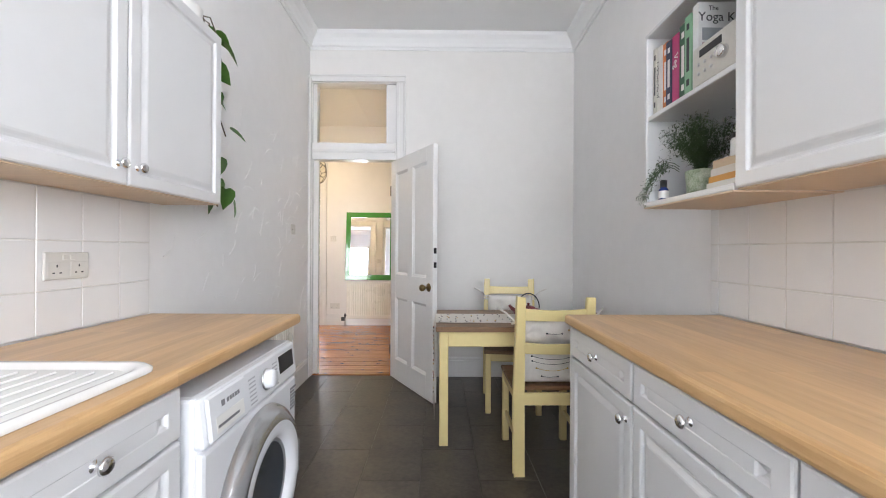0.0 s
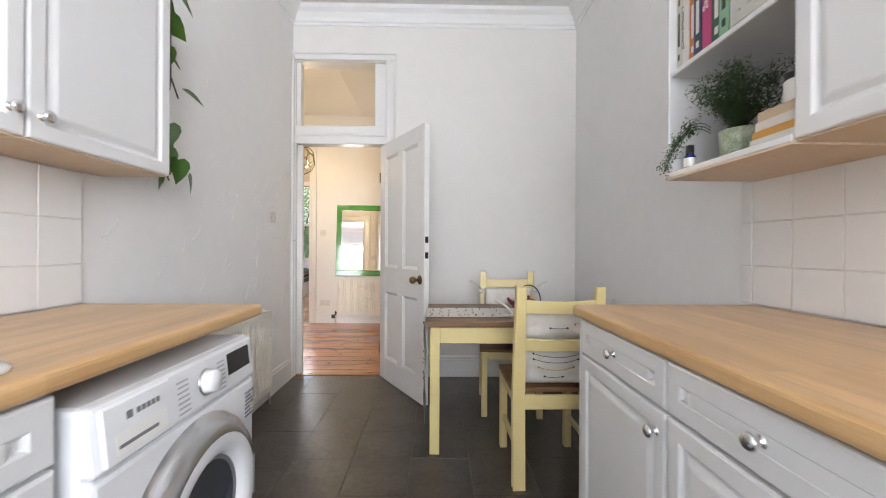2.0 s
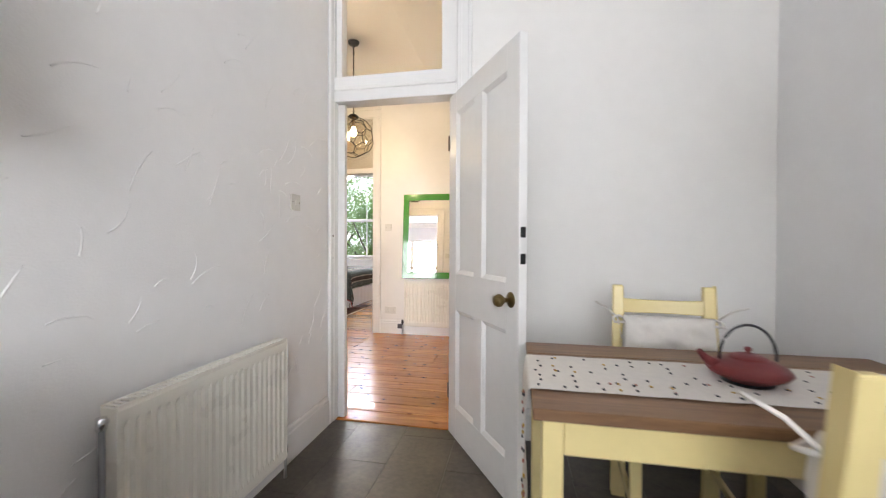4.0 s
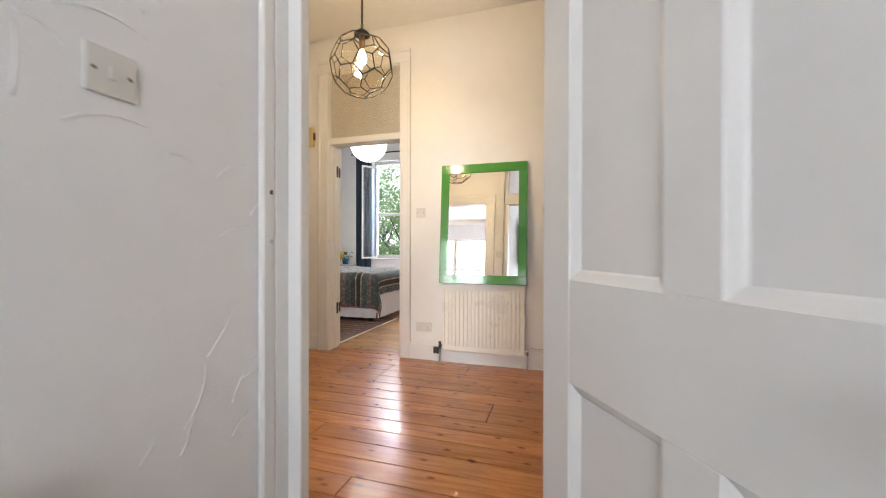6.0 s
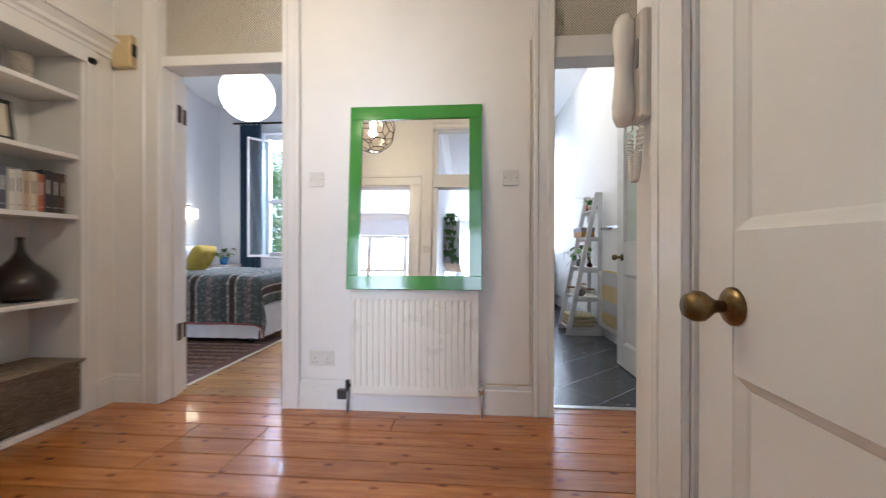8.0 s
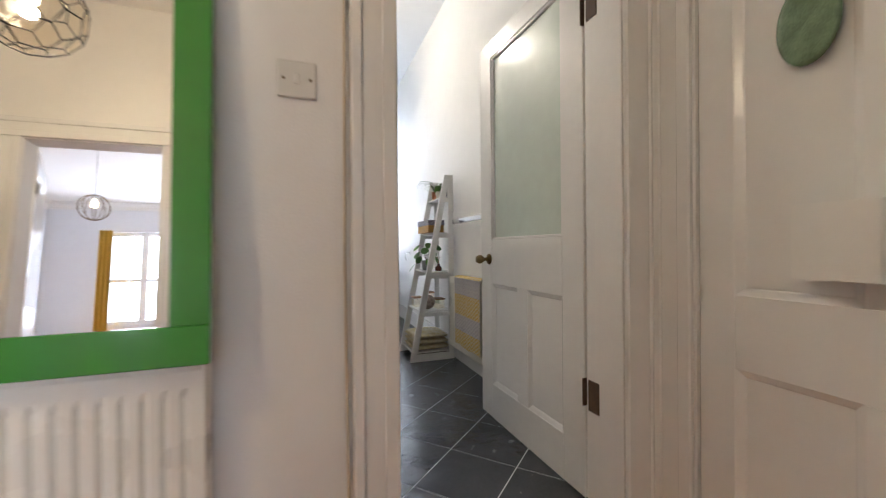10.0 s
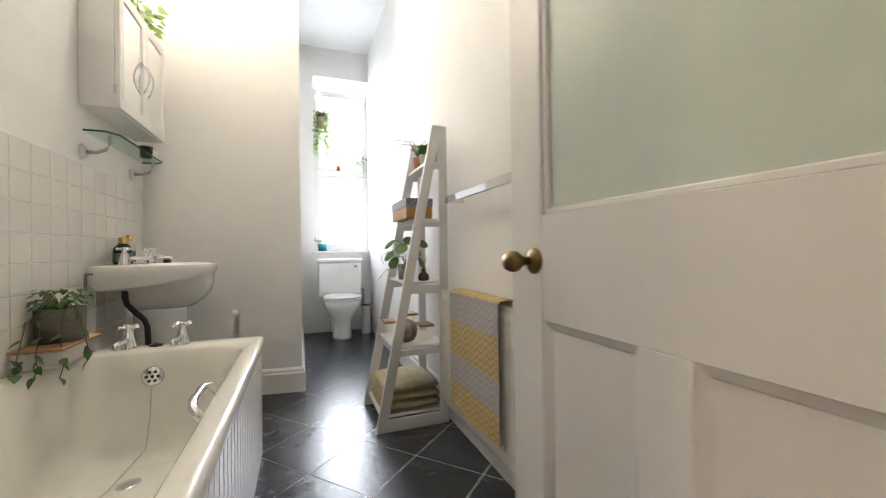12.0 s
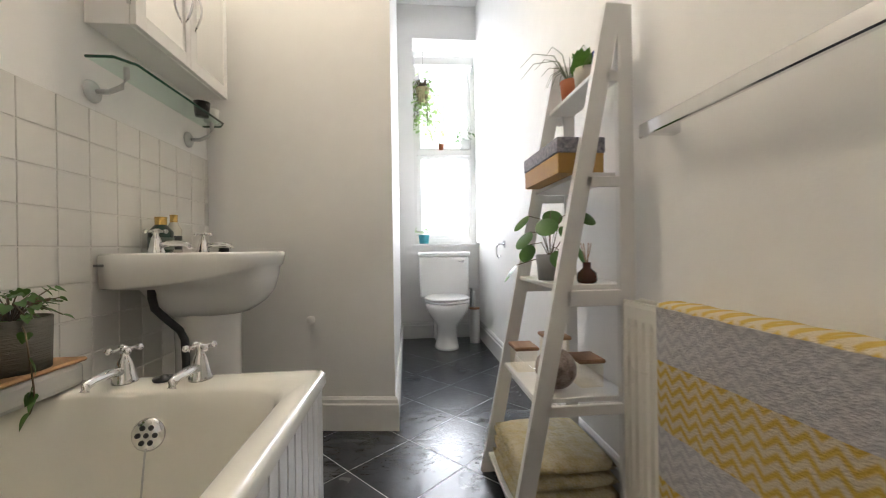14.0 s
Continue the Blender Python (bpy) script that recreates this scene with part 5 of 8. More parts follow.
def chair():
    """A cream ladder-back chair. Local: back posts at y=0, seat towards +y, centred on x."""
    c = thing("dining_chair", (0, 0, 0), "cream-painted ladder-back chair with a dark wooden seat", "chair", "chairs at the kitchen table")
    w = 0.405

    def rake(z):
        return 0.028 if z < 0.43 else 0.028 - 0.062 * (z - 0.43) / 0.505

    for x in (-w / 2, w / 2 - 0.046):
        side = [(-0.030, 0.0), (0.004, 0.0), (0.020, 0.43), (-0.040, 0.938), (-0.072, 0.938), (-0.016, 0.43)]
        post = moved(prism([(y + 0.024, z) for y, z in side], x, x + 0.046), Matrix(((0, 0, 1, 0), (1, 0, 0, 0), (0, 1, 0, 0), (0, 0, 0, 1))))
        bmesh.ops.bevel(post, geom=post.edges[:], offset=0.006, segments=2, affect="EDGES", profile=0.5)
        part("back_post", post, CREAM, c)
        bar_part(c, "front_leg", (x, 0.375, 0), (x + 0.04, 0.413, 0.43), CREAM, 0.004)
        bar_part(c, "side_rail", (x + 0.006, 0.044, 0.375), (x + 0.03, 0.376, 0.43), CREAM)
        bar_part(c, "stretcher", (x + 0.012, 0.036, 0.16), (x + 0.03, 0.376, 0.19), CREAM)
    bar_part(c, "front_rail", (-w / 2 + 0.04, 0.382, 0.375), (w / 2 - 0.04, 0.404, 0.43), CREAM)
    bar_part(c, "back_rail", (-w / 2 + 0.046, 0.010, 0.365), (w / 2 - 0.046, 0.032, 0.43), CREAM)
    for z0, z1 in ((0.815, 0.878), (0.640, 0.700)):
        bm = bmesh.new()
        rows = []
        for i in range(13):
            u = 2 * i / 12 - 1
            x, bow = u * (w / 2 - 0.044), 0.016 * (1 - u * u)
            top = z1 - 0.006 * (1 - u * u)
            rows.append([bm.verts.new((x, rake(z) - d + o - bow, z)) for z, o, d in ((z0, -0.009, 0.0), (top, -0.009, 0.0), (top, 0.011, 0.0), (z0, 0.011, 0.0))])
        for a, b in zip(rows, rows[1:]):
            for k in range(4):
                bm.faces.new((a[k], b[k], b[(k + 1) % 4], a[(k + 1) % 4]))
        bm.faces.new(rows[0][::-1]), bm.faces.new(rows[-1])
        bmesh.ops.recalc_face_normals(bm, faces=bm.faces[:])
        bmesh.ops.bevel(bm, geom=[e for e in bm.edges if len(e.link_faces) == 2 and e.calc_face_angle(0) > 1.0], offset=0.004, segments=2, affect="EDGES", profile=0.5)
        part("slat", bm, CREAM, c)
    for i in range(3):
        part("seat_board", boxes(((-w / 2 - 0.004, 0.046 + 0.126 * i, 0.431), (w / 2 + 0.004, 0.171 + 0.126 * i, 0.455)), bevel=0.004), DARK_WOOD_X, c)
    return c


ch_a = chair()
ch_a.matrix_world = turned(0.602, 1.99, 0, 0)
ch_b = copy_thing(ch_a, turned(0.578, 3.145, 0, 180 - 6))
tagged(ch_b, "cream-painted ladder-back chair pushed in at the wall side of the table")


def cushion(m, label):
    """A tied pad standing against the chair's back: it bulges between the slats and is drawn in at its tufts."""
    c = thing("chair_cushion", (0, 0, 0), label, "cushion", "tied chair cushions")
    c.matrix_world = m
    rng = random.Random(12)
    tufts = [(-0.52, 0.62), (0.52, 0.62), (-0.58, -0.05), (0.58, -0.05), (-0.5, -0.62), (0.5, -0.62), (0.0, 0.30)]
    creases = [(rng.uniform(-0.9, 0.9), rng.uniform(-0.9, 0.9), rng.uniform(0, 3.1), rng.uniform(0.0015, 0.004)) for i in range(26)]

    def face_y(u, v):
        """How far the pad's back stands out at u across and v up, both -1 to 1."""
        e = max(0.0, 1 - abs(u) ** 5) ** 0.5 * max(0.0, 1 - abs(v) ** 5) ** 0.5
        h = 0.062 * e
        z = 0.18 + 0.178 * v
        for zs in (0.212,):
            h -= 0.030 * math.exp(-((z - zs) / 0.030) ** 2) * e
        for tu, tv in tufts:
            h -= 0.020 * math.exp(-((u - tu) ** 2 + (v - tv) ** 2) / 0.035) * e
        for cu_, cv, a, d in creases:
            along = (u - cu_) * math.cos(a) + (v - cv) * math.sin(a)
            across = -(u - cu_) * math.sin(a) + (v - cv) * math.cos(a)
            h -= d * math.exp(-(across / 0.05) ** 2 - (along / 0.28) ** 2) * e
        return h

    bm = bmesh.new()
    n = 40
    lean = lambda v: -0.024 * v
    for s_ in (1, -1):
        g = [[bm.verts.new(((2 * i / n - 1) * 0.178 * (1 - 0.03 * (2 * j / n - 1) ** 2), lean(2 * j / n - 1) - s_ * max(0.0, face_y(2 * i / n - 1, 2 * j / n - 1)), 0.18 + (2 * j / n - 1) * 0.178)) for j in range(n + 1)] for i in range(n + 1)]
        for i in range(n):
            for j in range(n):
                q = (g[i][j], g[i + 1][j], g[i + 1][j + 1], g[i][j + 1])
                bm.faces.new(q if s_ > 0 else q[::-1]).smooth = True
    bmesh.ops.remove_doubles(bm, verts=bm.verts[:], dist=1e-5)
    part("pad", bm, LINEN, c, "quilted printed linen pad")

    def arrow(x0, x1, z, sag, col):
        pts = []
        for i in range(11):
            x = x0 + (x1 - x0) * i / 10
            zz = z - sag * (1 - (i / 5 - 1) ** 2)
            v = (zz - 0.18) / 0.178
            pts.append((x, lean(v) - face_y(x / 0.178, v) - 0.0012, zz))
        part("stitched_arrow", tube(pts, 0.0014, 5), col, c)
        for p in (pts[0], pts[-1]):
            part("arrow_dot", lathe([(0, -0.006), (0.006, 0), (0, 0.006)], 8, p), col, c)

    for x0, x1, z, sag, col in ((-0.035, 0.045, 0.285, 0.003, THREAD), (0.085, 0.125, 0.30, -0.006, OCHRE), (-0.105, 0.115, 0.158, 0.012, THREAD), (-0.105, 0.105, 0.135, 0.016, THREAD), (-0.08, 0.085, 0.095, 0.012, OCHRE), (-0.05, 0.035, 0.05, 0.004, THREAD)):
        arrow(x0, x1, z, sag, col)
    for s_ in (-1, 1):
        part("tie", tube([(s_ * 0.15, -0.03, 0.335), (s_ * 0.185, -0.075, 0.345), (s_ * 0.21, -0.06, 0.338), (s_ * 0.208, -0.02, 0.325), (s_ * 0.17, 0.0, 0.33)], 0.006, 6), LINEN, c, "white cotton tie")
        part("tie", tube([(s_ * 0.19, -0.074, 0.343), (s_ * 0.18, -0.078, 0.30), (s_ * 0.172, -0.07, 0.25), (s_ * 0.168, -0.072, 0.20)], 0.005, 6), LINEN, c, "white cotton tie")
        part("tie", tube([(s_ * 0.20, -0.07, 0.345), (s_ * 0.24, -0.05, 0.385), (s_ * 0.285, -0.01, 0.41)], 0.005, 6), LINEN, c, "white cotton tie")
    return c


cushion(turned(0.602, 2.068, 0.458, 0), "off-white quilted cushion with printed arrows tied to a chair")
cushion(turned(0.574, 3.067, 0.458, 174), "off-white quilted cushion with printed arrows tied to a chair")

# ---- hall ----
# built-in bookcase
bc = thing("bookcase", (-2.92, 4.755, 0), "white built-in bookcase with five shelves and a moulded cornice", "bookcase")
bar_part(bc, "back", (-0.335, 0.0, 0), (-0.32, 1.025, 2.03))
bar_part(bc, "side", (-0.32, 0.0, 0), (0.006, 0.02, 2.03))
bar_part(bc, "side", (-0.32, 1.005, 0), (0.006, 1.025, 2.03))
bar_part(bc, "top", (-0.32, 0.02, 2.012), (0.0, 1.005, 2.03))
bar_part(bc, "face_strip", (0.001, -0.055, 0), (0.016, 0.0, 2.03))
bar_part(bc, "face_strip", (0.001, 1.025, 0), (0.016, 1.085, 2.03))
bar_part(bc, "head_board", (0.001, -0.055, 1.985), (0.016, 1.085, 2.09))
part("cornice", moved(sweep([(0, 2.07), (0.02, 2.07), (0.025, 2.09), (0.04, 2.10), (0.045, 2.12), (0.07, 2.15), (0.085, 2.155), (0.085, 2.18), (0, 2.18)], [(0.001, -0.06), (0.001, 1.19)]), Matrix()), GLOSS, bc)
SHELF = [1.79, 1.455, 1.12, 0.655]
for z in SHELF:
    bar_part(bc, "shelf", (-0.32, 0.02, z - 0.026), (-0.012, 1.005, z), None, 0.004)
bar_part(bc, "base_shelf", (-0.32, 0.02, 0.0), (0.022, 1.005, 0.032), None, 0.004)


def book_row(x, y, z, items, depth=0.13):
    """Books standing side by side along +y, their spines towards the room."""
    for t, h, c in items:
        bk = book(turned(x, y + t, z, -90) @ pose(0, 0, 0, 0, 0, 180) @ pose(-t, 0, 0), t, h, depth, c, "book standing in a row on a white shelf")
        for a, b in ((0.12, 0.15), (0.45, 0.78)):
            part("print", boxes(((t * 0.4, -0.0006, a * h), (t * 0.6, 0, b * h))), WHITE_INK if sum(c) < 1 else DARK_INK, bk)
        y += t + 0.0015
    return y


book_row(-2.99, 4.80, SHELF[1] + 0.001, [(0.03, 0.19, (0.55, 0.50, 0.40)), (0.028, 0.18, (0.06, 0.07, 0.07)), (0.045, 0.19, (0.025, 0.03, 0.035)), (0.034, 0.18, (0.55, 0.16, 0.06)), (0.03, 0.175, (0.45, 0.42, 0.36)), (0.03, 0.18, (0.62, 0.58, 0.48)), (0.034, 0.18, (0.11, 0.05, 0.04)), (0.026, 0.17, (0.70, 0.68, 0.62)), (0.03, 0.172, (0.66, 0.64, 0.60))])
book_row(-2.98, 5.37, SHELF[2] + 0.001, [(0.03, 0.20, (0.05, 0.07, 0.18)), (0.022, 0.19, (0.62, 0.62, 0.62)), (0.04, 0.21, (0.10, 0.11, 0.15)), (0.03, 0.20, (0.68, 0.66, 0.60)), (0.03, 0.21, (0.60, 0.58, 0.54)), (0.028, 0.20, (0.50, 0.36, 0.24)), (0.034, 0.205, (0.66, 0.58, 0.42)), (0.03, 0.20, (0.45, 0.14, 0.07)), (0.036, 0.225, (0.04, 0.04, 0.05)), (0.036, 0.22, (0.06, 0.05, 0.05)), (0.03, 0.22, (0.10, 0.06, 0.05))])
book_row(-2.99, 4.785, SHELF[3] + 0.001, [(0.03, 0.26, (0.68, 0.60, 0.50)), (0.028, 0.30, (0.55, 0.40, 0.34)), (0.03, 0.25, (0.05, 0.06, 0.07)), (0.034, 0.25, (0.05, 0.045, 0.04))])
_zz = SHELF[3] + 0.001
for i, (c, t, w) in enumerate([((0.30, 0.24, 0.20), 0.018, 0.30), ((0.25, 0.40, 0.50), 0.026, 0.27), ((0.60, 0.62, 0.60), 0.022, 0.26), ((0.03, 0.03, 0.03), 0.03, 0.25), ((0.55, 0.36, 0.12), 0.022, 0.24), ((0.12, 0.09, 0.07), 0.022, 0.22)]):
    b = book(Matrix(), t, w, 0.16, c, "book lying in a pile on a white shelf")
    b.matrix_world = Matrix.Translation((-2.985 - 0.006 * (i % 2), 5.09 + 0.02 * i, _zz)) @ Matrix(((0, -1, 0, 0), (0, 0, 1, 0), (1, 0, 0, 0), (0, 0, 0, 1)))
    _zz += t + 0.001

gbk = thing("green_folder", (-3.12, 4.98, SHELF[0] + 0.001), "thin green folder lying on the top shelf", "folder")
part("cover", boxes(((0, 0, 0), (0.17, 0.22, 0.003)), ((0, 0, 0.011), (0.17, 0.22, 0.014)), bevel=0.001), mat("green_card", (0.02, 0.16, 0.11), 0.5), gbk)
part("pages", boxes(((0.004, 0.004, 0.003), (0.165, 0.216, 0.011))), PAPER, gbk)
CERAMIC = mat("ribbed_ceramic", (0.56, 0.50, 0.42), 0.55, scale=60, wear=0.4, bump=0.6, bump_scale=90)
for y, r, h in ((5.50, 0.035, 0.14), (5.63, 0.05, 0.175)):
    v = thing("ribbed_vase", (-3.12, y, SHELF[0] + 0.001), "small ribbed cream ceramic vase", "vase", "ribbed vases")
    part("vase_body", lathe([(0, 0), (r * 0.9, 0), (r, 0.02)] + [(r * (1.0 - 0.10 * k / 12) + (0.002 if k % 2 else 0), 0.02 + (h - 0.03) * k / 12) for k in range(13)] + [(r * 0.84, h), (r * 0.8, h - 0.01)], 24), CERAMIC, v)
pf = thing("picture_frame", (-3.07, 5.24, SHELF[1] + 0.001), "black picture frame leaning with a dark print in a cream mount", "picture frame")
pf.matrix_world = Matrix.Translation((-3.06, 5.25, SHELF[1] + 0.004)) @ Matrix.Rotation(radians(72), 4, "Z") @ Matrix.Rotation(radians(-14), 4, "X")
for lo, hi in (((0, 0), (0.26, 0.018)), ((0, 0.192), (0.26, 0.21)), ((0, 0.018), (0.018, 0.192)), ((0.242, 0.018), (0.26, 0.192))):
    part("moulding", boxes(((lo[0], -0.008, lo[1]), (hi[0], 0.012, hi[1])), bevel=0.002), BLACK, pf)
part("mount", boxes(((0.018, 0.002, 0.018), (0.242, 0.006, 0.192))), PAPER, pf)
part("print", boxes(((0.055, 0.0008, 0.05), (0.205, 0.002, 0.16))), mat("brown_print", (0.30, 0.20, 0.12), 0.6, color2=(0.05, 0.03, 0.02), scale=60), pf)
can = thing("candle_jar", (-3.07, 4.90, SHELF[2] + 0.001), "black glass candle jar on a shelf", "candle")
part("jar", lathe([(0, 0), (0.05, 0), (0.053, 0.01), (0.053, 0.09), (0.045, 0.10), (0.046, 0.115), (0.04, 0.115), (0, 0.105)], 26), BLACK, can)
solid("metal_ornament", tube([(-0.03, -0.02, 0.008), (0.0, 0.0, 0.018), (0.02, 0.02, 0.012), (0.03, 0.05, 0.018)], 0.008, 8), RUST, "small dark metal ornament on a shelf", "ornament", (-3.06, 5.17, SHELF[2] + 0.001))
vz = thing("teardrop_vase", (-3.10, 5.61, SHELF[3] + 0.001), "dark brown teardrop vase with a thin neck", "vase")
part("vase_body", lathe([(0, 0), (0.08, 0), (0.118, 0.02), (0.142, 0.06), (0.139, 0.10), (0.112, 0.145), (0.072, 0.185), (0.039, 0.222), (0.020, 0.26), (0.014, 0.305), (0.016, 0.335), (0.009, 0.335)], 36), mat("dark_glaze", (0.03, 0.02, 0.017), 0.3, scale=14, wear=0.4), vz)

# lidded basket, woven from canes
bk = thing("wicker_basket", (-3.207, 5.262, 0.033), "grey-brown lidded wicker basket", "basket")
BW, BL, BH = 0.285, 0.50, 0.262
for k in range(20):
    z = 0.008 + k * (BH - 0.016) / 19
    pts = []
    n = 26
    for side in range(4):
        for i in range(n):
            u = i / n
            x, y = ((u * BW, 0), (BW, u * BL), (BW - u * BW, BL), (0, BL - u * BL))[side]
            off = 0.0055 * (1 if (i + k) % 2 else -1)
            ox, oy = ((0, off), (-off, 0), (0, -off), (off, 0))[side]
            pts.append((x + ox, y + oy, z + 0.001 * math.sin(i)))
    pts.append(pts[0])
    part("cane", tube(pts, 0.0056, 5), WICKER, bk)
for i in range(9):
    for x in (0, BW):
        part("stake", tube([(x, 0.02 + i * (BL - 0.04) / 8, 0), (x, 0.02 + i * (BL - 0.04) / 8, BH)], 0.005, 5), WICKER, bk)
part("lining", boxes(((0.008, 0.008, 0.003), (BW - 0.008, BL - 0.008, BH))), WICKER, bk)
ld = part("lid", boxes(((-0.012, -0.012, BH), (BW + 0.014, BL + 0.012, BH + 0.012)), bevel=0.005), WICKER, bk)
for i in range(16):
    part("lid_cane", tube([(-0.010 + i * (BW + 0.02) / 15, -0.012, BH + 0.014), (-0.010 + i * (BW + 0.02) / 15, BL * 0.5, BH + 0.018), (-0.010 + i * (BW + 0.02) / 15, BL + 0.012, BH + 0.014)], 0.008, 6), WICKER, ld)
for y in (0.0,):
    for x in (BW * 0.42, BW * 0.58):
        part("hand_hole", boxes(((x - 0.016, -0.011, BH - 0.065), (x + 0.016, -0.004, BH - 0.035)), bevel=0.002), BLACK, bk)
bx = thing("storage_box", (-3.12, 4.79, 0.033), "kraft card box with a blue-grey lid and a white string", "box")
part("box_base", boxes(((0, 0, 0), (0.20, 0.33, 0.065)), bevel=0.002), mat("kraft_card", (0.42, 0.25, 0.10), 0.7, scale=20), bx)
part("box_lid", boxes(((-0.004, -0.004, 0.05), (0.204, 0.334, 0.13)), bevel=0.003), mat("blue_grey_card", (0.13, 0.14, 0.20), 0.6, color2=(0.09, 0.10, 0.15), scale=70), bx)
part("string", tube([(0.206, 0.05, 0.06), (0.206, 0.06, 0.131), (0.1, 0.11, 0.1325), (0.0, 0.16, 0.131)], 0.003, 5), PLASTIC, bx)

# mirror leaning on the radiator
mr = thing("wall_mirror", (-1.428, 5.842, 0.708), "mirror in a glossy green frame leaning against the wall", "mirror")
mr.matrix_world = pose(-1.428, 5.846, 0.709, 0, 0, 0) @ Matrix.Rotation(radians(-4.6), 4, "X")
MW, MH = 0.748, 1.038
for lo, hi in (((0, 0), (MW, 0.077)), ((0, MH - 0.077), (MW, MH)), ((0, 0.077), (0.07, MH - 0.077)), ((MW - 0.07, 0.077), (MW, MH - 0.077))):
    part("frame_member", boxes(((lo[0], -0.004, lo[1]), (hi[0], 0.022, hi[1])), bevel=0.0025), GREEN_LACQUER, mr)
part("mirror_plate", boxes(((0.069, 0.006, 0.076), (MW - 0.069, 0.010, MH - 0.076))), MIRROR, mr, "clear silvered glass")
radiator("radiator", turned(-1.412, 5.878, 0, 0), 0.714, 0.11, 0.70, "white fluted panel radiator below the mirror", valve=0)
solid("valve_box", boxes(((-0.03, -0.03, 0), (0.03, 0.0, 0.055)), bevel=0.004), BLACK, "small black box on the pipe beside the radiator", "valve box", (-1.47, 5.93, 0.075))
plate("light_switch", turned(-1.638, 5.955, 1.336, 0), 0.086, 0.086, "white light switch beside the bedroom door", "light switch", "switch")
plate("light_switch", turned(-0.517, 5.955, 1.333, 0), 0.086, 0.086, "white light switch beside the bathroom door", "light switch", "switch")
plate("socket", turned(-1.607, 5.955, 0.294, 0), 0.149, 0.087, "white double socket above the skirting board", "socket", "socket")
plate("light_switch", turned(-1.25, 3.69, 1.275, 180), 0.086, 0.086, "white light switch between two doors", "light switch", "switch")
chime = thing("door_chime", (-2.824, 5.955, 2.114), "cream plastic door chime box high on the wall", "door chime")
part("case", boxes(((-0.06, -0.05, -0.095), (0.06, 0, 0.095)), bevel=0.008, seg=2), mat("cream_plastic", (0.66, 0.52, 0.28), 0.4, scale=4), chime)
part("slot", boxes(((0.061, -0.04, -0.03), (0.066, -0.01, 0.04))), BLACK, chime)
wire = part("cable", tube([(-0.41, 5.948, 2.10), (-0.408, 5.947, 1.5), (-0.412, 5.947, 0.9), (-0.407, 5.947, 0.2), (-0.42, 5.935, 0.175), (-0.55, 5.934, 0.175), (-0.66, 5.934, 0.176)], 0.0035, 6), mat("cream_cable", (0.62, 0.52, 0.38), 0.5), tagged(new("telephone_cable"), "thin cream cable clipped beside the door frame", "cable"))

# entry telephone
ph = thing("entry_phone", (-0.302, 4.755, 1.24), "cream entry telephone with a coiled cord on the wall end", "telephone")
ph.matrix_world = turned(-0.302, 4.755, 1.25, -90)
phone_size = Matrix.Diagonal((1.1, 1.1, 1.2, 1))
PH = mat("ivory_plastic", (0.74, 0.70, 0.63), 0.25, scale=4, wear=0.05)
part("base", moved(boxes(((-0.042, -0.03, 0.0), (0.042, 0, 0.215)), bevel=0.01, seg=2), phone_size), PH, ph)
part("handset", lathe([(0, -0.012), (0.020, -0.006), (0.030, 0.014), (0.032, 0.045), (0.027, 0.085), (0.024, 0.125), (0.026, 0.17), (0.030, 0.205), (0.030, 0.238), (0.021, 0.262), (0, 0.268)], 24, (-0.012, -0.052, 0), squash=0.85), PH, ph, "cream handset")
part("rest_slot", boxes(((0.018, -0.036, 0.12), (0.030, -0.030, 0.19)), bevel=0.002), GREY, ph)
_c = []
for i in range(760):
    u = i / 759
    a = u * 2 * math.pi * 72
    base = Vector((-0.016 + 0.058 * u, -0.036, 0.0 - 0.150 * math.sin(math.pi * u) ** 0.5))
    _c.append(base + Vector((0.0068 * math.cos(a), 0.0068 * math.sin(a), 0)))
part("coiled_cord", tube(_c, 0.0024, 5), PH, ph, "coiled cord")

# glass pendant
PANE = pane_mat("lamp_glass", 0.10, (1.0, 0.97, 0.90))
pl = thing("pendant_lamp", (-1.61, 4.82, 3.08), "faceted clear glass pendant lamp with black leading on a chain", "pendant lamp")
part("ceiling_rose", lathe([(0, -0.03), (0.045, -0.028), (0.055, -0.01), (0.055, 0)], 24), BLACK_METAL, pl)
LZ = -0.92
part("flex", tube([(0, 0, -0.03), (0, 0, LZ + 0.215)], 0.003, 6), BLACK_METAL, pl)
for i in range(21):
    z = -0.05 - i * 0.031
    o = part("chain_link", moved(tube([(0.008 * math.cos(a), 0, 0.018 * math.sin(a)) for a in np.linspace(0, 2 * math.pi, 11)], 0.0022, 5), pose(0, 0, z, 0, 0, 90 * (i % 2))), BLACK_METAL, pl)
_ph = (1 + 5 ** 0.5) / 2
_iv = [Vector(p).normalized() for p in [(0, s, t * _ph) for s in (-1, 1) for t in (-1, 1)] + [(s, t * _ph, 0) for s in (-1, 1) for t in (-1, 1)] + [(t * _ph, 0, s) for s in (-1, 1) for t in (-1, 1)]]
_el = min((a - b).length for i, a in enumerate(_iv) for b in _iv[:i])
_adj = {i: [j for j in range(12) if j != i and (_iv[i] - _iv[j]).length < _el * 1.1] for i in range(12)}
_R = 0.197
_tilt = Matrix.Rotation(radians(20.9), 4, "X") @ Matrix.Rotation(radians(0), 4, "Z")


def _lv(i, j):
    p = (_iv[i] * 2 + _iv[j]) / 3
    return (_tilt @ (p.normalized() * _R)) + Vector((0, 0, LZ))


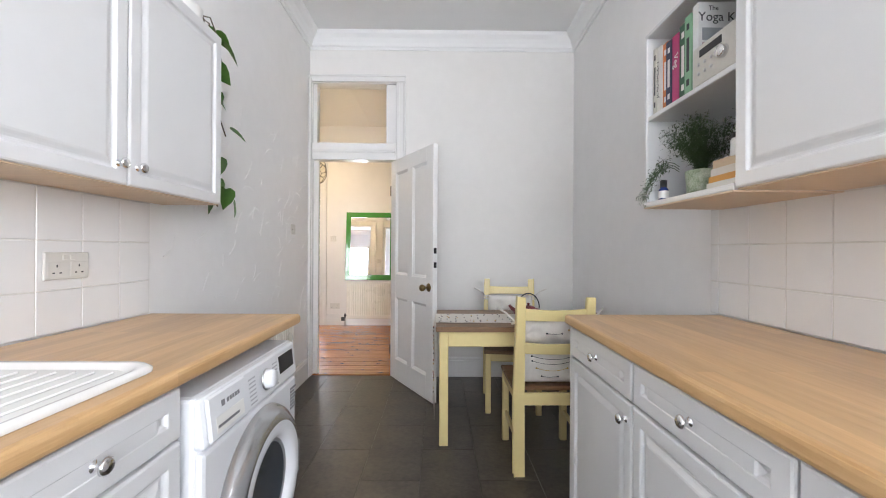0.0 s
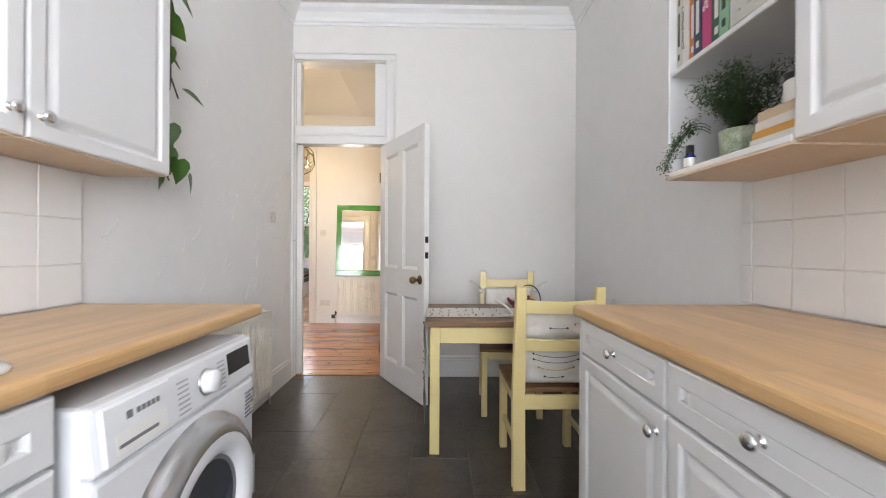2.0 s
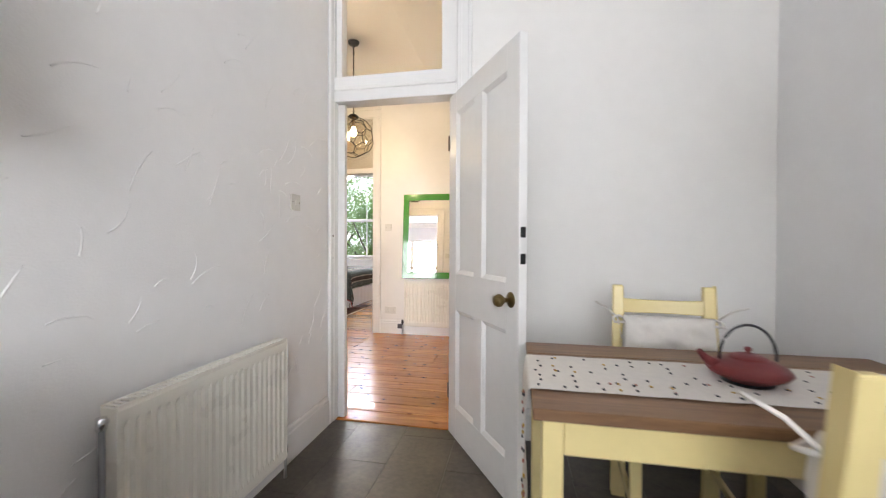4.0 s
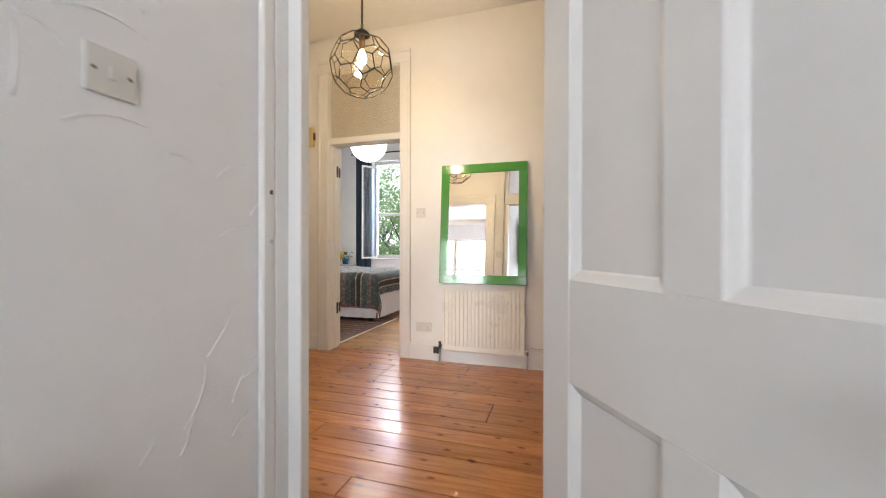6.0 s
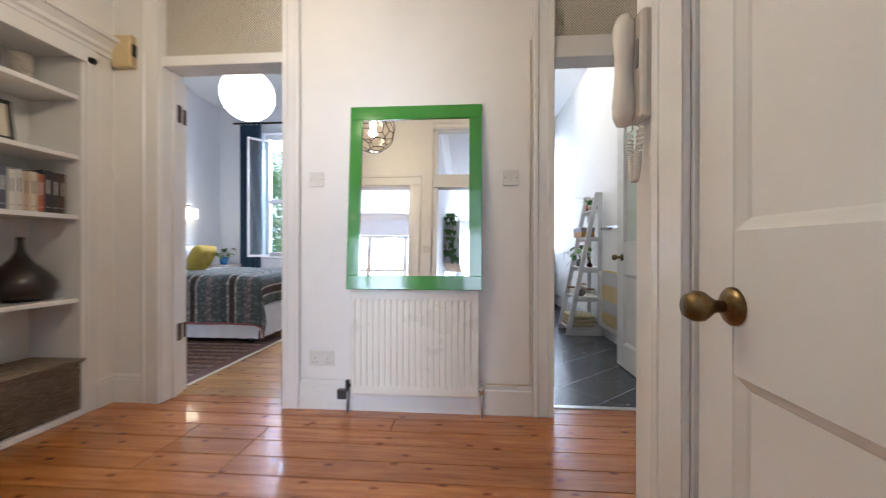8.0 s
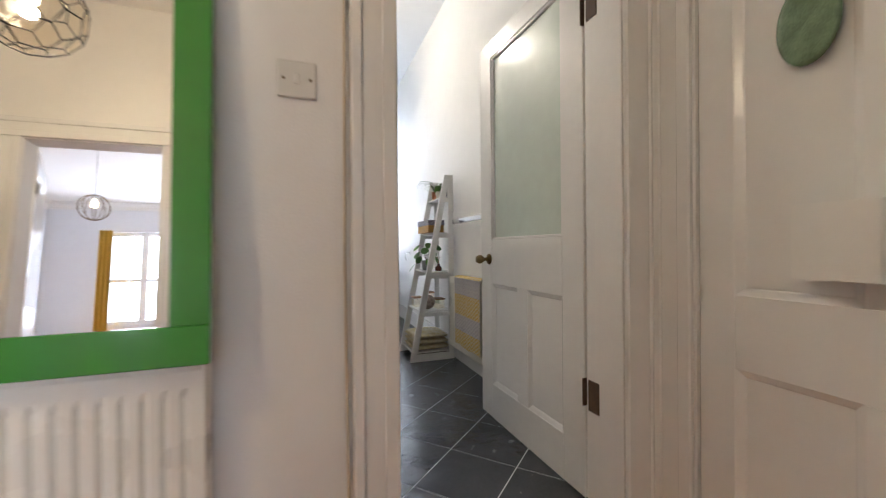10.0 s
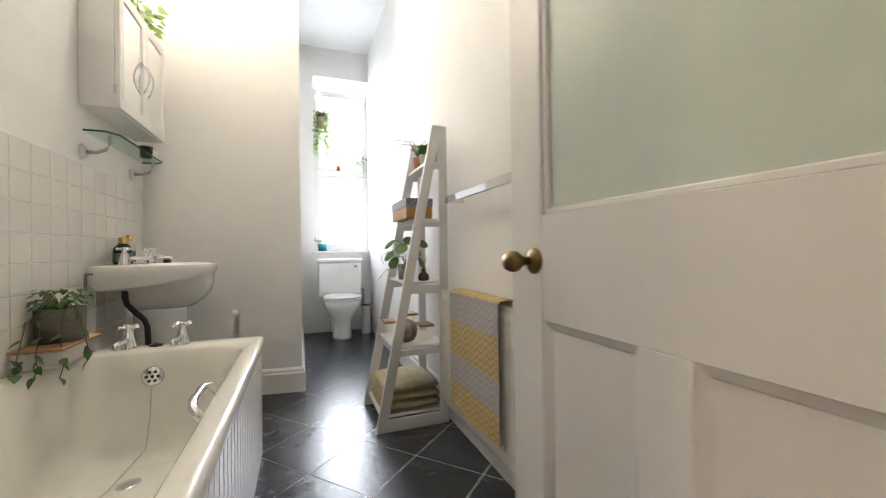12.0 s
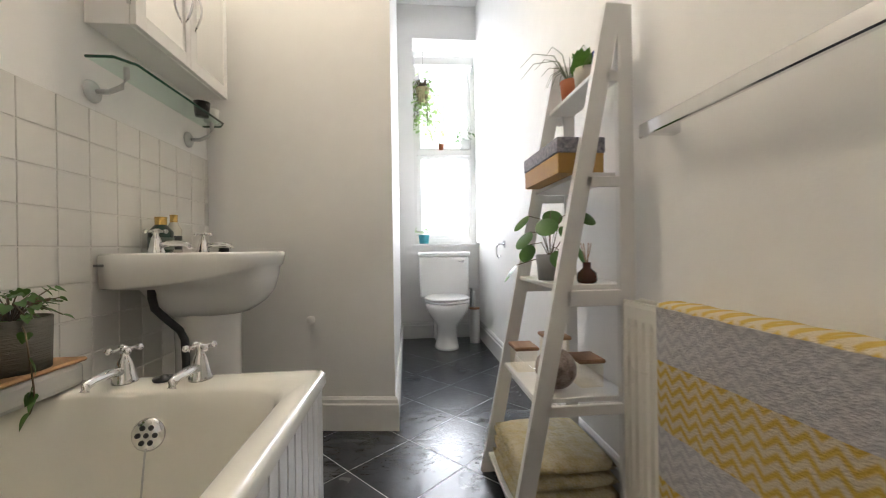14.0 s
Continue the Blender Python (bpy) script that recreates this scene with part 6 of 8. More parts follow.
_lead = bmesh.new()
for i in range(12):
    for j in _adj[i]:
        if i < j:
            tube([_lv(i, j), _lv(j, i)], 0.0036, 6, _lead)
        for k in _adj[i]:
            if j < k and k in _adj[j]:
                tube([_lv(i, j), _lv(i, k)], 0.0036, 6, _lead)
lead = part("leading", _lead, BLACK_METAL, pl, "black lead cames")


def _pane(corners):
    c = sum(corners, Vector()) / len(corners)
    n = (c - Vector((0, 0, LZ))).normalized()
    u = (corners[0] - c).normalized()
    w = n.cross(u)
    cs = sorted(corners, key=lambda p: math.atan2((p - c).dot(w), (p - c).dot(u)))
    bm = bmesh.new()
    bm.faces.new([bm.verts.new(p) for p in cs])
    g = part("pane", bm, PANE, pl, "clear glass facet")
    g.visible_shadow = False


for i in range(12):
    _pane([_lv(i, j) for j in _adj[i]])
for i in range(12):
    for j in _adj[i]:
        for k in _adj[i]:
            if i < j < k and k in _adj[j]:
                _pane([_lv(i, j), _lv(j, i), _lv(j, k), _lv(k, j), _lv(k, i), _lv(i, k)])
part("cap", lathe([(0.0, LZ + 0.222), (0.03, LZ + 0.218), (0.048, LZ + 0.202), (0.05, LZ + 0.19)], 20), BLACK_METAL, pl)
part("lamp_holder", lathe([(0.0, LZ + 0.2), (0.018, LZ + 0.195), (0.018, LZ + 0.10), (0, LZ + 0.09)], 16), mat("bronze_holder", (0.20, 0.12, 0.06), 0.4, metal=0.7), pl)
part("bulb", lathe([(0.012, LZ + 0.10), (0.018, LZ + 0.085), (0.029, LZ + 0.05), (0.028, LZ + 0.03), (0.016, LZ + 0.013), (0, LZ + 0.010)], 18), glow_mat("lit_bulb", (1.0, 0.84, 0.56), 30), pl, "glowing bulb")

# ---- bathroom ----
tub = thing("bathtub", (-0.935, 6.32, 0), "cream enamelled bathtub with a white panelled side", "bathtub")
TX, TY, TZ = 0.715, 1.715, 0.522
_bm = bmesh.new()


def _oval(x0, y0, x1, y1, z, r, n=6):
    out = []
    for cx, cy, a0 in ((x1 - r, y1 - r, 0), (x0 + r, y1 - r, 90), (x0 + r, y0 + r, 180), (x1 - r, y0 + r, 270)):
        for i in range(n + 1):
            a = radians(a0 + 90 * i / n)
            out.append(_bm.verts.new((cx + r * math.cos(a), cy + r * math.sin(a), z)))
    return out


_loops = [_oval(0, 0, TX, TY, TZ - 0.035, 0.02), _oval(0, 0, TX, TY, TZ - 0.012, 0.02), _oval(0.008, 0.008, TX - 0.008, TY - 0.008, TZ - 0.002, 0.02), _oval(0.02, 0.02, TX - 0.02, TY - 0.02, TZ, 0.03), _oval(0.05, 0.06, TX - 0.055, TY - 0.10, TZ - 0.002, 0.11), _oval(0.062, 0.075, TX - 0.067, TY - 0.115, TZ - 0.014, 0.12), _oval(0.078, 0.11, TX - 0.083, TY - 0.128, TZ - 0.10, 0.12), _oval(0.095, 0.17, TX - 0.10, TY - 0.145, TZ - 0.28, 0.12), _oval(0.12, 0.24, TX - 0.125, TY - 0.17, TZ - 0.365, 0.11), _oval(0.18, 0.34, TX - 0.185, TY - 0.24, TZ - 0.385, 0.09)]
for a, b in zip(_loops, _loops[1:]):
    for i in range(len(a)):
        j = (i + 1) % len(a)
        _bm.faces.new((a[i], a[j], b[j], b[i])).smooth = True
_bm.faces.new(_loops[-1])
bmesh.ops.recalc_face_normals(_bm, faces=_bm.faces[:])
part("shell", _bm, TUB_ENAMEL, tub)
pn = part("side_panel", boxes(((TX - 0.028, 0.0, 0.0), (TX - 0.022, TY - 0.012, TZ - 0.03))), GLOSS, tub, "white tongue-and-groove side panel")
for i in range(34):
    part("board", boxes(((TX - 0.023, 0.002 + i * 0.05, 0.0), (TX - 0.012, 0.0485 + i * 0.05, TZ - 0.031)), bevel=0.003), GLOSS, pn)
part("end_panel", boxes(((0.004, TY - 0.026, 0.0), (TX - 0.012, TY - 0.012, TZ - 0.032))), GLOSS, tub)
ov = part("overflow", moved(lathe([(0, 0.012), (0.032, 0.010), (0.038, 0.004), (0.038, 0)], 28, axis="Y"), pose(0.333, TY - 0.125, TZ - 0.10, 8, 0, 180)), CHROME, tub, "chrome overflow")
for k in range(7):
    a = 2 * math.pi * k / 6
    q = (0, 0) if k == 6 else (0.019 * math.cos(a), 0.019 * math.sin(a))
    part("overflow_hole", moved(lathe([(0, 0.0135), (0.006, 0.0125), (0.006, 0.008)], 10, axis="Y"), pose(0.333, TY - 0.125, TZ - 0.10, 8, 0, 180) @ pose(q[0], 0, q[1])), BLACK, ov)
part("plug_chain", tube([(0.333, TY - 0.14, TZ - 0.13), (0.331, TY - 0.155, TZ - 0.24), (0.33, TY - 0.20, TZ - 0.345), (0.293, TY - 0.40, TZ - 0.374), (0.273, TY - 0.46, TZ - 0.378)], 0.0022, 5), STEEL, tub)
part("plug_hole", lathe([(0, 0.004), (0.025, 0.005), (0.034, 0.002), (0.034, 0)], 22, (0.333, TY - 0.36, TZ - 0.385)), CHROME, tub)
part("grab_handle", tube([(TX - 0.082, TY - 0.53, TZ - 0.075), (TX - 0.115, TY - 0.54, TZ - 0.036), (TX - 0.125, TY - 0.58, TZ - 0.03), (TX - 0.125, TY - 0.68, TZ - 0.03), (TX - 0.115, TY - 0.73, TZ - 0.036), (TX - 0.082, TY - 0.74, TZ - 0.075)], 0.012, 12), CHROME, tub, "chrome grab handle")


def cross_tap(name, m, label, s=1.0):
    """A pillar tap: base, body, spout, and a cross head of four arms with balls."""
    t = thing(name, (0, 0, 0), label, "tap", "cross-head taps")
    t.matrix_world = m @ Matrix.Scale(s, 4)
    body = part("tap_body", lathe([(0.028, 0), (0.028, 0.006), (0.024, 0.016), (0.018, 0.045), (0.014, 0.06), (0.010, 0.065), (0.009, 0.078), (0.012, 0.084), (0.008, 0.09), (0, 0.094)], 18), CHROME, t)
    part("spout", tube([(0, 0, 0.028), (0, -0.05, 0.038), (0, -0.098, 0.036), (0, -0.115, 0.031), (0, -0.121, 0.018)], 0.0115, 12, taper=0.85), CHROME, t)
    for k in range(4):
        a = math.pi / 4 + k * math.pi / 2
        d = Vector((math.cos(a), math.sin(a), 0))
        part("arm", joined(tube([Vector((0, 0, 0.083)), Vector((0, 0, 0.083)) + d * 0.026], 0.005, 8), lathe([(0, -0.009), (0.0065, -0.0065), (0.009, 0), (0.0065, 0.0065), (0, 0.009)], 10, tuple(Vector((0, 0, 0.083)) + d * 0.031))), CHROME, body)
    return t


cross_tap("bath_tap", turned(-0.705, 7.985, TZ, 0), "chrome cross-head tap on the bath rim")
cross_tap("bath_tap", turned(-0.525, 7.985, TZ, 0), "chrome cross-head tap on the bath rim")
solid("bath_plug", lathe([(0, 0.012), (0.008, 0.012), (0.01, 0.008), (0.026, 0.006), (0.024, 0)], 18), BLACK, "black rubber bath plug on the rim", "plug", (-0.615, 7.99, TZ))

# washbasin on its pedestal
wb = thing("washbasin", (-0.934, 8.456, 0), "white ceramic washbasin on a pedestal", "washbasin")
_bm = bmesh.new()
_th = [2 * math.pi * i / 40 for i in range(40)]


def _basin(z, sx, sy, cx, sq=3.2, lift=0.0):
    vs = []
    for a in _th:
        c, s = math.cos(a), math.sin(a)
        p = 4 * sq if c < 0 else 2.6
        r = (abs(c) ** p + abs(s) ** p) ** (-1 / p)
        vs.append(_bm.verts.new((cx + sx * r * c, sy * r * s, z + lift * max(0.0, (cx + sx * r * c) / 0.45) ** 2)))
    return vs


_ls = [_basin(0.625, 0.12, 0.11, 0.225, 2.2), _basin(0.655, 0.15, 0.145, 0.24, 2.2), _basin(0.695, 0.172, 0.175, 0.25, 2.3), _basin(0.725, 0.185, 0.195, 0.25, 2.4, 0.025), _basin(0.734, 0.212, 0.264, 0.220, 3.2, 0.055), _basin(0.740, 0.220, 0.274, 0.223, 3.2, 0.06), _basin(0.80, 0.225, 0.276, 0.225, 3.2, 0.022), _basin(0.838, 0.226, 0.276, 0.226), _basin(0.845, 0.221, 0.270, 0.226), _basin(0.840, 0.155, 0.225, 0.265, 2.3), _basin(0.80, 0.145, 0.21, 0.265, 2.2), _basin(0.74, 0.11, 0.15, 0.265, 2.1), _basin(0.72, 0.03, 0.04, 0.265, 2.0)]
for a, b in zip(_ls, _ls[1:]):
    for i in range(40):
        j = (i + 1) % 40
        _bm.faces.new((a[i], a[j], b[j], b[i])).smooth = True
_bm.faces.new(_ls[-1]), _bm.faces.new(_ls[0][::-1])
bmesh.ops.recalc_face_normals(_bm, faces=_bm.faces[:])
part("basin", _bm, ENAMEL, wb)
part("pedestal", lathe([(0.135, 0), (0.135, 0.01), (0.118, 0.05), (0.108, 0.2), (0.106, 0.5), (0.112, 0.62), (0.114, 0.640)], 28, (0.20, 0, 0)), ENAMEL, wb)
part("waste_pipe", tube([(0.12, -0.19, 0.75), (0.12, -0.19, 0.70), (0.125, -0.185, 0.665), (0.145, -0.165, 0.63), (0.175, -0.14, 0.585), (0.185, -0.13, 0.55), (0.187, -0.128, 0.48), (0.187, -0.128, 0.20), (0.187, -0.128, 0.0)], 0.0125, 10), BLACK, wb, "black waste pipe")
part("maker_mark", boxes(((0.012, -0.2765, 0.805), (0.04, -0.2745, 0.813))), GREY, wb)
cross_tap("basin_tap", turned(-0.835, 8.325, 0.843, 90), "chrome cross-head tap on the washbasin", 0.9)
cross_tap("basin_tap", turned(-0.815, 8.585, 0.843, 90), "chrome cross-head tap on the washbasin", 0.9)
solid("basin_plug", lathe([(0, 0.02), (0.018, 0.018), (0.02, 0.004), (0.016, 0)], 16), BLACK, "black basin plug on the rim", "plug", (-0.745, 8.605, 0.843))
GOLD = mat("gold_cap", (0.60, 0.40, 0.12), 0.25, metal=1, scale=8)
for x, y, r, h, c in ((-0.87, 8.41, 0.037, 0.10, (0.012, 0.035, 0.024)), (-0.875, 8.495, 0.025, 0.115, (0.55, 0.52, 0.45))):
    b = thing("soap_bottle", (x, y, 0.8445), "toiletry bottle with a gold cap behind the taps", "bottle", "toiletry bottles")
    part("bottle_body", lathe([(0, 0), (r, 0), (r * 1.05, 0.006), (r * 1.05, h * 0.75), (r * 0.5, h)], 20), mat("bottle_tint", c, 0.12, scale=8, coat=0.3), b)
    part("cap", lathe([(r * 0.5, h), (r * 0.52, h + 0.028), (0, h + 0.03)], 16), GOLD, b)
    part("paper_label", lathe([(r * 1.06, 0.012), (r * 1.06, h * 0.55)], 20), BLACK if c[0] > 0.1 else cover_mat((0.10, 0.12, 0.10)), b)

# mirror cabinet and glass shelf
cb = thing("bathroom_cabinet", (-0.938, 8.18, 1.53), "white wall cabinet with two mirrored doors and bow handles", "cabinet")
CL, CD, CH = 0.59, 0.125, 0.545
part("body", boxes(((0, 0, 0), (CD, CL, CH)), bevel=0.002), GLOSS, cb)
for k, (y0, y1) in enumerate(((0.002, CL / 2 - 0.001), (CL / 2 + 0.001, CL - 0.002))):
    d = part("door", boxes(((CD + 0.001, y0, 0.002), (CD + 0.019, y0 + 0.045, CH - 0.002)), ((CD + 0.001, y1 - 0.03, 0.002), (CD + 0.019, y1, CH - 0.002)), ((CD + 0.001, y0 + 0.045, 0.002), (CD + 0.019, y1 - 0.03, 0.05)), ((CD + 0.001, y0 + 0.045, CH - 0.05), (CD + 0.019, y1 - 0.03, CH - 0.002)), bevel=0.001), GLOSS, cb)
    part("door_mirror", boxes(((CD + 0.008, y0 + 0.044, 0.049), (CD + 0.013, y1 - 0.029, CH - 0.049))), MIRROR, d, "mirror panel")
    hy = CL / 2 - 0.03 if k == 0 else CL / 2 + 0.03
    part("handle", tube([(CD + 0.019 + 0.026 * math.sin(math.pi * i / 10), hy, 0.16 + 0.016 * i) for i in range(11)], 0.0045, 8), CHROME, d, "chrome bow handle")
for z in (0.06, 0.48):
    part("hinge_cover", boxes(((CD - 0.004, -0.003, z), (CD + 0.006, 0.001, z + 0.04))), STEEL, cb)
gs = thing("glass_shelf", (-0.938, 8.145, 1.41), "glass shelf on two chrome brackets below the cabinet", "shelf")
part("glass_plate", prism([(0.03, 0), (0.105, 0.0), (0.138, 0.05), (0.138, 0.59), (0.105, 0.64), (0.03, 0.64)], 0, 0.008), GREEN_GLASS, gs, "clear glass with green edges")
part("glass_edge", tube([(0.03, 0, 0.004), (0.105, 0.0, 0.004), (0.138, 0.05, 0.004), (0.138, 0.59, 0.004), (0.105, 0.64, 0.004), (0.03, 0.64, 0.004)], 0.0042, 6), mat("glass_edge_green", (0.02, 0.10, 0.06), 0.1, scale=4), gs)
for y in (0.06, 0.57):
    br = part("bracket", tube([(0.01, y, -0.075), (0.05, y, -0.075), (0.085, y, -0.06), (0.10, y, -0.03), (0.10, y, -0.001)], 0.008, 10), STEEL, gs, "chrome bracket")
    part("bracket_plate", moved(lathe([(0, 0.016), (0.022, 0.013), (0.032, 0.006), (0.034, 0)], 24, axis="X"), pose(0.001, y, -0.075)), STEEL, br)
cup_d = thing("tumbler", (-0.853, 8.665, 1.4195), "small dark glass tumbler on the glass shelf", "tumbler")
part("cup", lathe([(0, 0), (0.026, 0), (0.032, 0.06), (0.029, 0.06), (0.024, 0.008)], 18), mat("dark_glass", (0.03, 0.025, 0.022), 0.12, scale=8), cup_d)
cup_w = thing("tumbler", (-0.853, 8.74, 1.4195), "small white tumbler on the glass shelf", "tumbler")
part("cup", lathe([(0, 0), (0.028, 0), (0.032, 0.055), (0.029, 0.055), (0.026, 0.008)], 18), PLASTIC, cup_w)


def leafy(name, place, label, rng, n, spread, droop, size, material, pot_spec=None, category="plant", trail=0):
    """A small pot plant: stems from the pot, small heart leaves each set on its own stalk."""
    p = thing(name, place, label, category)
    top = 0.0
    if pot_spec:
        r0, r1, h, pm = pot_spec
        pot(p, r0, r1, h, pm)
        top = h - 0.012
    for k in range(n):
        a = rng.uniform(0, 2 * math.pi)
        reach = spread * rng.uniform(0.3, 1.0)
        end = Vector((math.cos(a) * reach, math.sin(a) * reach, top + spread * rng.uniform(0.2, 1.0) - droop * rng.random()))
        mid = Vector((end.x * 0.45, end.y * 0.45, top + spread * 0.5))
        if k % 2 == 0:
            part("stem", tube([(0, 0, top - 0.005), mid, end], 0.0014, 4), STEM, p)
        put_leaf(p, size * rng.choice((0.7, 0.85, 1.0)), end, math.degrees(a) - 90 + rng.uniform(-40, 40), rng.uniform(-50, 5), rng.uniform(-25, 25), material)
    return p


_r2 = random.Random(21)
ivy_board = thing("bath_caddy", (-0.93, 7.735, TZ + 0.001), "clear tray with a wooden lid on the bath corner", "tray")
part("tray", boxes(((0, 0, 0), (0.135, 0.25, 0.058)), bevel=0.012, seg=2), mat("frosted_acrylic", (0.62, 0.62, 0.60), 0.2, scale=5), ivy_board)
part("board", boxes(((-0.002, -0.004, 0.058), (0.139, 0.254, 0.068)), bevel=0.004), grain_mat("oak_board", (0.42, 0.24, 0.11), (0.30, 0.15, 0.06), 0.5, "Y"), ivy_board, "thin wooden lid")
ivy = leafy("ivy_plant", (-0.862, 7.875, TZ + 0.070), "trailing ivy in a grey ribbed pot", _r2, 85, 0.085, 0.025, 0.026, LEAF, (0.066, 0.069, 0.115, mat("grey_ribbed_pot", (0.13, 0.12, 0.10), 0.7, scale=5, stretch=(1, 1, 30), bump=0.5, bump_scale=12)))
for x0, y0, x1, y1, z1 in ((0.04, -0.06, 0.06, -0.13, -0.10), (0.05, -0.03, 0.10, -0.06, -0.07), (-0.02, -0.07, -0.01, -0.21, -0.06), (0.0, -0.06, 0.02, -0.18, -0.08)):
    pts = [Vector((x0, y0, 0.11)), Vector((x0 * 0.5 + x1 * 0.5, y0 * 0.4 + y1 * 0.6, 0.09)), Vector((x1, y1, -0.02)), Vector((x1 + 0.01, y1 - 0.01, z1 * 0.6)), Vector((x1, y1 - 0.01, z1))]
    part("trailing_stem", tube(pts, 0.0016, 5), STEM, ivy)
    for i, q in enumerate(pts[1:] + [(pts[2] + pts[3]) / 2, (pts[1] + pts[2]) / 2]):
        put_leaf(ivy, 0.034 if i % 2 else 0.026, q, _r2.uniform(-180, 180), _r2.uniform(-80, -20), _r2.uniform(-30, 30))
leafy("cabinet_plant", (-0.865, 8.60, 2.077), "pale green leafy plant in a pot on the wall cabinet", _r2, 40, 0.11, 0.06, 0.05, LEAF_PALE, (0.04, 0.05, 0.07, PLASTIC))
leafy("cabinet_plant", (-0.875, 8.34, 2.077), "small dark succulent on the wall cabinet", _r2, 18, 0.09, 0.0, 0.055, LEAF, (0.04, 0.05, 0.06, PLASTIC))

# radiator, towel, rail
radiator("radiator", turned(0.612, 8.0, 0, -90), 0.92, 0.115, 0.69, "white fluted panel radiator with a towel over it", valve=1)
tw = thing("towel", (0.60, 7.34, 0), "grey and yellow patterned towel hung over the radiator", "towel")


def zigzag(name, a, b):
    """Woven chevrons in two colours."""
    m = mat(name, a, 0.95, bump=0.7, bump_scale=240, scale=60)
    nt = m.node_tree
    N, L = nt.nodes.new, nt.links.new
    tc = N("ShaderNodeTexCoord")
    sp = N("ShaderNodeSeparateXYZ")
    L(tc.outputs["Object"], sp.inputs[0])
    pp = N("ShaderNodeMath")
    pp.operation, pp.inputs[1].default_value = "PINGPONG", 0.022
    L(sp.outputs[1], pp.inputs[0])
    ad = N("ShaderNodeMath")
    ad.operation = "ADD"
    L(pp.outputs[0], ad.inputs[0]), L(sp.outputs[2], ad.inputs[1])
    fr = N("ShaderNodeMath")
    fr.operation, fr.inputs[1].default_value = "PINGPONG", 0.014
    L(ad.outputs[0], fr.inputs[0])
    rr = N("ShaderNodeMapRange")
    rr.inputs[1].default_value, rr.inputs[2].default_value = 0.004, 0.009
    L(fr.outputs[0], rr.inputs[0])
    mx = N("ShaderNodeMix")
    mx.data_type = "RGBA"
    mx.inputs[6].default_value, mx.inputs[7].default_value = (*a, 1), (*b, 1)
    L(rr.outputs[0], mx.inputs[0]), L(mx.outputs[2], nt.nodes["Principled BSDF"].inputs["Base Color"])
    return m


TY1, TG1 = zigzag("yellow_chevron", (0.54, 0.36, 0.06), (0.60, 0.52, 0.36)), zigzag("grey_chevron", (0.42, 0.40, 0.42), (0.53, 0.51, 0.51))
for k, (z0, z1, m) in enumerate(((0.185, 0.30, TY1), (0.30, 0.42, TG1), (0.42, 0.575, TY1), (0.575, 0.70, TG1))):
    _bm = bmesh.new()
    ny, nz = 24, 6
    front_, back_ = [], []
    for j in range(nz + 1):
        z = z0 + (z1 - z0) * j / nz
        front_.append([_bm.verts.new((-0.006 + 0.0035 * math.sin(i * 1.1) * (1 - (z - 0.15)) - 0.004, 0.475 * i / ny, z + 0.006 * math.sin(i * 0.4) * (1 if z0 < 0.2 and j == 0 else 0))) for i in range(ny + 1)])
    for a, b in zip(front_, front_[1:]):
        for i in range(ny):
            _bm.faces.new((a[i], b[i], b[i + 1], a[i + 1])).smooth = True
    part("stripe", _bm, m, tw)
_bm = bmesh.new()
_g = [[_bm.verts.new((x, 0.475 * i / 24, z + 0.0012 * math.sin(i * 1.3))) for i in range(25)] for x, z in ((-0.010, 0.70), (-0.004, 0.708), (0.02, 0.712), (0.055, 0.712), (0.075, 0.705), (0.082, 0.66), (0.082, 0.50))]
for a, b in zip(_g, _g[1:]):
    for i in range(24):
        _bm.faces.new((a[i], b[i], b[i + 1], a[i + 1])).smooth = True
part("top_fold", _bm, TY1, tw)
tr_ = thing("towel_rail", (0.69, 7.195, 1.14), "flat chrome towel rail fixed to the wall", "towel rail")
part("bar", boxes(((-0.085, 0, -0.018), (-0.07, 0.70, 0.018)), bevel=0.003), CHROME, tr_)
for y in (0.015, 0.655):
    part("post", boxes(((-0.07, y, -0.014), (0.0, y + 0.03, 0.014)), bevel=0.003), CHROME, tr_)

# ladder shelf
LS = mat("white_wood_paint", (0.76, 0.75, 0.73), 0.4, scale=3, wear=0.05)
ls = thing("ladder_shelf", (0.272, 7.997, 0), "white wooden ladder shelf with five tiers against the wall", "ladder shelf")
LW, XT, ZT = 0.405, 0.306, 1.54
for y in (0.0, LW - 0.022):
    part("front_leg", moved(prism([(0, 0), (0.05, 0), (XT + 0.05, ZT), (XT, ZT)], y, y + 0.022), Matrix(((1, 0, 0, 0), (0, 0, 1, 0), (0, 1, 0, 0), (0, 0, 0, 1)))), LS, ls)
    part("rear_leg", boxes(((XT + 0.032, y + 0.0005, 0.0), (XT + 0.078, y + 0.0215, ZT)), bevel=0.002), LS, ls)
for z, d in ((0.075, 0.10), (0.41, 0.0), (0.735, 0.06), (1.06, 0.0), (1.36, 0.0)):
    x0 = XT * z / ZT
    lo = part("shelf_board", boxes(((x0 + 0.012, 0.022, z - 0.014), (XT + 0.072, LW - 0.022, z)), bevel=0.002), LS, ls)
    for y in (0.0, LW - 0.012):
        if d:
            part("side_rail", boxes(((x0 + 0.03, y, z - d), (XT + 0.036, y + 0.012, z - 0.0145)), bevel=0.002), LS, ls)
        else:
            part("side_rail", boxes(((x0 + 0.03, y, z - 0.045), (XT + 0.036, y + 0.012, z - 0.0145)), bevel=0.002), LS, ls)
SX = 0.264


def on_shelf(z, x, y):
    return (SX + x, 7.997 + y, z + 0.0005)


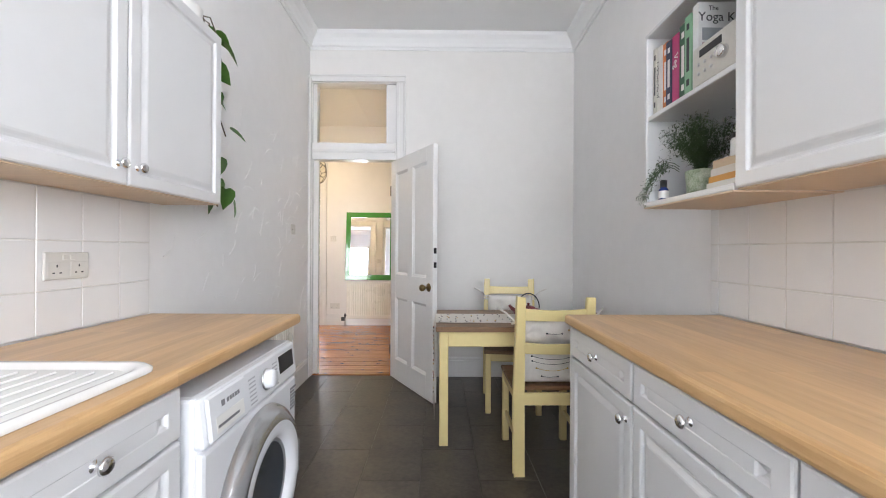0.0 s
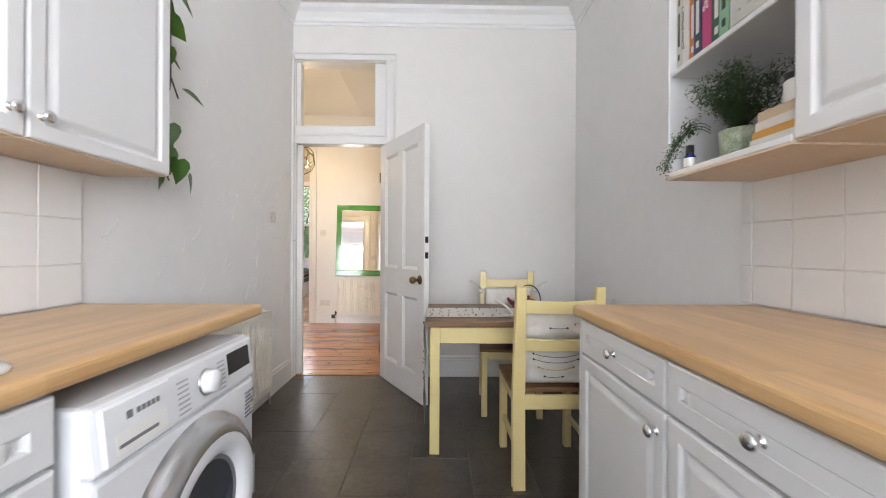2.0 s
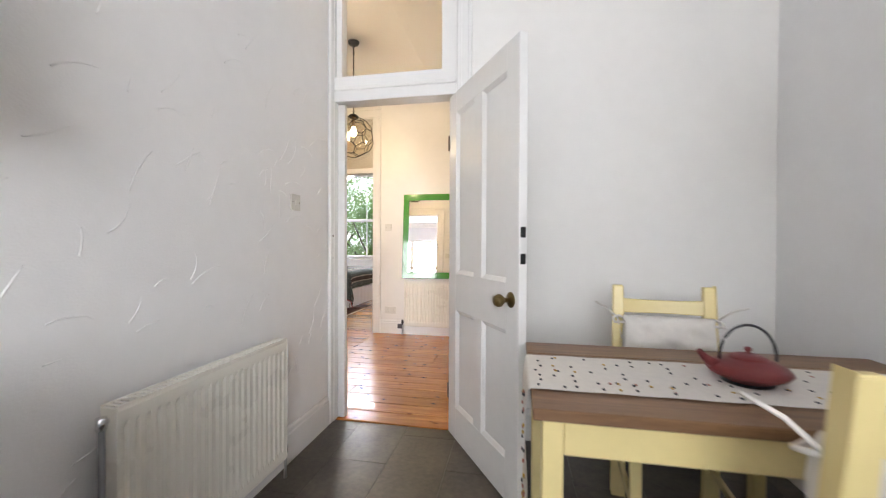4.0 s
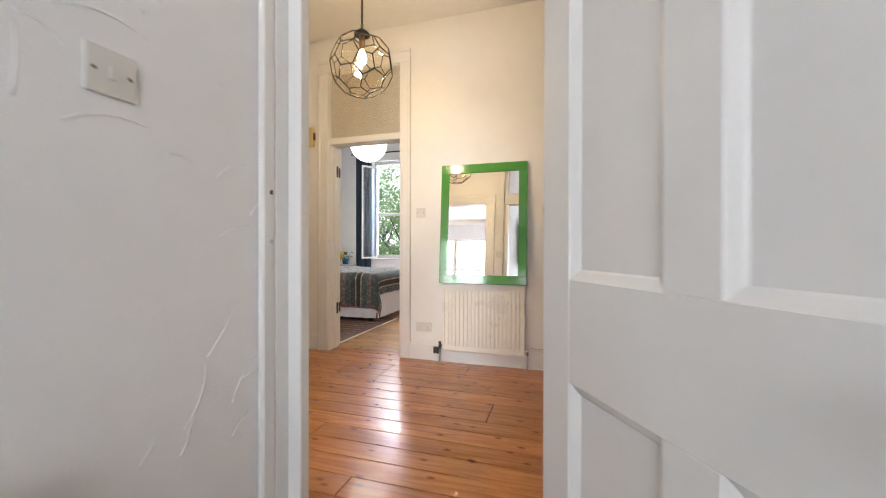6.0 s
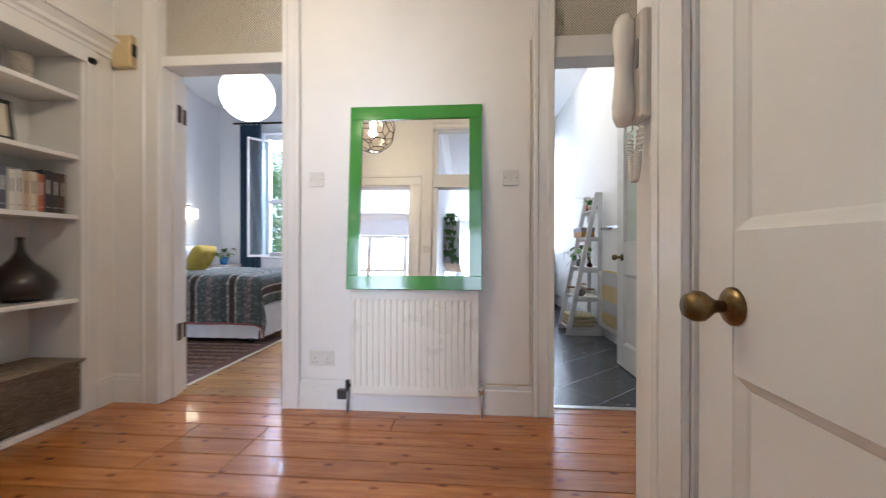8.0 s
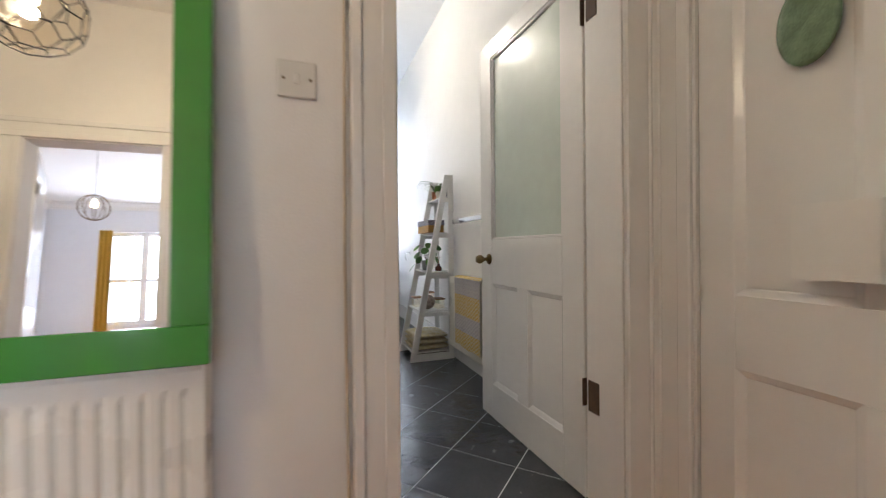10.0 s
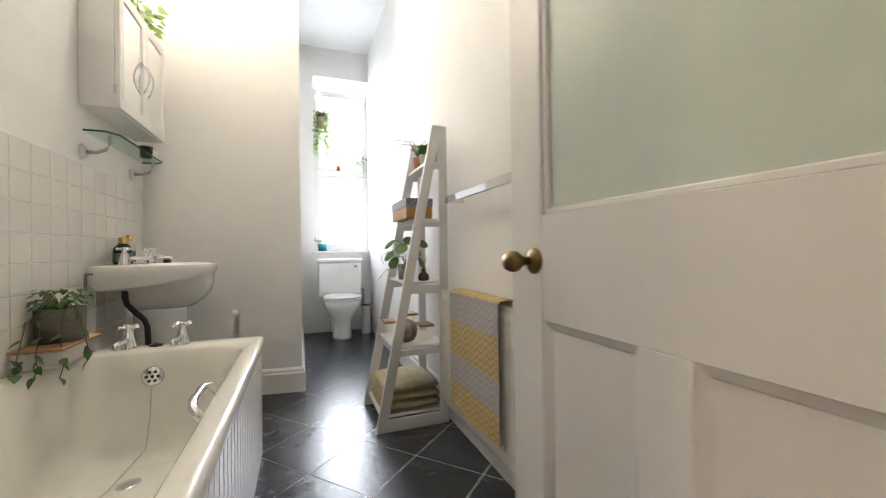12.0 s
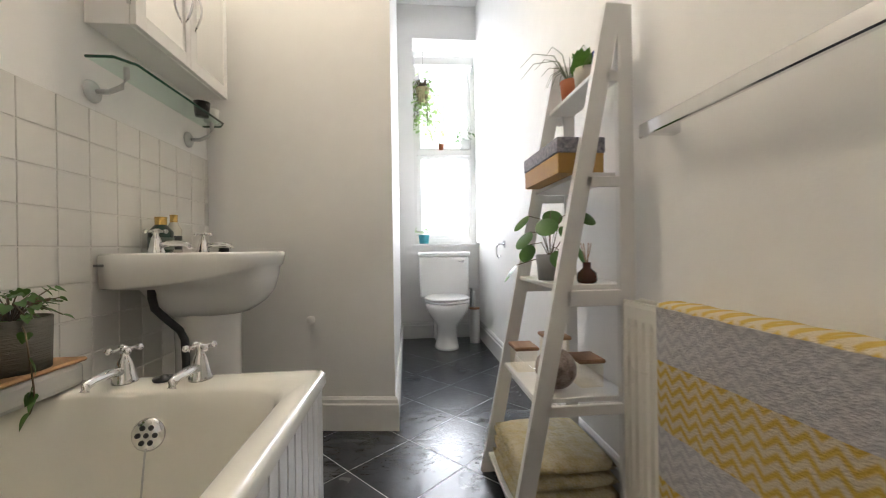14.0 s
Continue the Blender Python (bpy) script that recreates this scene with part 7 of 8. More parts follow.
# folded blankets on the lowest tier
BL_ = mat("yellow_marled_throw", (0.46, 0.36, 0.14), 0.95, color2=(0.60, 0.56, 0.44), scale=26, bump=0.8, bump_scale=60)
for i in range(3):
    f = thing("folded_throw", on_shelf(0.075 + 0.046 * i, 0.205, LW / 2), "folded yellow and cream marled throw", "blanket", "folded throws")
    part("fold", moved(puff(0.33 - 0.012 * i, LW - 0.06, 0.050, 12, 12), pose(0, 0, 0.024)), BL_, f)
    part("fold", moved(puff(0.31, LW - 0.07, 0.03, 12, 12), pose(-0.006, 0, 0.016)), BL_, f)
ball = thing("woven_ball", on_shelf(0.41, 0.19, 0.10), "brown and white mosaic patterned ball ornament", "ornament")
part("ball", lathe([(0.062 * math.sin(a), 0.062 - 0.062 * math.cos(a)) for a in np.linspace(0, math.pi, 15)], 26), mat("mosaic", (0.52, 0.44, 0.38), 0.5, color2=(0.08, 0.035, 0.03), scale=34, bump=0.6, bump_scale=50), ball)
OAK = grain_mat("oak_lid", (0.36, 0.20, 0.10), (0.26, 0.13, 0.06), 0.5, "Y")
for x, y, h in ((0.15, 0.30, 0.075), (0.245, 0.25, 0.12), (0.30, 0.13, 0.075)):
    j = thing("storage_canister", on_shelf(0.41, x, y), "clear square canister with a wooden lid", "canister", "clear canisters")
    part("glass_body", boxes(((-0.038, -0.045, 0), (0.038, 0.045, h)), bevel=0.006, seg=2), PANE, j)
    part("lid", boxes(((-0.043, -0.05, h), (0.043, 0.05, h + 0.013)), bevel=0.004), OAK, j, "wooden lid")
_r3 = random.Random(33)
pil = thing("pilea_plant", on_shelf(0.735, 0.22, 0.21), "round-leaved money plant in a grey pot", "plant")
pot(pil, 0.04, 0.048, 0.085, mat("grey_pot", (0.22, 0.22, 0.22), 0.6, scale=10))
_disc = mesh_of("leaf", moved(lathe([(0, 0.004), (0.022, 0.003), (0.036, 0.0)], 16), pose(0, 0.036, 0)), LEAF, True)
for a, rch, z in ((170, 0.14, 0.05), (200, 0.11, 0.16), (140, 0.09, 0.22), (110, 0.12, 0.12), (240, 0.10, 0.20), (60, 0.08, 0.24), (290, 0.14, 0.22), (320, 0.10, 0.12), (20, 0.07, 0.18), (260, 0.13, 0.10)):
    e = Vector((math.cos(radians(a)) * rch * 0.8, math.sin(radians(a)) * rch, z))
    part("stem", tube([(0, 0, 0.07), (e.x * 0.4, e.y * 0.4, z * 0.8 + 0.03), e], 0.0017, 5), STEM, pil)
    o = new("leaf", _disc)
    o.parent = pil
    o.matrix_local = Matrix.Translation(e) @ pose(0, 0, 0, _r3.uniform(-75, -40), 0, a - 90)
rd = thing("reed_diffuser", on_shelf(0.735, 0.28, 0.07), "small brown bottle with a dried flower", "diffuser")
part("bottle_body", lathe([(0, 0), (0.026, 0), (0.03, 0.008), (0.028, 0.03), (0.012, 0.045), (0.012, 0.062)], 18), mat("brown_glass", (0.09, 0.03, 0.02), 0.15, scale=8), rd)
for i in range(4):
    part("reed", tube([(0, 0, 0.05), (0.012 * (i - 1.5), 0.008 * (i % 2), 0.12)], 0.0015, 5), OAK, rd)
gb_ = thing("gift_box", on_shelf(1.06, 0.245, 0.19), "box with a dark patterned lid and an ochre base", "box")
part("box_base", boxes(((-0.065, -0.155, 0), (0.075, 0.155, 0.06)), bevel=0.002), mat("ochre_card", (0.46, 0.26, 0.07), 0.6, scale=10), gb_)
part("box_lid", boxes(((-0.068, -0.158, 0.06), (0.078, 0.158, 0.105)), bevel=0.002), mat("blue_lattice_card", (0.42, 0.40, 0.42), 0.6, color2=(0.05, 0.05, 0.10), scale=90), gb_)
sp_ = thing("spider_plant", on_shelf(1.36, 0.325, 0.27), "spiky air plant in a terracotta pot", "plant")
pot(sp_, 0.028, 0.036, 0.07, TERRACOTTA)
BLADE = mat("grey_green_blade", (0.16, 0.19, 0.12), 0.6)
for k in range(22):
    a = _r3.uniform(0, 2 * math.pi)
    L_ = _r3.uniform(0.09, 0.17)
    part("blade", tube([(0, 0, 0.06), (math.cos(a) * L_ * 0.35, math.sin(a) * L_ * 0.35, 0.06 + L_ * 0.6), (math.cos(a) * L_ * 0.8, math.sin(a) * L_ * 0.8, 0.06 + L_ * 0.62), (math.cos(a) * L_ * 1.1, math.sin(a) * L_ * 1.1, 0.06 + L_ * 0.3)], 0.0026, 4, taper=0.2), BLADE, sp_)
su = thing("succulent", on_shelf(1.36, 0.325, 0.155), "striped succulent in a cream pot", "plant")
pot(su, 0.03, 0.037, 0.06, mat("cream_pot", (0.62, 0.56, 0.48), 0.5, scale=10))
for k in range(12):
    a = k * 2.4
    put_leaf(su, 0.075, (0.012 * math.cos(a), 0.012 * math.sin(a), 0.05), math.degrees(a), 62, 0, LEAF)
bo = thing("blue_glass", on_shelf(1.36, 0.335, 0.07), "small cobalt blue glass on the top tier", "glass")
part("cup", lathe([(0, 0), (0.022, 0), (0.028, 0.075), (0.025, 0.075), (0.02, 0.01)], 16), mat("cobalt", (0.02, 0.03, 0.30), 0.1, scale=5), bo)

# toilet recess
wc = thing("toilet", (0.335, 10.585, 0), "white close-coupled toilet with its lid down", "toilet")
part("cistern", boxes(((-0.225, -0.185, 0.405), (0.225, -0.01, 0.775)), bevel=0.02, seg=3), ENAMEL, wc)
part("cistern_lid", boxes(((-0.238, -0.20, 0.775), (0.238, 0.0, 0.815)), bevel=0.012, seg=2), ENAMEL, wc)
part("flush_lever", joined(tube([(0.165, -0.186, 0.73), (0.165, -0.205, 0.73)], 0.012, 10), tube([(0.165, -0.203, 0.73), (0.125, -0.205, 0.725)], 0.006, 8)), CHROME, wc)
_bm = bmesh.new()


def _bowl(z, rx, ry, cy):
    return [_bm.verts.new((rx * math.cos(a) * (1 + 0.04 * math.sin(a)), cy - ry * math.sin(a), z)) for a in (2 * math.pi * i / 32 for i in range(32))]


_bl = [_bowl(0, 0.105, 0.16, -0.33), _bowl(0.02, 0.10, 0.155, -0.33), _bowl(0.10, 0.085, 0.14, -0.33), _bowl(0.20, 0.09, 0.15, -0.345), _bowl(0.27, 0.14, 0.19, -0.37), _bowl(0.34, 0.178, 0.225, -0.385), _bowl(0.385, 0.185, 0.23, -0.385), _bowl(0.395, 0.18, 0.225, -0.385)]
for a, b in zip(_bl, _bl[1:]):
    for i in range(32):
        j = (i + 1) % 32
        _bm.faces.new((a[i], a[j], b[j], b[i])).smooth = True
_bm.faces.new(_bl[-1]), _bm.faces.new(_bl[0][::-1])
bmesh.ops.recalc_face_normals(_bm, faces=_bm.faces[:])
part("bowl", _bm, ENAMEL, wc)
for nm, z0, z1, k in (("seat", 0.396, 0.416, 1.0), ("seat_lid", 0.419, 0.440, 1.01)):
    _bm = bmesh.new()
    rs = [_bowl(z0, 0.182 * k, 0.228 * k, -0.385), _bowl((z0 + z1) / 2, 0.190 * k, 0.236 * k, -0.385), _bowl(z1, 0.178 * k, 0.224 * k, -0.385)]
    for a, b in zip(rs, rs[1:]):
        for i in range(32):
            j = (i + 1) % 32
            _bm.faces.new((a[i], a[j], b[j], b[i])).smooth = True
    _bm.faces.new(rs[-1]), _bm.faces.new(rs[0][::-1])
    bmesh.ops.recalc_face_normals(_bm, faces=_bm.faces[:])
    part(nm, _bm, PLASTIC, wc)
part("neck", boxes(((-0.10, -0.22, 0.02), (0.10, -0.06, 0.40)), bevel=0.03, seg=2), ENAMEL, wc)
tbr = thing("toilet_brush", (0.60, 10.36, 0), "white toilet brush holder with a wooden top", "toilet brush")
part("holder", lathe([(0, 0), (0.045, 0), (0.046, 0.005), (0.046, 0.30)], 22), PLASTIC, tbr)
part("top", lathe([(0.047, 0.30), (0.047, 0.312), (0, 0.314)], 22), OAK, tbr)
part("handle", tube([(0, 0, 0.31), (0, 0, 0.46)], 0.008, 8), PLASTIC, tbr)
part("inlet", tube([(0.60, 10.56, 0.02), (0.60, 10.56, 0.42), (0.60, 10.50, 0.47), (0.55, 10.48, 0.47)], 0.008, 8), STEEL, tagged(new("inlet_pipe"), "chrome inlet pipe beside the toilet", "pipe"))
rh = thing("paper_holder", (0.69, 9.6, 0.85), "chrome toilet paper hook on the wall", "paper holder")
part("hook", joined(tube([(0, 0, 0.02), (-0.05, 0, 0.02), (-0.06, 0, 0.0), (-0.06, 0, -0.05), (-0.045, 0, -0.075), (-0.03, 0, -0.06)], 0.006, 8), boxes(((-0.008, -0.02, -0.005), (0, 0.02, 0.045)), bevel=0.003)), CHROME, rh)
ds = thing("door_stop", (-0.45, 8.818, 0.52), "small white round bumper on the wall", "door stop")
part("bumper", moved(lathe([(0, 0.028), (0.016, 0.026), (0.020, 0.018), (0.016, 0)], 16, axis="Y"), pose(0, 0, 0, 0, 0, 180)), PLASTIC, ds)

wn = structure("window_toilet", boxes(((0.08, 10.84, 0.889), (0.12, 10.90, 2.85)), ((0.67, 10.84, 0.889), (0.71, 10.90, 2.85)), ((0.12, 10.84, 2.78), (0.67, 10.90, 2.85)), ((0.12, 10.84, 0.889), (0.67, 10.90, 0.95)), bevel=0.003), GLOSS, "tall white sash window with obscured lower glass")
part("meeting_rail", boxes(((0.12, 10.83, 1.79), (0.67, 10.89, 1.85)), bevel=0.004), GLOSS, wn)
part("blind_cassette", boxes(((0.10, 10.80, 2.70), (0.69, 10.84, 2.78)), bevel=0.004), GLOSS, wn)
part("glazing_bar", boxes(((0.387, 10.86, 0.95), (0.403, 10.88, 1.79)), bevel=0.002), GLOSS, wn)
part("glazing_bar", boxes(((0.387, 10.86, 1.85), (0.403, 10.88, 2.78)), bevel=0.002), GLOSS, wn)
part("window_sill", boxes(((0.06, 10.56, 0.875), (0.69, 10.86, 0.895)), bevel=0.004), GLOSS, wn)
for z0, z1, y in ((1.84, 2.70, 10.868), (0.95, 1.80, 10.846)):
    part("sash", boxes(((0.12, y, z0), (0.158, y + 0.022, z1)), ((0.632, y, z0), (0.67, y + 0.022, z1)), ((0.158, y, z0), (0.632, y + 0.022, z0 + 0.035)), ((0.158, y, z1 - 0.045), (0.632, y + 0.022, z1)), bevel=0.002), GLOSS, wn, "white painted sash")
WHITE_SKY = glow_mat("bright_overcast", (0.93, 0.97, 1.0), 1.5)
structure("backdrop_toilet", boxes(((-1.5, 12.6, -0.5), (2.2, 12.62, 5.0))), WHITE_SKY, "bright white sky")
lo_ = part("pane", boxes(((0.12, 10.866, 0.95), (0.67, 10.872, 1.79))), GLASS, wn)
lo_.visible_shadow = False
up_ = part("pane", boxes(((0.12, 10.866, 1.85), (0.67, 10.872, 2.78))), GLASS, wn)
up_.visible_shadow = False
hg = leafy("hanging_plant", (0.18, 10.72, 2.30), "trailing plant in a hanging basket at the window", _r3, 190, 0.17, 0.52, 0.048, LEAF_PALE, (0.05, 0.07, 0.12, mat("straw_basket", (0.38, 0.33, 0.18), 0.8, scale=40)))
part("cord", tube([(0, 0, 0.10), (0, 0, 0.56)], 0.0015, 5), STEM, hg)
for k in range(3):
    pts = [Vector((0.02 * k, -0.03, 0.05)), Vector((0.06 * k, -0.05, -0.12)), Vector((0.05 + 0.05 * k, -0.05, -0.30)), Vector((0.08 + 0.06 * k, -0.05, -0.40 + 0.03 * k))]
    part("trailing_stem", tube(pts, 0.0015, 4), STEM, hg)
    for i in range(9):
        u = (i + 0.5) / 9 * 3
        j = int(u)
        put_leaf(hg, 0.036, pts[j].lerp(pts[j + 1], u - j) + Vector((_r3.uniform(-0.02, 0.02), 0, 0)), _r3.uniform(0, 360), _r3.uniform(-80, -20), 0, LEAF_PALE)
leafy("window_plant", (0.60, 10.815, 1.851), "small leafy plant in a white pot on the sash rail", _r3, 30, 0.12, 0.0, 0.04, LEAF, (0.045, 0.052, 0.09, PLASTIC))
leafy("window_plant", (0.36, 10.825, 1.851), "tiny plant in a terracotta pot on the sash rail", _r3, 8, 0.07, 0.0, 0.025, LEAF, (0.022, 0.028, 0.05, TERRACOTTA))
leafy("sill_plant", (0.17, 10.70, 0.896), "leafy plant in a turquoise pot on the window sill", _r3, 30, 0.085, 0.02, 0.04, LEAF_PALE, (0.045, 0.055, 0.085, mat("turquoise_pot", (0.03, 0.30, 0.36), 0.35, scale=8)))

# ---- bedroom, seen through its door ----
def banded(name, stops, period, axis=0):
    """Woven bands of colour across one axis, with a fine pattern in each."""
    m = mat(name, (0.3, 0.3, 0.3), 0.92, bump=0.5, bump_scale=120, scale=30)
    nt = m.node_tree
    N, L = nt.nodes.new, nt.links.new
    tc, sp = N("ShaderNodeTexCoord"), N("ShaderNodeSeparateXYZ")
    L(tc.outputs["UV"], sp.inputs[0])
    dv = N("ShaderNodeMath")
    dv.operation, dv.inputs[1].default_value = "DIVIDE", period
    L(sp.outputs[axis], dv.inputs[0])
    fr = N("ShaderNodeMath")
    fr.operation = "FRACT"
    L(dv.outputs[0], fr.inputs[0])
    rp = N("ShaderNodeValToRGB")
    rp.color_ramp.interpolation = "CONSTANT"
    while len(rp.color_ramp.elements) < len(stops):
        rp.color_ramp.elements.new(0.5)
    for e, (p, c) in zip(rp.color_ramp.elements, stops):
        e.position, e.color = p, (*c, 1)
    L(fr.outputs[0], rp.inputs[0])
    ch = N("ShaderNodeTexVoronoi")
    ch.inputs["Scale"].default_value = 34
    L(tc.outputs["UV"], ch.inputs[0])
    rr = N("ShaderNodeMapRange")
    rr.inputs[1].default_value, rr.inputs[2].default_value, rr.inputs[3].default_value, rr.inputs[4].default_value = 0.1, 0.5, 1.5, 0.55
    L(ch.outputs[0], rr.inputs[0])
    hs = N("ShaderNodeHueSaturation")
    L(rr.outputs[0], hs.inputs["Value"]), L(rp.outputs[0], hs.inputs["Color"])
    L(hs.outputs[0], nt.nodes["Principled BSDF"].inputs["Base Color"])
    return m


def sheet(rows, us, vs):
    """A cloth from a grid of points, with its measures as UV."""
    bm = bmesh.new()
    uv = bm.loops.layers.uv.new("uv")
    g = [[bm.verts.new(p) for p in r] for r in rows]
    for i in range(len(g) - 1):
        for j in range(len(g[0]) - 1):
            f = bm.faces.new((g[i][j], g[i + 1][j], g[i + 1][j + 1], g[i][j + 1]))
            f.smooth = True
            for lp, (a, b) in zip(f.loops, ((i, j), (i + 1, j), (i + 1, j + 1), (i, j + 1))):
                lp[uv].uv = (us[a], vs[b])
    return bm


SHEET = mat("white_bedding", (0.80, 0.80, 0.82), 0.85, scale=6, wear=0.06, bump=0.3, bump_scale=14)
bed = thing("double_bed", (-4.72, 7.34, 0), "double bed with white bedding and a pleated valance", "bed")
BX, BY, BZ = 1.93, 1.55, 0.645
part("divan", boxes(((0.02, 0.02, 0.12), (BX - 0.02, BY - 0.02, 0.34)), bevel=0.02), SHEET, bed)
part("mattress", boxes(((0.0, 0.0, 0.34), (BX, BY, BZ)), bevel=0.06, seg=3), SHEET, bed)
part("headboard", boxes(((-0.015, 0.0, 0.2), (0.03, BY, 1.0)), bevel=0.01), SHEET, bed)
_us = np.linspace(0, BX, 70)
part("valance", sheet([[(u, -0.012 - 0.008 * math.sin(u * 40) * (1 - k), 0.06 + 0.30 * k) for k in (0, 0.5, 1)] for u in _us], _us, (0, 0.15, 0.3)), SHEET, bed, "white pleated valance")
_us = np.linspace(0, BY, 60)
part("valance", sheet([[(BX + 0.012 + 0.008 * math.sin(u * 40) * (1 - k), u, 0.06 + 0.30 * k) for k in (0, 0.5, 1)] for u in _us], _us, (0, 0.15, 0.3)), SHEET, bed, "white pleated valance")
for x, y in ((0.1, 0.1), (BX - 0.12, 0.06), (BX - 0.12, BY - 0.12), (0.1, BY - 0.12)):
    part("castor", lathe([(0.03, 0), (0.03, 0.10), (0.02, 0.12)], 14, (x, y, 0)), BLACK, bed)
THROW = banded("striped_throw", [(0.0, (0.06, 0.04, 0.035)), (0.16, (0.52, 0.47, 0.40)), (0.21, (0.12, 0.145, 0.135)), (0.44, (0.25, 0.185, 0.185)), (0.58, (0.12, 0.145, 0.135)), (0.80, (0.085, 0.10, 0.095)), (0.95, (0.52, 0.47, 0.40))], 0.40)
th = thing("striped_throw", (-4.72, 7.34, 0), "dark green, brown and cream striped throw spread over the bed", "bed throw")
X0, X1 = 0.62, BX + 0.24
_xs = np.linspace(X0, X1, 60)
_ss = np.linspace(-0.42, BY - 0.02, 60)


def fold_over(d, r=0.11):
    """Cloth lying to d = 0, rounding an edge of radius r and hanging: how far out and how far down."""
    if d <= 0:
        return d, 0.0
    if d < r * math.pi / 2:
        return r * math.sin(d / r), r - r * math.cos(d / r)
    return r, r + d - r * math.pi / 2


_rows = []
for x in _xs:
    r = []
    for s in _ss:
        ox, dx = fold_over(x - BX + 0.11)
        oy, dy = fold_over(0.11 - s)
        hang = min(1, 3 * max(0, dx + dy - 0.11))
        xx = BX - 0.11 + ox + 0.03 + 0.012 * math.sin(s * 19) * min(1, 4 * dx) + 0.22 * max(0, min(dx, dy) - 0.05)
        y = 0.11 - oy - 0.03 - 0.012 * math.sin(x * 15) * min(1, 4 * dy)
        z = BZ + 0.024 - max(dx, dy) - 0.45 * min(dx, dy) + 0.005 * math.sin(x * 9 + s * 5) * (1 - hang)
        r.append((xx, y, max(z, 0.02)))
    _rows.append(r)
part("cloth", sheet(_rows, _xs, _ss), THROW, th)
_edge = [Vector(r[0]) + Vector((0, -0.003, 0)) for r in _rows]
part("red_binding", tube(_edge, 0.009, 6), mat("red_binding", (0.38, 0.10, 0.10), 0.8), th, "dull red bound edge")
for x, y, w, col, lab, tuft in ((0.16, 0.80, 0.50, SHEET, "plump white pillow against the headboard", ()), (0.16, 1.22, 0.46, SHEET, "plump white pillow against the headboard", ()), (0.66, 0.90, 0.36, mat("mustard_cushion", (0.48, 0.36, 0.06), 0.9, scale=20), "mustard yellow tufted cushion on the bed", [(-0.4, -0.4), (0.4, -0.4), (-0.4, 0.4), (0.4, 0.4), (0, 0)])):
    p = thing("pillow", (-4.72 + x, 7.34 + y, BZ + 0.02), lab, "cushion" if tuft else "pillow")
    part("stuffed_case", moved(puff(w, w * 0.72 if not tuft else w * 0.95, 0.17, 14, 14, tuft), pose(0, 0, 0.15, 0, -62, 0) @ pose(0, 0, 0, 0, 0, 90)), col, p)
RUG_BORDER = mat("rug_border", (0.10, 0.05, 0.04), 0.95, color2=(0.22, 0.12, 0.09), scale=50)
RUGM = banded("patterned_rug", [(0.0, (0.16, 0.08, 0.055)), (0.25, (0.30, 0.17, 0.10)), (0.5, (0.14, 0.07, 0.06)), (0.75, (0.36, 0.23, 0.15))], 0.22, 1)
rug = thing("rug", (-4.25, 6.22, 0.0), "brown patterned woven rug beside the bed", "rug")
_a, _b = np.linspace(0, 1.58, 10), np.linspace(0, 1.45, 10)
part("field", sheet([[(u, v, 0.010) for v in _b] for u in _a], _a, _b), RUGM, rug)
for lo, hi in (((1.50, 0), (1.58, 1.45)), ((0, 0), (0.08, 1.45)), ((0.08, 0), (1.50, 0.08)), ((0.08, 1.37), (1.50, 1.45))):
    part("border", boxes(((lo[0], lo[1], 0.001), (hi[0], hi[1], 0.013))), RUG_BORDER, rug)
part("edge_binding", boxes(((1.58, 0, 0.001), (1.605, 1.45, 0.008))), PAPER, rug)
NAVY = mat("navy_curtain_cloth", (0.03, 0.06, 0.10), 0.85, scale=20, bump=0.3, bump_scale=200)
cu = thing("curtain", (-4.36, 9.50, 0.06), "dark navy full-length curtain drawn to one side", "curtain")
_us = np.linspace(0, 0.34, 60)
part("cloth", sheet([[(u, 0.035 * math.sin(u * 75) + 0.01 * math.sin(u * 31 + z), z) for z in np.linspace(0, 2.80, 8)] for u in _us], _us, np.linspace(0, 2.8, 8)), NAVY, cu)
part("pole", tube([(-0.1, 0.0, 2.82), (2.0, 0.0, 2.82)], 0.014, 10), BLACK_METAL, cu)
w1 = structure("window_bedroom", boxes(((-4.05, 9.70, 0.80), (-4.0, 9.78, 2.75)), ((-2.90, 9.70, 0.80), (-2.85, 9.78, 2.75)), ((-4.0, 9.70, 2.69), (-2.90, 9.78, 2.75)), ((-4.0, 9.70, 0.80), (-2.90, 9.78, 0.87)), bevel=0.004), GLOSS, "white sash window onto green trees")
part("meeting_rail", boxes(((-4.0, 9.70, 1.65), (-2.90, 9.76, 1.71)), bevel=0.004), GLOSS, w1)
for z0, z1 in ((0.87, 1.65), (1.71, 2.69)):
    part("glazing_bar", boxes(((-3.46, 9.72, z0), (-3.44, 9.75, z1)), bevel=0.003), GLOSS, w1)
    g = part("pane", boxes(((-4.0, 9.732, z0), (-2.90, 9.738, z1))), GLASS, w1)
    g.visible_shadow = False
part("window_sill", boxes(((-4.08, 9.52, 0.775), (-2.82, 9.72, 0.80)), bevel=0.006), GLOSS, w1)
cs = thing("casement_leaf", (-3.97, 9.59, 0.80), "white framed inner glazing leaf swung open", "window leaf")
cs.matrix_world = turned(-3.93, 9.58, 0.80, 232)
for lo, hi in (((0, 0), (0.03, 1.82)), ((0.30, 0), (0.33, 1.82)), ((0.03, 0), (0.30, 0.035)), ((0.03, 1.785), (0.30, 1.82))):
    part("leaf_frame", boxes(((lo[0], 0, lo[1]), (hi[0], 0.025, hi[1])), bevel=0.003), GLOSS, cs)
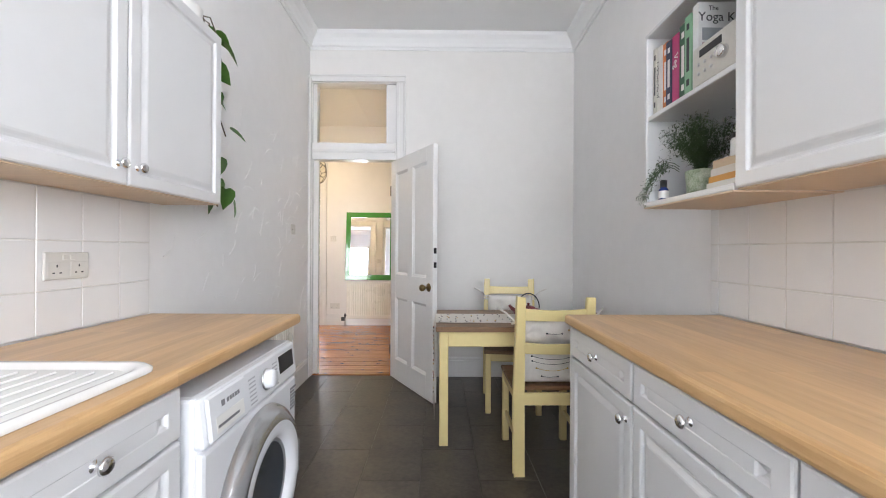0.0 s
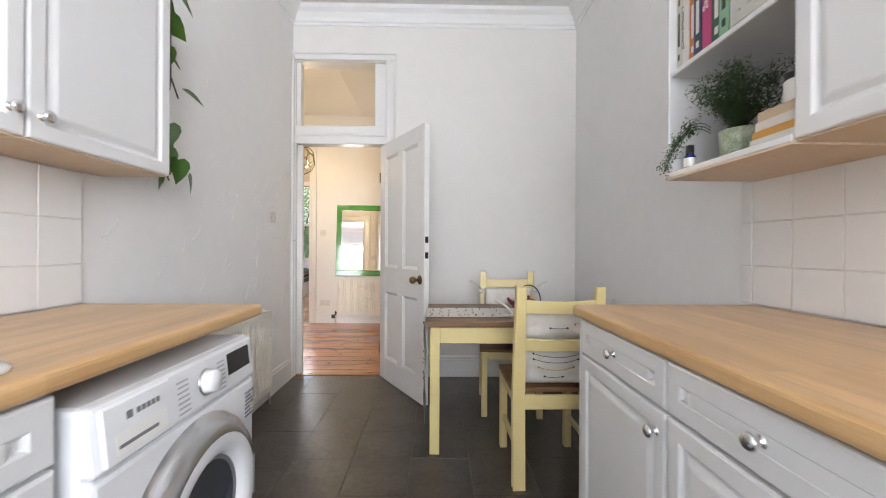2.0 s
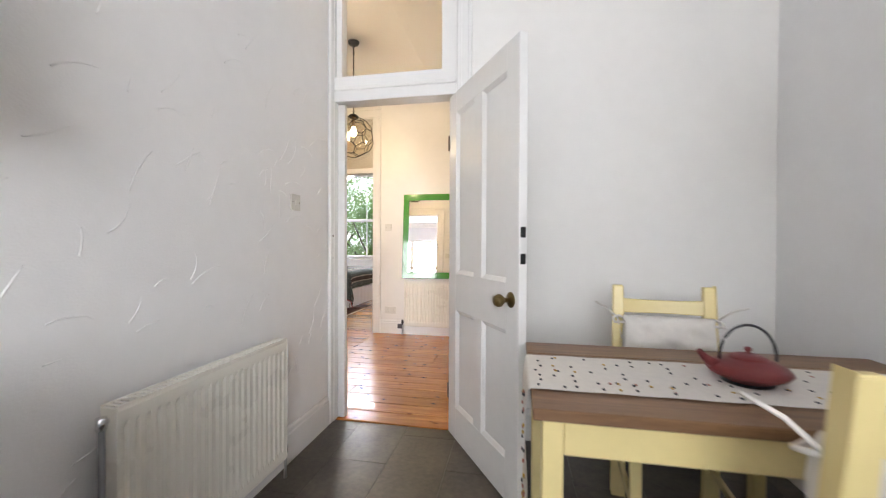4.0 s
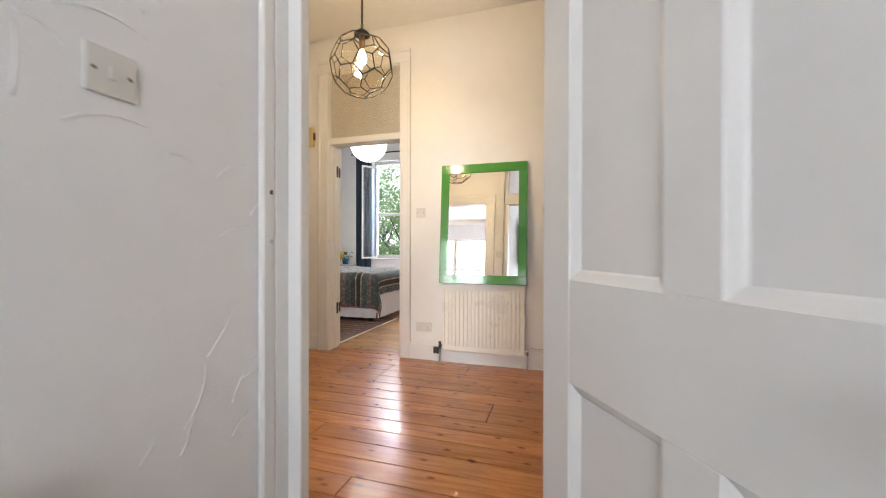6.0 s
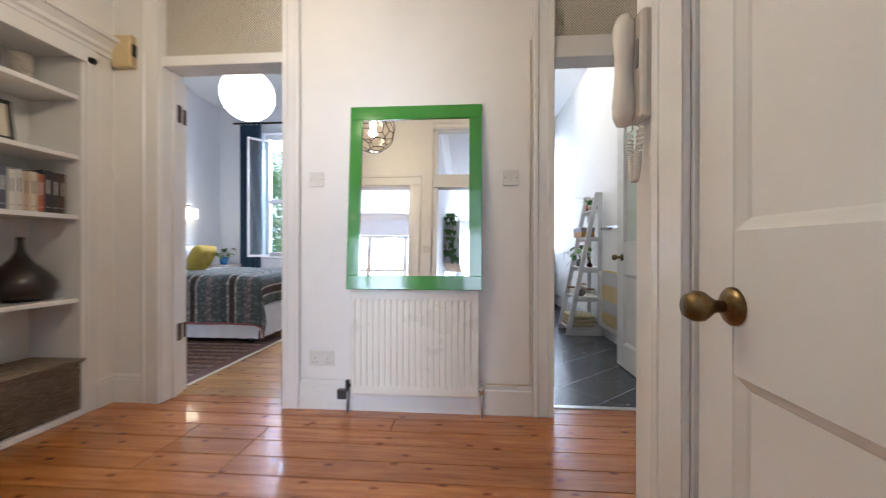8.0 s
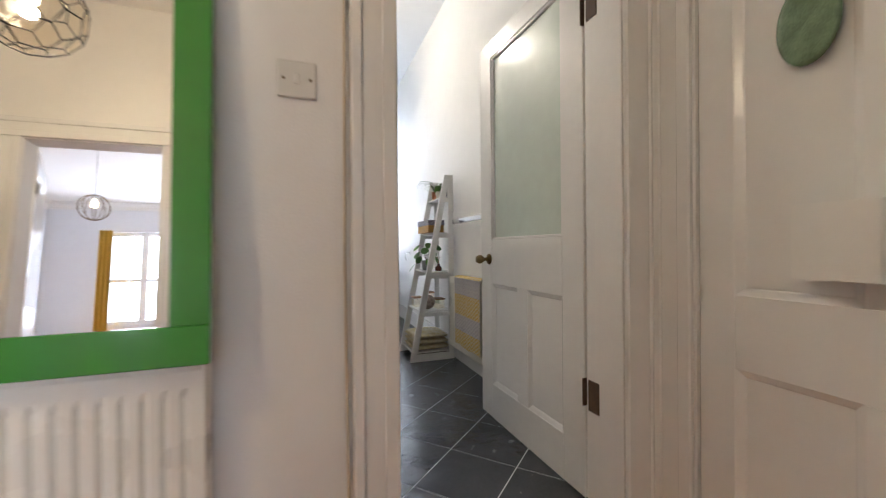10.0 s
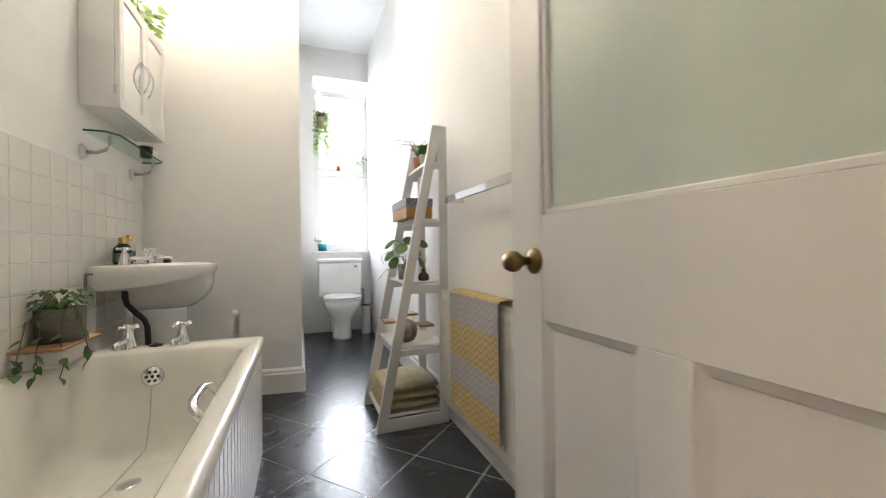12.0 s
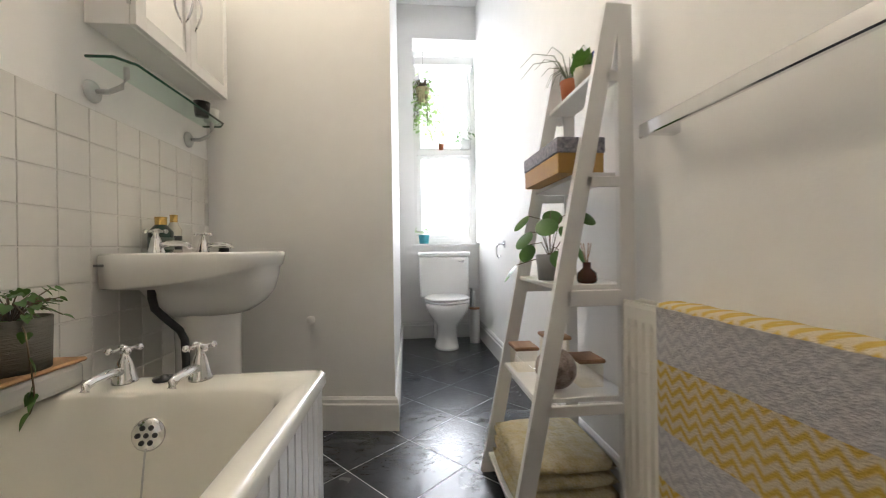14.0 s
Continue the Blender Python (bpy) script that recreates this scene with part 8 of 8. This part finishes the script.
g = part("pane", boxes(((0.03, 0.010, 0.035), (0.30, 0.014, 1.785))), pane_mat("reflecting_pane", 0.22, (0.86, 0.95, 1.0)), cs)
g.visible_shadow = False
gl = thing("paper_lantern", (-2.97, 7.44, 3.17), "round white paper lantern glowing on a flex", "pendant lamp")
part("flex", tube([(0, 0, 0), (0, 0, -0.46)], 0.003, 6), PLASTIC, gl)
part("lantern", lathe([(0.25 * math.sin(a) + (0.003 if k % 2 else 0), -0.71 - 0.25 * math.cos(a)) for k, a in enumerate(np.linspace(0.12, math.pi - 0.12, 25))], 32), glow_mat("lit_paper", (1.0, 0.96, 0.90), 5.5), gl, "ribbed glowing paper shade")
wl = thing("wall_lamp", (-4.75, 8.85, 1.35), "lit bedside wall lantern with a dark frame", "wall lamp")
part("shade", boxes(((0.05, -0.05, 0), (0.15, 0.05, 0.13)), bevel=0.006), glow_mat("lit_shade", (1.0, 0.82, 0.52), 9), wl)
part("bracket", tube([(0, 0, 0.17), (0.06, 0, 0.19), (0.10, 0, 0.15), (0.10, 0, 0.13)], 0.008, 8), BLACK_METAL, wl)
wh = thing("wall_hanging", (-4.748, 8.02, 1.10), "pale grey woven hanging above the bed", "wall hanging")
for i in range(14):
    part("woven_strip", boxes(((0, 0, 0.045 * i), (0.014, 0.48, 0.045 * i + 0.038)), bevel=0.004), mat("grey_weave", (0.50, 0.47, 0.49), 0.9, scale=40, wear=0.3) if i == 0 else wh.children[-1].data.materials[0], wh)
ns = thing("nightstand", (-4.70, 9.02, 0), "small grey bedside table", "bedside table")
part("table_top", boxes(((0, 0, 0.66), (0.42, 0.40, 0.69)), bevel=0.005), mat("grey_wood", (0.42, 0.38, 0.34), 0.5, scale=8), ns)
part("drawer_box", boxes(((0.02, 0.02, 0.50), (0.40, 0.38, 0.66)), bevel=0.004), GLOSS, ns)
for x, y in ((0.02, 0.02), (0.36, 0.02), (0.02, 0.35), (0.36, 0.35)):
    part("leg", boxes(((x, y, 0), (x + 0.035, y + 0.035, 0.50))), GLOSS, ns)
_r5 = random.Random(5)
leafy("orchid", (-4.40, 9.18, 0.691), "leafy plant in a blue pot on the bedside table", _r5, 18, 0.14, 0.0, 0.09, LEAF, (0.05, 0.065, 0.11, mat("blue_glaze", (0.02, 0.12, 0.30), 0.25, scale=8)))

# trees and sky outside the bedroom window
structure("ground", boxes(((-200, 11.0, -3.2), (200, 400, -3.0))), mat("grass_ground", (0.06, 0.10, 0.03), 0.95, scale=2), "grass beyond the window")
_r6 = random.Random(9)
TREE_LEAF = mat("tree_leaf", (0.20, 0.36, 0.10), 0.55, color2=(0.09, 0.20, 0.05), scale=5)
lets_light_through(TREE_LEAF, 0.55, (0.50, 0.72, 0.28))
for k, (tx, ty, hh) in enumerate(((-5.4, 15.2, 6.2), (-3.9, 16.6, 7.0), (-7.6, 17.4, 7.4), (-2.2, 18.0, 6.8))):
    t = thing("tree", (tx, ty, -3.0), "leafy green tree outside the bedroom window", "tree", "garden trees")
    tk = part("trunk", tube([(0, 0, 0), (0.05, 0, hh * 0.35), (-0.04, 0.05, hh * 0.7)], 0.16, 9, taper=0.4), STEM, t)
    for i in range(7):
        a = i * 0.9 + k
        part("limb", tube([(0, 0, hh * (0.3 + 0.05 * i)), (math.cos(a) * 0.7, math.sin(a) * 0.7, hh * (0.42 + 0.05 * i)), (math.cos(a) * 1.3, math.sin(a) * 1.3, hh * (0.5 + 0.06 * i))], 0.05, 6, taper=0.3), STEM, tk)
    vs, fs = [], []
    clumps = [Vector((_r6.gauss(0, 0.8), _r6.gauss(0, 0.6), hh * _r6.uniform(0.36, 0.98))) for i in range(70)]
    for c in clumps:
        for i in range(130):
            p = c + Vector((_r6.gauss(0, 0.24), _r6.gauss(0, 0.24), _r6.gauss(0, 0.20)))
            d = Vector((_r6.gauss(0, 1), _r6.gauss(0, 1), _r6.gauss(0, 0.6))).normalized() * 0.12
            w = d.cross(Vector((0.2, 0.3, 1))).normalized() * 0.05
            q = len(vs)
            vs += [p, p + d * 0.5 + w, p + d, p + d * 0.5 - w]
            fs.append((q, q + 1, q + 2, q + 3))
    o = new("crown", raw_mesh("crown", vs, fs, TREE_LEAF))
    o.parent = t
    tagged(o, "loose crown of small green leaves", "", "", "stuff")
structure("backdrop_sky", boxes(((-60, 62, -4), (50, 62.1, 40))), WHITE_SKY, "bright white sky")

# ---- living room, seen in the hall mirror ----
w2 = structure("window_living", boxes(((-4.22, -2.34, 0.80), (-4.16, -2.27, 2.60)), ((-1.79, -2.34, 0.80), (-1.73, -2.27, 2.60)), ((-4.16, -2.34, 2.53), (-1.79, -2.27, 2.60)), ((-4.16, -2.34, 0.80), (-1.79, -2.27, 0.88)), ((-3.62, -2.34, 0.88), (-3.50, -2.27, 2.53)), ((-2.62, -2.34, 0.88), (-2.50, -2.27, 2.53)), bevel=0.004), GLOSS, "wide white bay window")
part("meeting_rail", boxes(((-4.16, -2.33, 1.62), (-1.79, -2.28, 1.68)), bevel=0.004), GLOSS, w2)
structure("backdrop_living", boxes(((-8, -4.6, -0.5), (2.5, -4.58, 5))), WHITE_SKY, "bright white sky")
structure("trim_cornice_living", sweep(_cor, [(-5.1, 3.57), (-5.1, -2.2), (-1.325, -2.2), (-1.325, 3.57)][::-1]), CEILING)
yc = thing("curtain", (-4.22, -2.05, 0.0), "mustard yellow curtain at the bay window", "curtain")
_us = np.linspace(0, 0.22, 40)
part("cloth", sheet([[(u, 0.03 * math.sin(u * 90), z) for z in np.linspace(0, 2.6, 6)] for u in _us], _us, np.linspace(0, 2.6, 6)), mat("mustard_cloth", (0.60, 0.36, 0.04), 0.8, scale=14), yc)
lp2 = thing("pendant_lamp", (-3.0, 1.0, 3.17), "wire globe pendant lamp with a lit bulb", "pendant lamp")
part("flex", tube([(0, 0, 0), (0, 0, -0.75)], 0.003, 6), BLACK_METAL, lp2)
for k in range(5):
    part("wire_hoop", moved(tube([(0.16 * math.cos(a), 0, 0.16 * math.sin(a)) for a in np.linspace(0, 2 * math.pi, 25)], 0.004, 5), pose(0, 0, -0.91, 0, 0, 36 * k)), BRASS, lp2)
part("bulb", lathe([(0.012, -0.80), (0.035, -0.86), (0.03, -0.90), (0, -0.915)], 16), glow_mat("lit_bulb_living", (1.0, 0.80, 0.45), 14), lp2)

# ---- floor and wall pieces ----
def tile_mesh(name, w, h, t, bevel, material):
    """A flat tile in the x-y plane, corner at the origin, face at z=t."""
    return mesh_of(name, boxes(((0, 0, 0), (w, h, t)), bevel=bevel), material)


def piece(name, me, parent, m):
    ob = new(name, me)
    ob.parent = parent
    ob.matrix_local = m
    return ob


# kitchen vinyl tiles
_k = tile_mesh("vinyl_tile", 0.3035, 0.6085, 0.0055, 0.0012, LINO)
for i in range(9):
    for j in range(-3, 9):
        y = -1.40 + j * 0.61 - (0.305 if i % 2 else 0)
        if y < 3.585:
            over = min(0.6085, 3.585 - y)
            piece("vinyl_tile", _k if over == 0.6085 else tile_mesh("vinyl_tile", 0.3035, over, 0.0055, 0.0012, LINO), floor_kitchen, Matrix.Translation((-1.31 + i * 0.305, y, -0.0055)))

# floorboards along x, with two trap hatches cut into the hall floor
def board(parent, x0, x1, y0, y1, material):
    bm = boxes(((x0 + 0.0022, y0 + 0.0026, -0.019), (x1 - 0.0022, y1 - 0.0026, 0.0)), bevel=0.0014)
    me = mesh_of("floorboard", bm, material)
    piece("floorboard", me, parent, Matrix())


_rb = random.Random(3)
for k in range(18):
    y0, y1 = max(3.665, 3.61 + 0.14 * k), min(6.085, 3.61 + 0.14 * (k + 1))
    cuts = [-3.26, 0.70]
    mid = 3.61 + 0.14 * (k + 0.5)
    if 5.28 < mid < 5.72:
        cuts += [-2.171, -1.79]
    elif 4.86 < mid < 5.16:
        cuts += [-0.826, -0.443]
    elif k % 3 == 0:
        cuts.append(_rb.uniform(-2.6, -0.2))
    cuts.sort()
    for a, b in zip(cuts, cuts[1:]):
        board(floor_hall, a, b, y0, y1, PINE)
for k in range(26):
    y0, y1 = 6.085 + 0.14 * k, 6.085 + 0.14 * (k + 1)
    cuts = sorted([-4.85, -0.95, _rb.uniform(-4.0, -1.6)])
    for a, b in zip(cuts, cuts[1:]):
        board(floor_bedroom, a, b, y0, y1, PINE_PALE)


# bathroom slate on the diagonal
def clip(poly, x0, y0, x1, y1):
    for ax, lim, sign in ((0, x0, 1), (0, x1, -1), (1, y0, 1), (1, y1, -1)):
        out = []
        for p, q in zip(poly, poly[1:] + poly[:1]):
            dp, dq = sign * (p[ax] - lim), sign * (q[ax] - lim)
            if dp >= 0:
                out.append(p)
            if dp * dq < 0:
                s = dp / (dp - dq)
                out.append((p[0] + s * (q[0] - p[0]), p[1] + s * (q[1] - p[1])))
        poly = out
        if len(poly) < 3:
            return []
    return poly


_u, _v = Vector((math.cos(radians(42)), math.sin(radians(42)))), Vector((-math.sin(radians(42)), math.cos(radians(42))))
for i in range(-12, 12):
    for j in range(-12, 12):
        o = Vector((0.001, 8.659)) + 0.315 * (i * _u + j * _v)
        g = 0.0024
        sq = [tuple(o + a * _u + b * _v) for a, b in ((g, g), (0.315 - g, g), (0.315 - g, 0.315 - g), (g, 0.315 - g))]
        sq = clip(sq, -0.93, 6.088, 0.72, 10.70)
        if len(sq) > 2:
            bm = prism(sq, -0.004, 0.0)
            piece("slate_tile", mesh_of("slate_tile", bm, SLATE), floor_bathroom, Matrix())


# wall tiles: local x along the wall, y up, face outwards
def wall_tiles(root, face, mats, cols, rows, gap=0.0016):
    """face(u, z) gives the pose of a tile whose corner is at u along the wall and z up; cols and rows are edge lines."""
    cache = {}
    for a, b in zip(cols, cols[1:]):
        for c, d in zip(rows, rows[1:]):
            key = (round(b - a, 3), round(d - c, 3))
            if key not in cache:
                cache[key] = tile_mesh("wall_tile", key[0] - 2 * gap, key[1] - 2 * gap, 0.008, 0.0016, mats)
            piece("wall_tile", cache[key], root, face(a + gap, c + gap))


_kl = structure("splashback_west", boxes(((-1.205, -1.19, 0.911), (-1.197, 1.596, 1.366))), WALL_GROUT, "white square wall tiles over the worktop")
wall_tiles(_kl, lambda u, z: Matrix(((0, 0, 1, -1.2025), (1, 0, 0, u), (0, 1, 0, z), (0, 0, 0, 1))), TILE_WHITE, [1.594 - 0.149 * k for k in range(19)][::-1], [0.912, 1.047, 1.202, 1.364])
_kr = structure("splashback_east", boxes(((1.192, -1.19, 0.911), (1.1995, 1.667, 1.36))), WALL_GROUT, "white square wall tiles over the worktop")
wall_tiles(_kr, lambda u, z: Matrix(((0, 0, -1, 1.1975), (-1, 0, 0, -u), (0, 1, 0, z), (0, 0, 0, 1))), TILE_WHITE, [-1.666, -1.614] + [-1.614 + 0.157 * k for k in range(1, 18)], [0.912, 1.05, 1.207, 1.358])
_kb = structure("splashback_bathroom", boxes(((-0.939, 6.15, 0.13), (-0.935, 8.876, 1.281))), WALL_GROUT, "ivory square wall tiles around the bath")
wall_tiles(_kb, lambda u, z: Matrix(((0, 0, 1, -0.9405), (1, 0, 0, u), (0, 1, 0, z), (0, 0, 0, 1))), TILE_BATH, [7.863 + 0.108 * k for k in range(-15, 10)] + [8.874], [0.553 + 0.104 * k for k in range(0, 8)])
wall_tiles(_kb, lambda u, z: Matrix(((0, 0, 1, -0.9405), (1, 0, 0, u), (0, 1, 0, z), (0, 0, 0, 1))), TILE_BATH, [8.079 + 0.108 * k for k in range(0, 8)] + [8.874], [0.137 + 0.104 * k for k in range(0, 5)])


# trowel marks left in the plaster beside the kitchen radiator
_rt = random.Random(41)
_tm = bmesh.new()
for k in range(110):
    y, z = _rt.uniform(1.62, 3.5), 0.25 + 1.75 * _rt.random() ** 1.4
    size, a0, bend = _rt.uniform(0.02, 0.085), _rt.uniform(0.1, 1.5), _rt.uniform(-1.1, 1.1)
    pts, a = [Vector((-1.2052, y, z))], a0
    for i in range(6):
        a += bend / 5
        pts.append(pts[-1] + Vector((0, math.cos(a), math.sin(a))) * size / 3)
    pts = [p + Vector((-0.0012 * (abs(i - 3) / 3) ** 2, 0, 0)) for i, p in enumerate(pts)]
    tube(pts, 0.0034, 6, _tm, taper=0.5)
tagged(part("trowel_marks", _tm, KITCHEN_WALL, wall_kitchen_west, "raised curved trowel marks"), "raised curved trowel marks", "", "", "stuff")
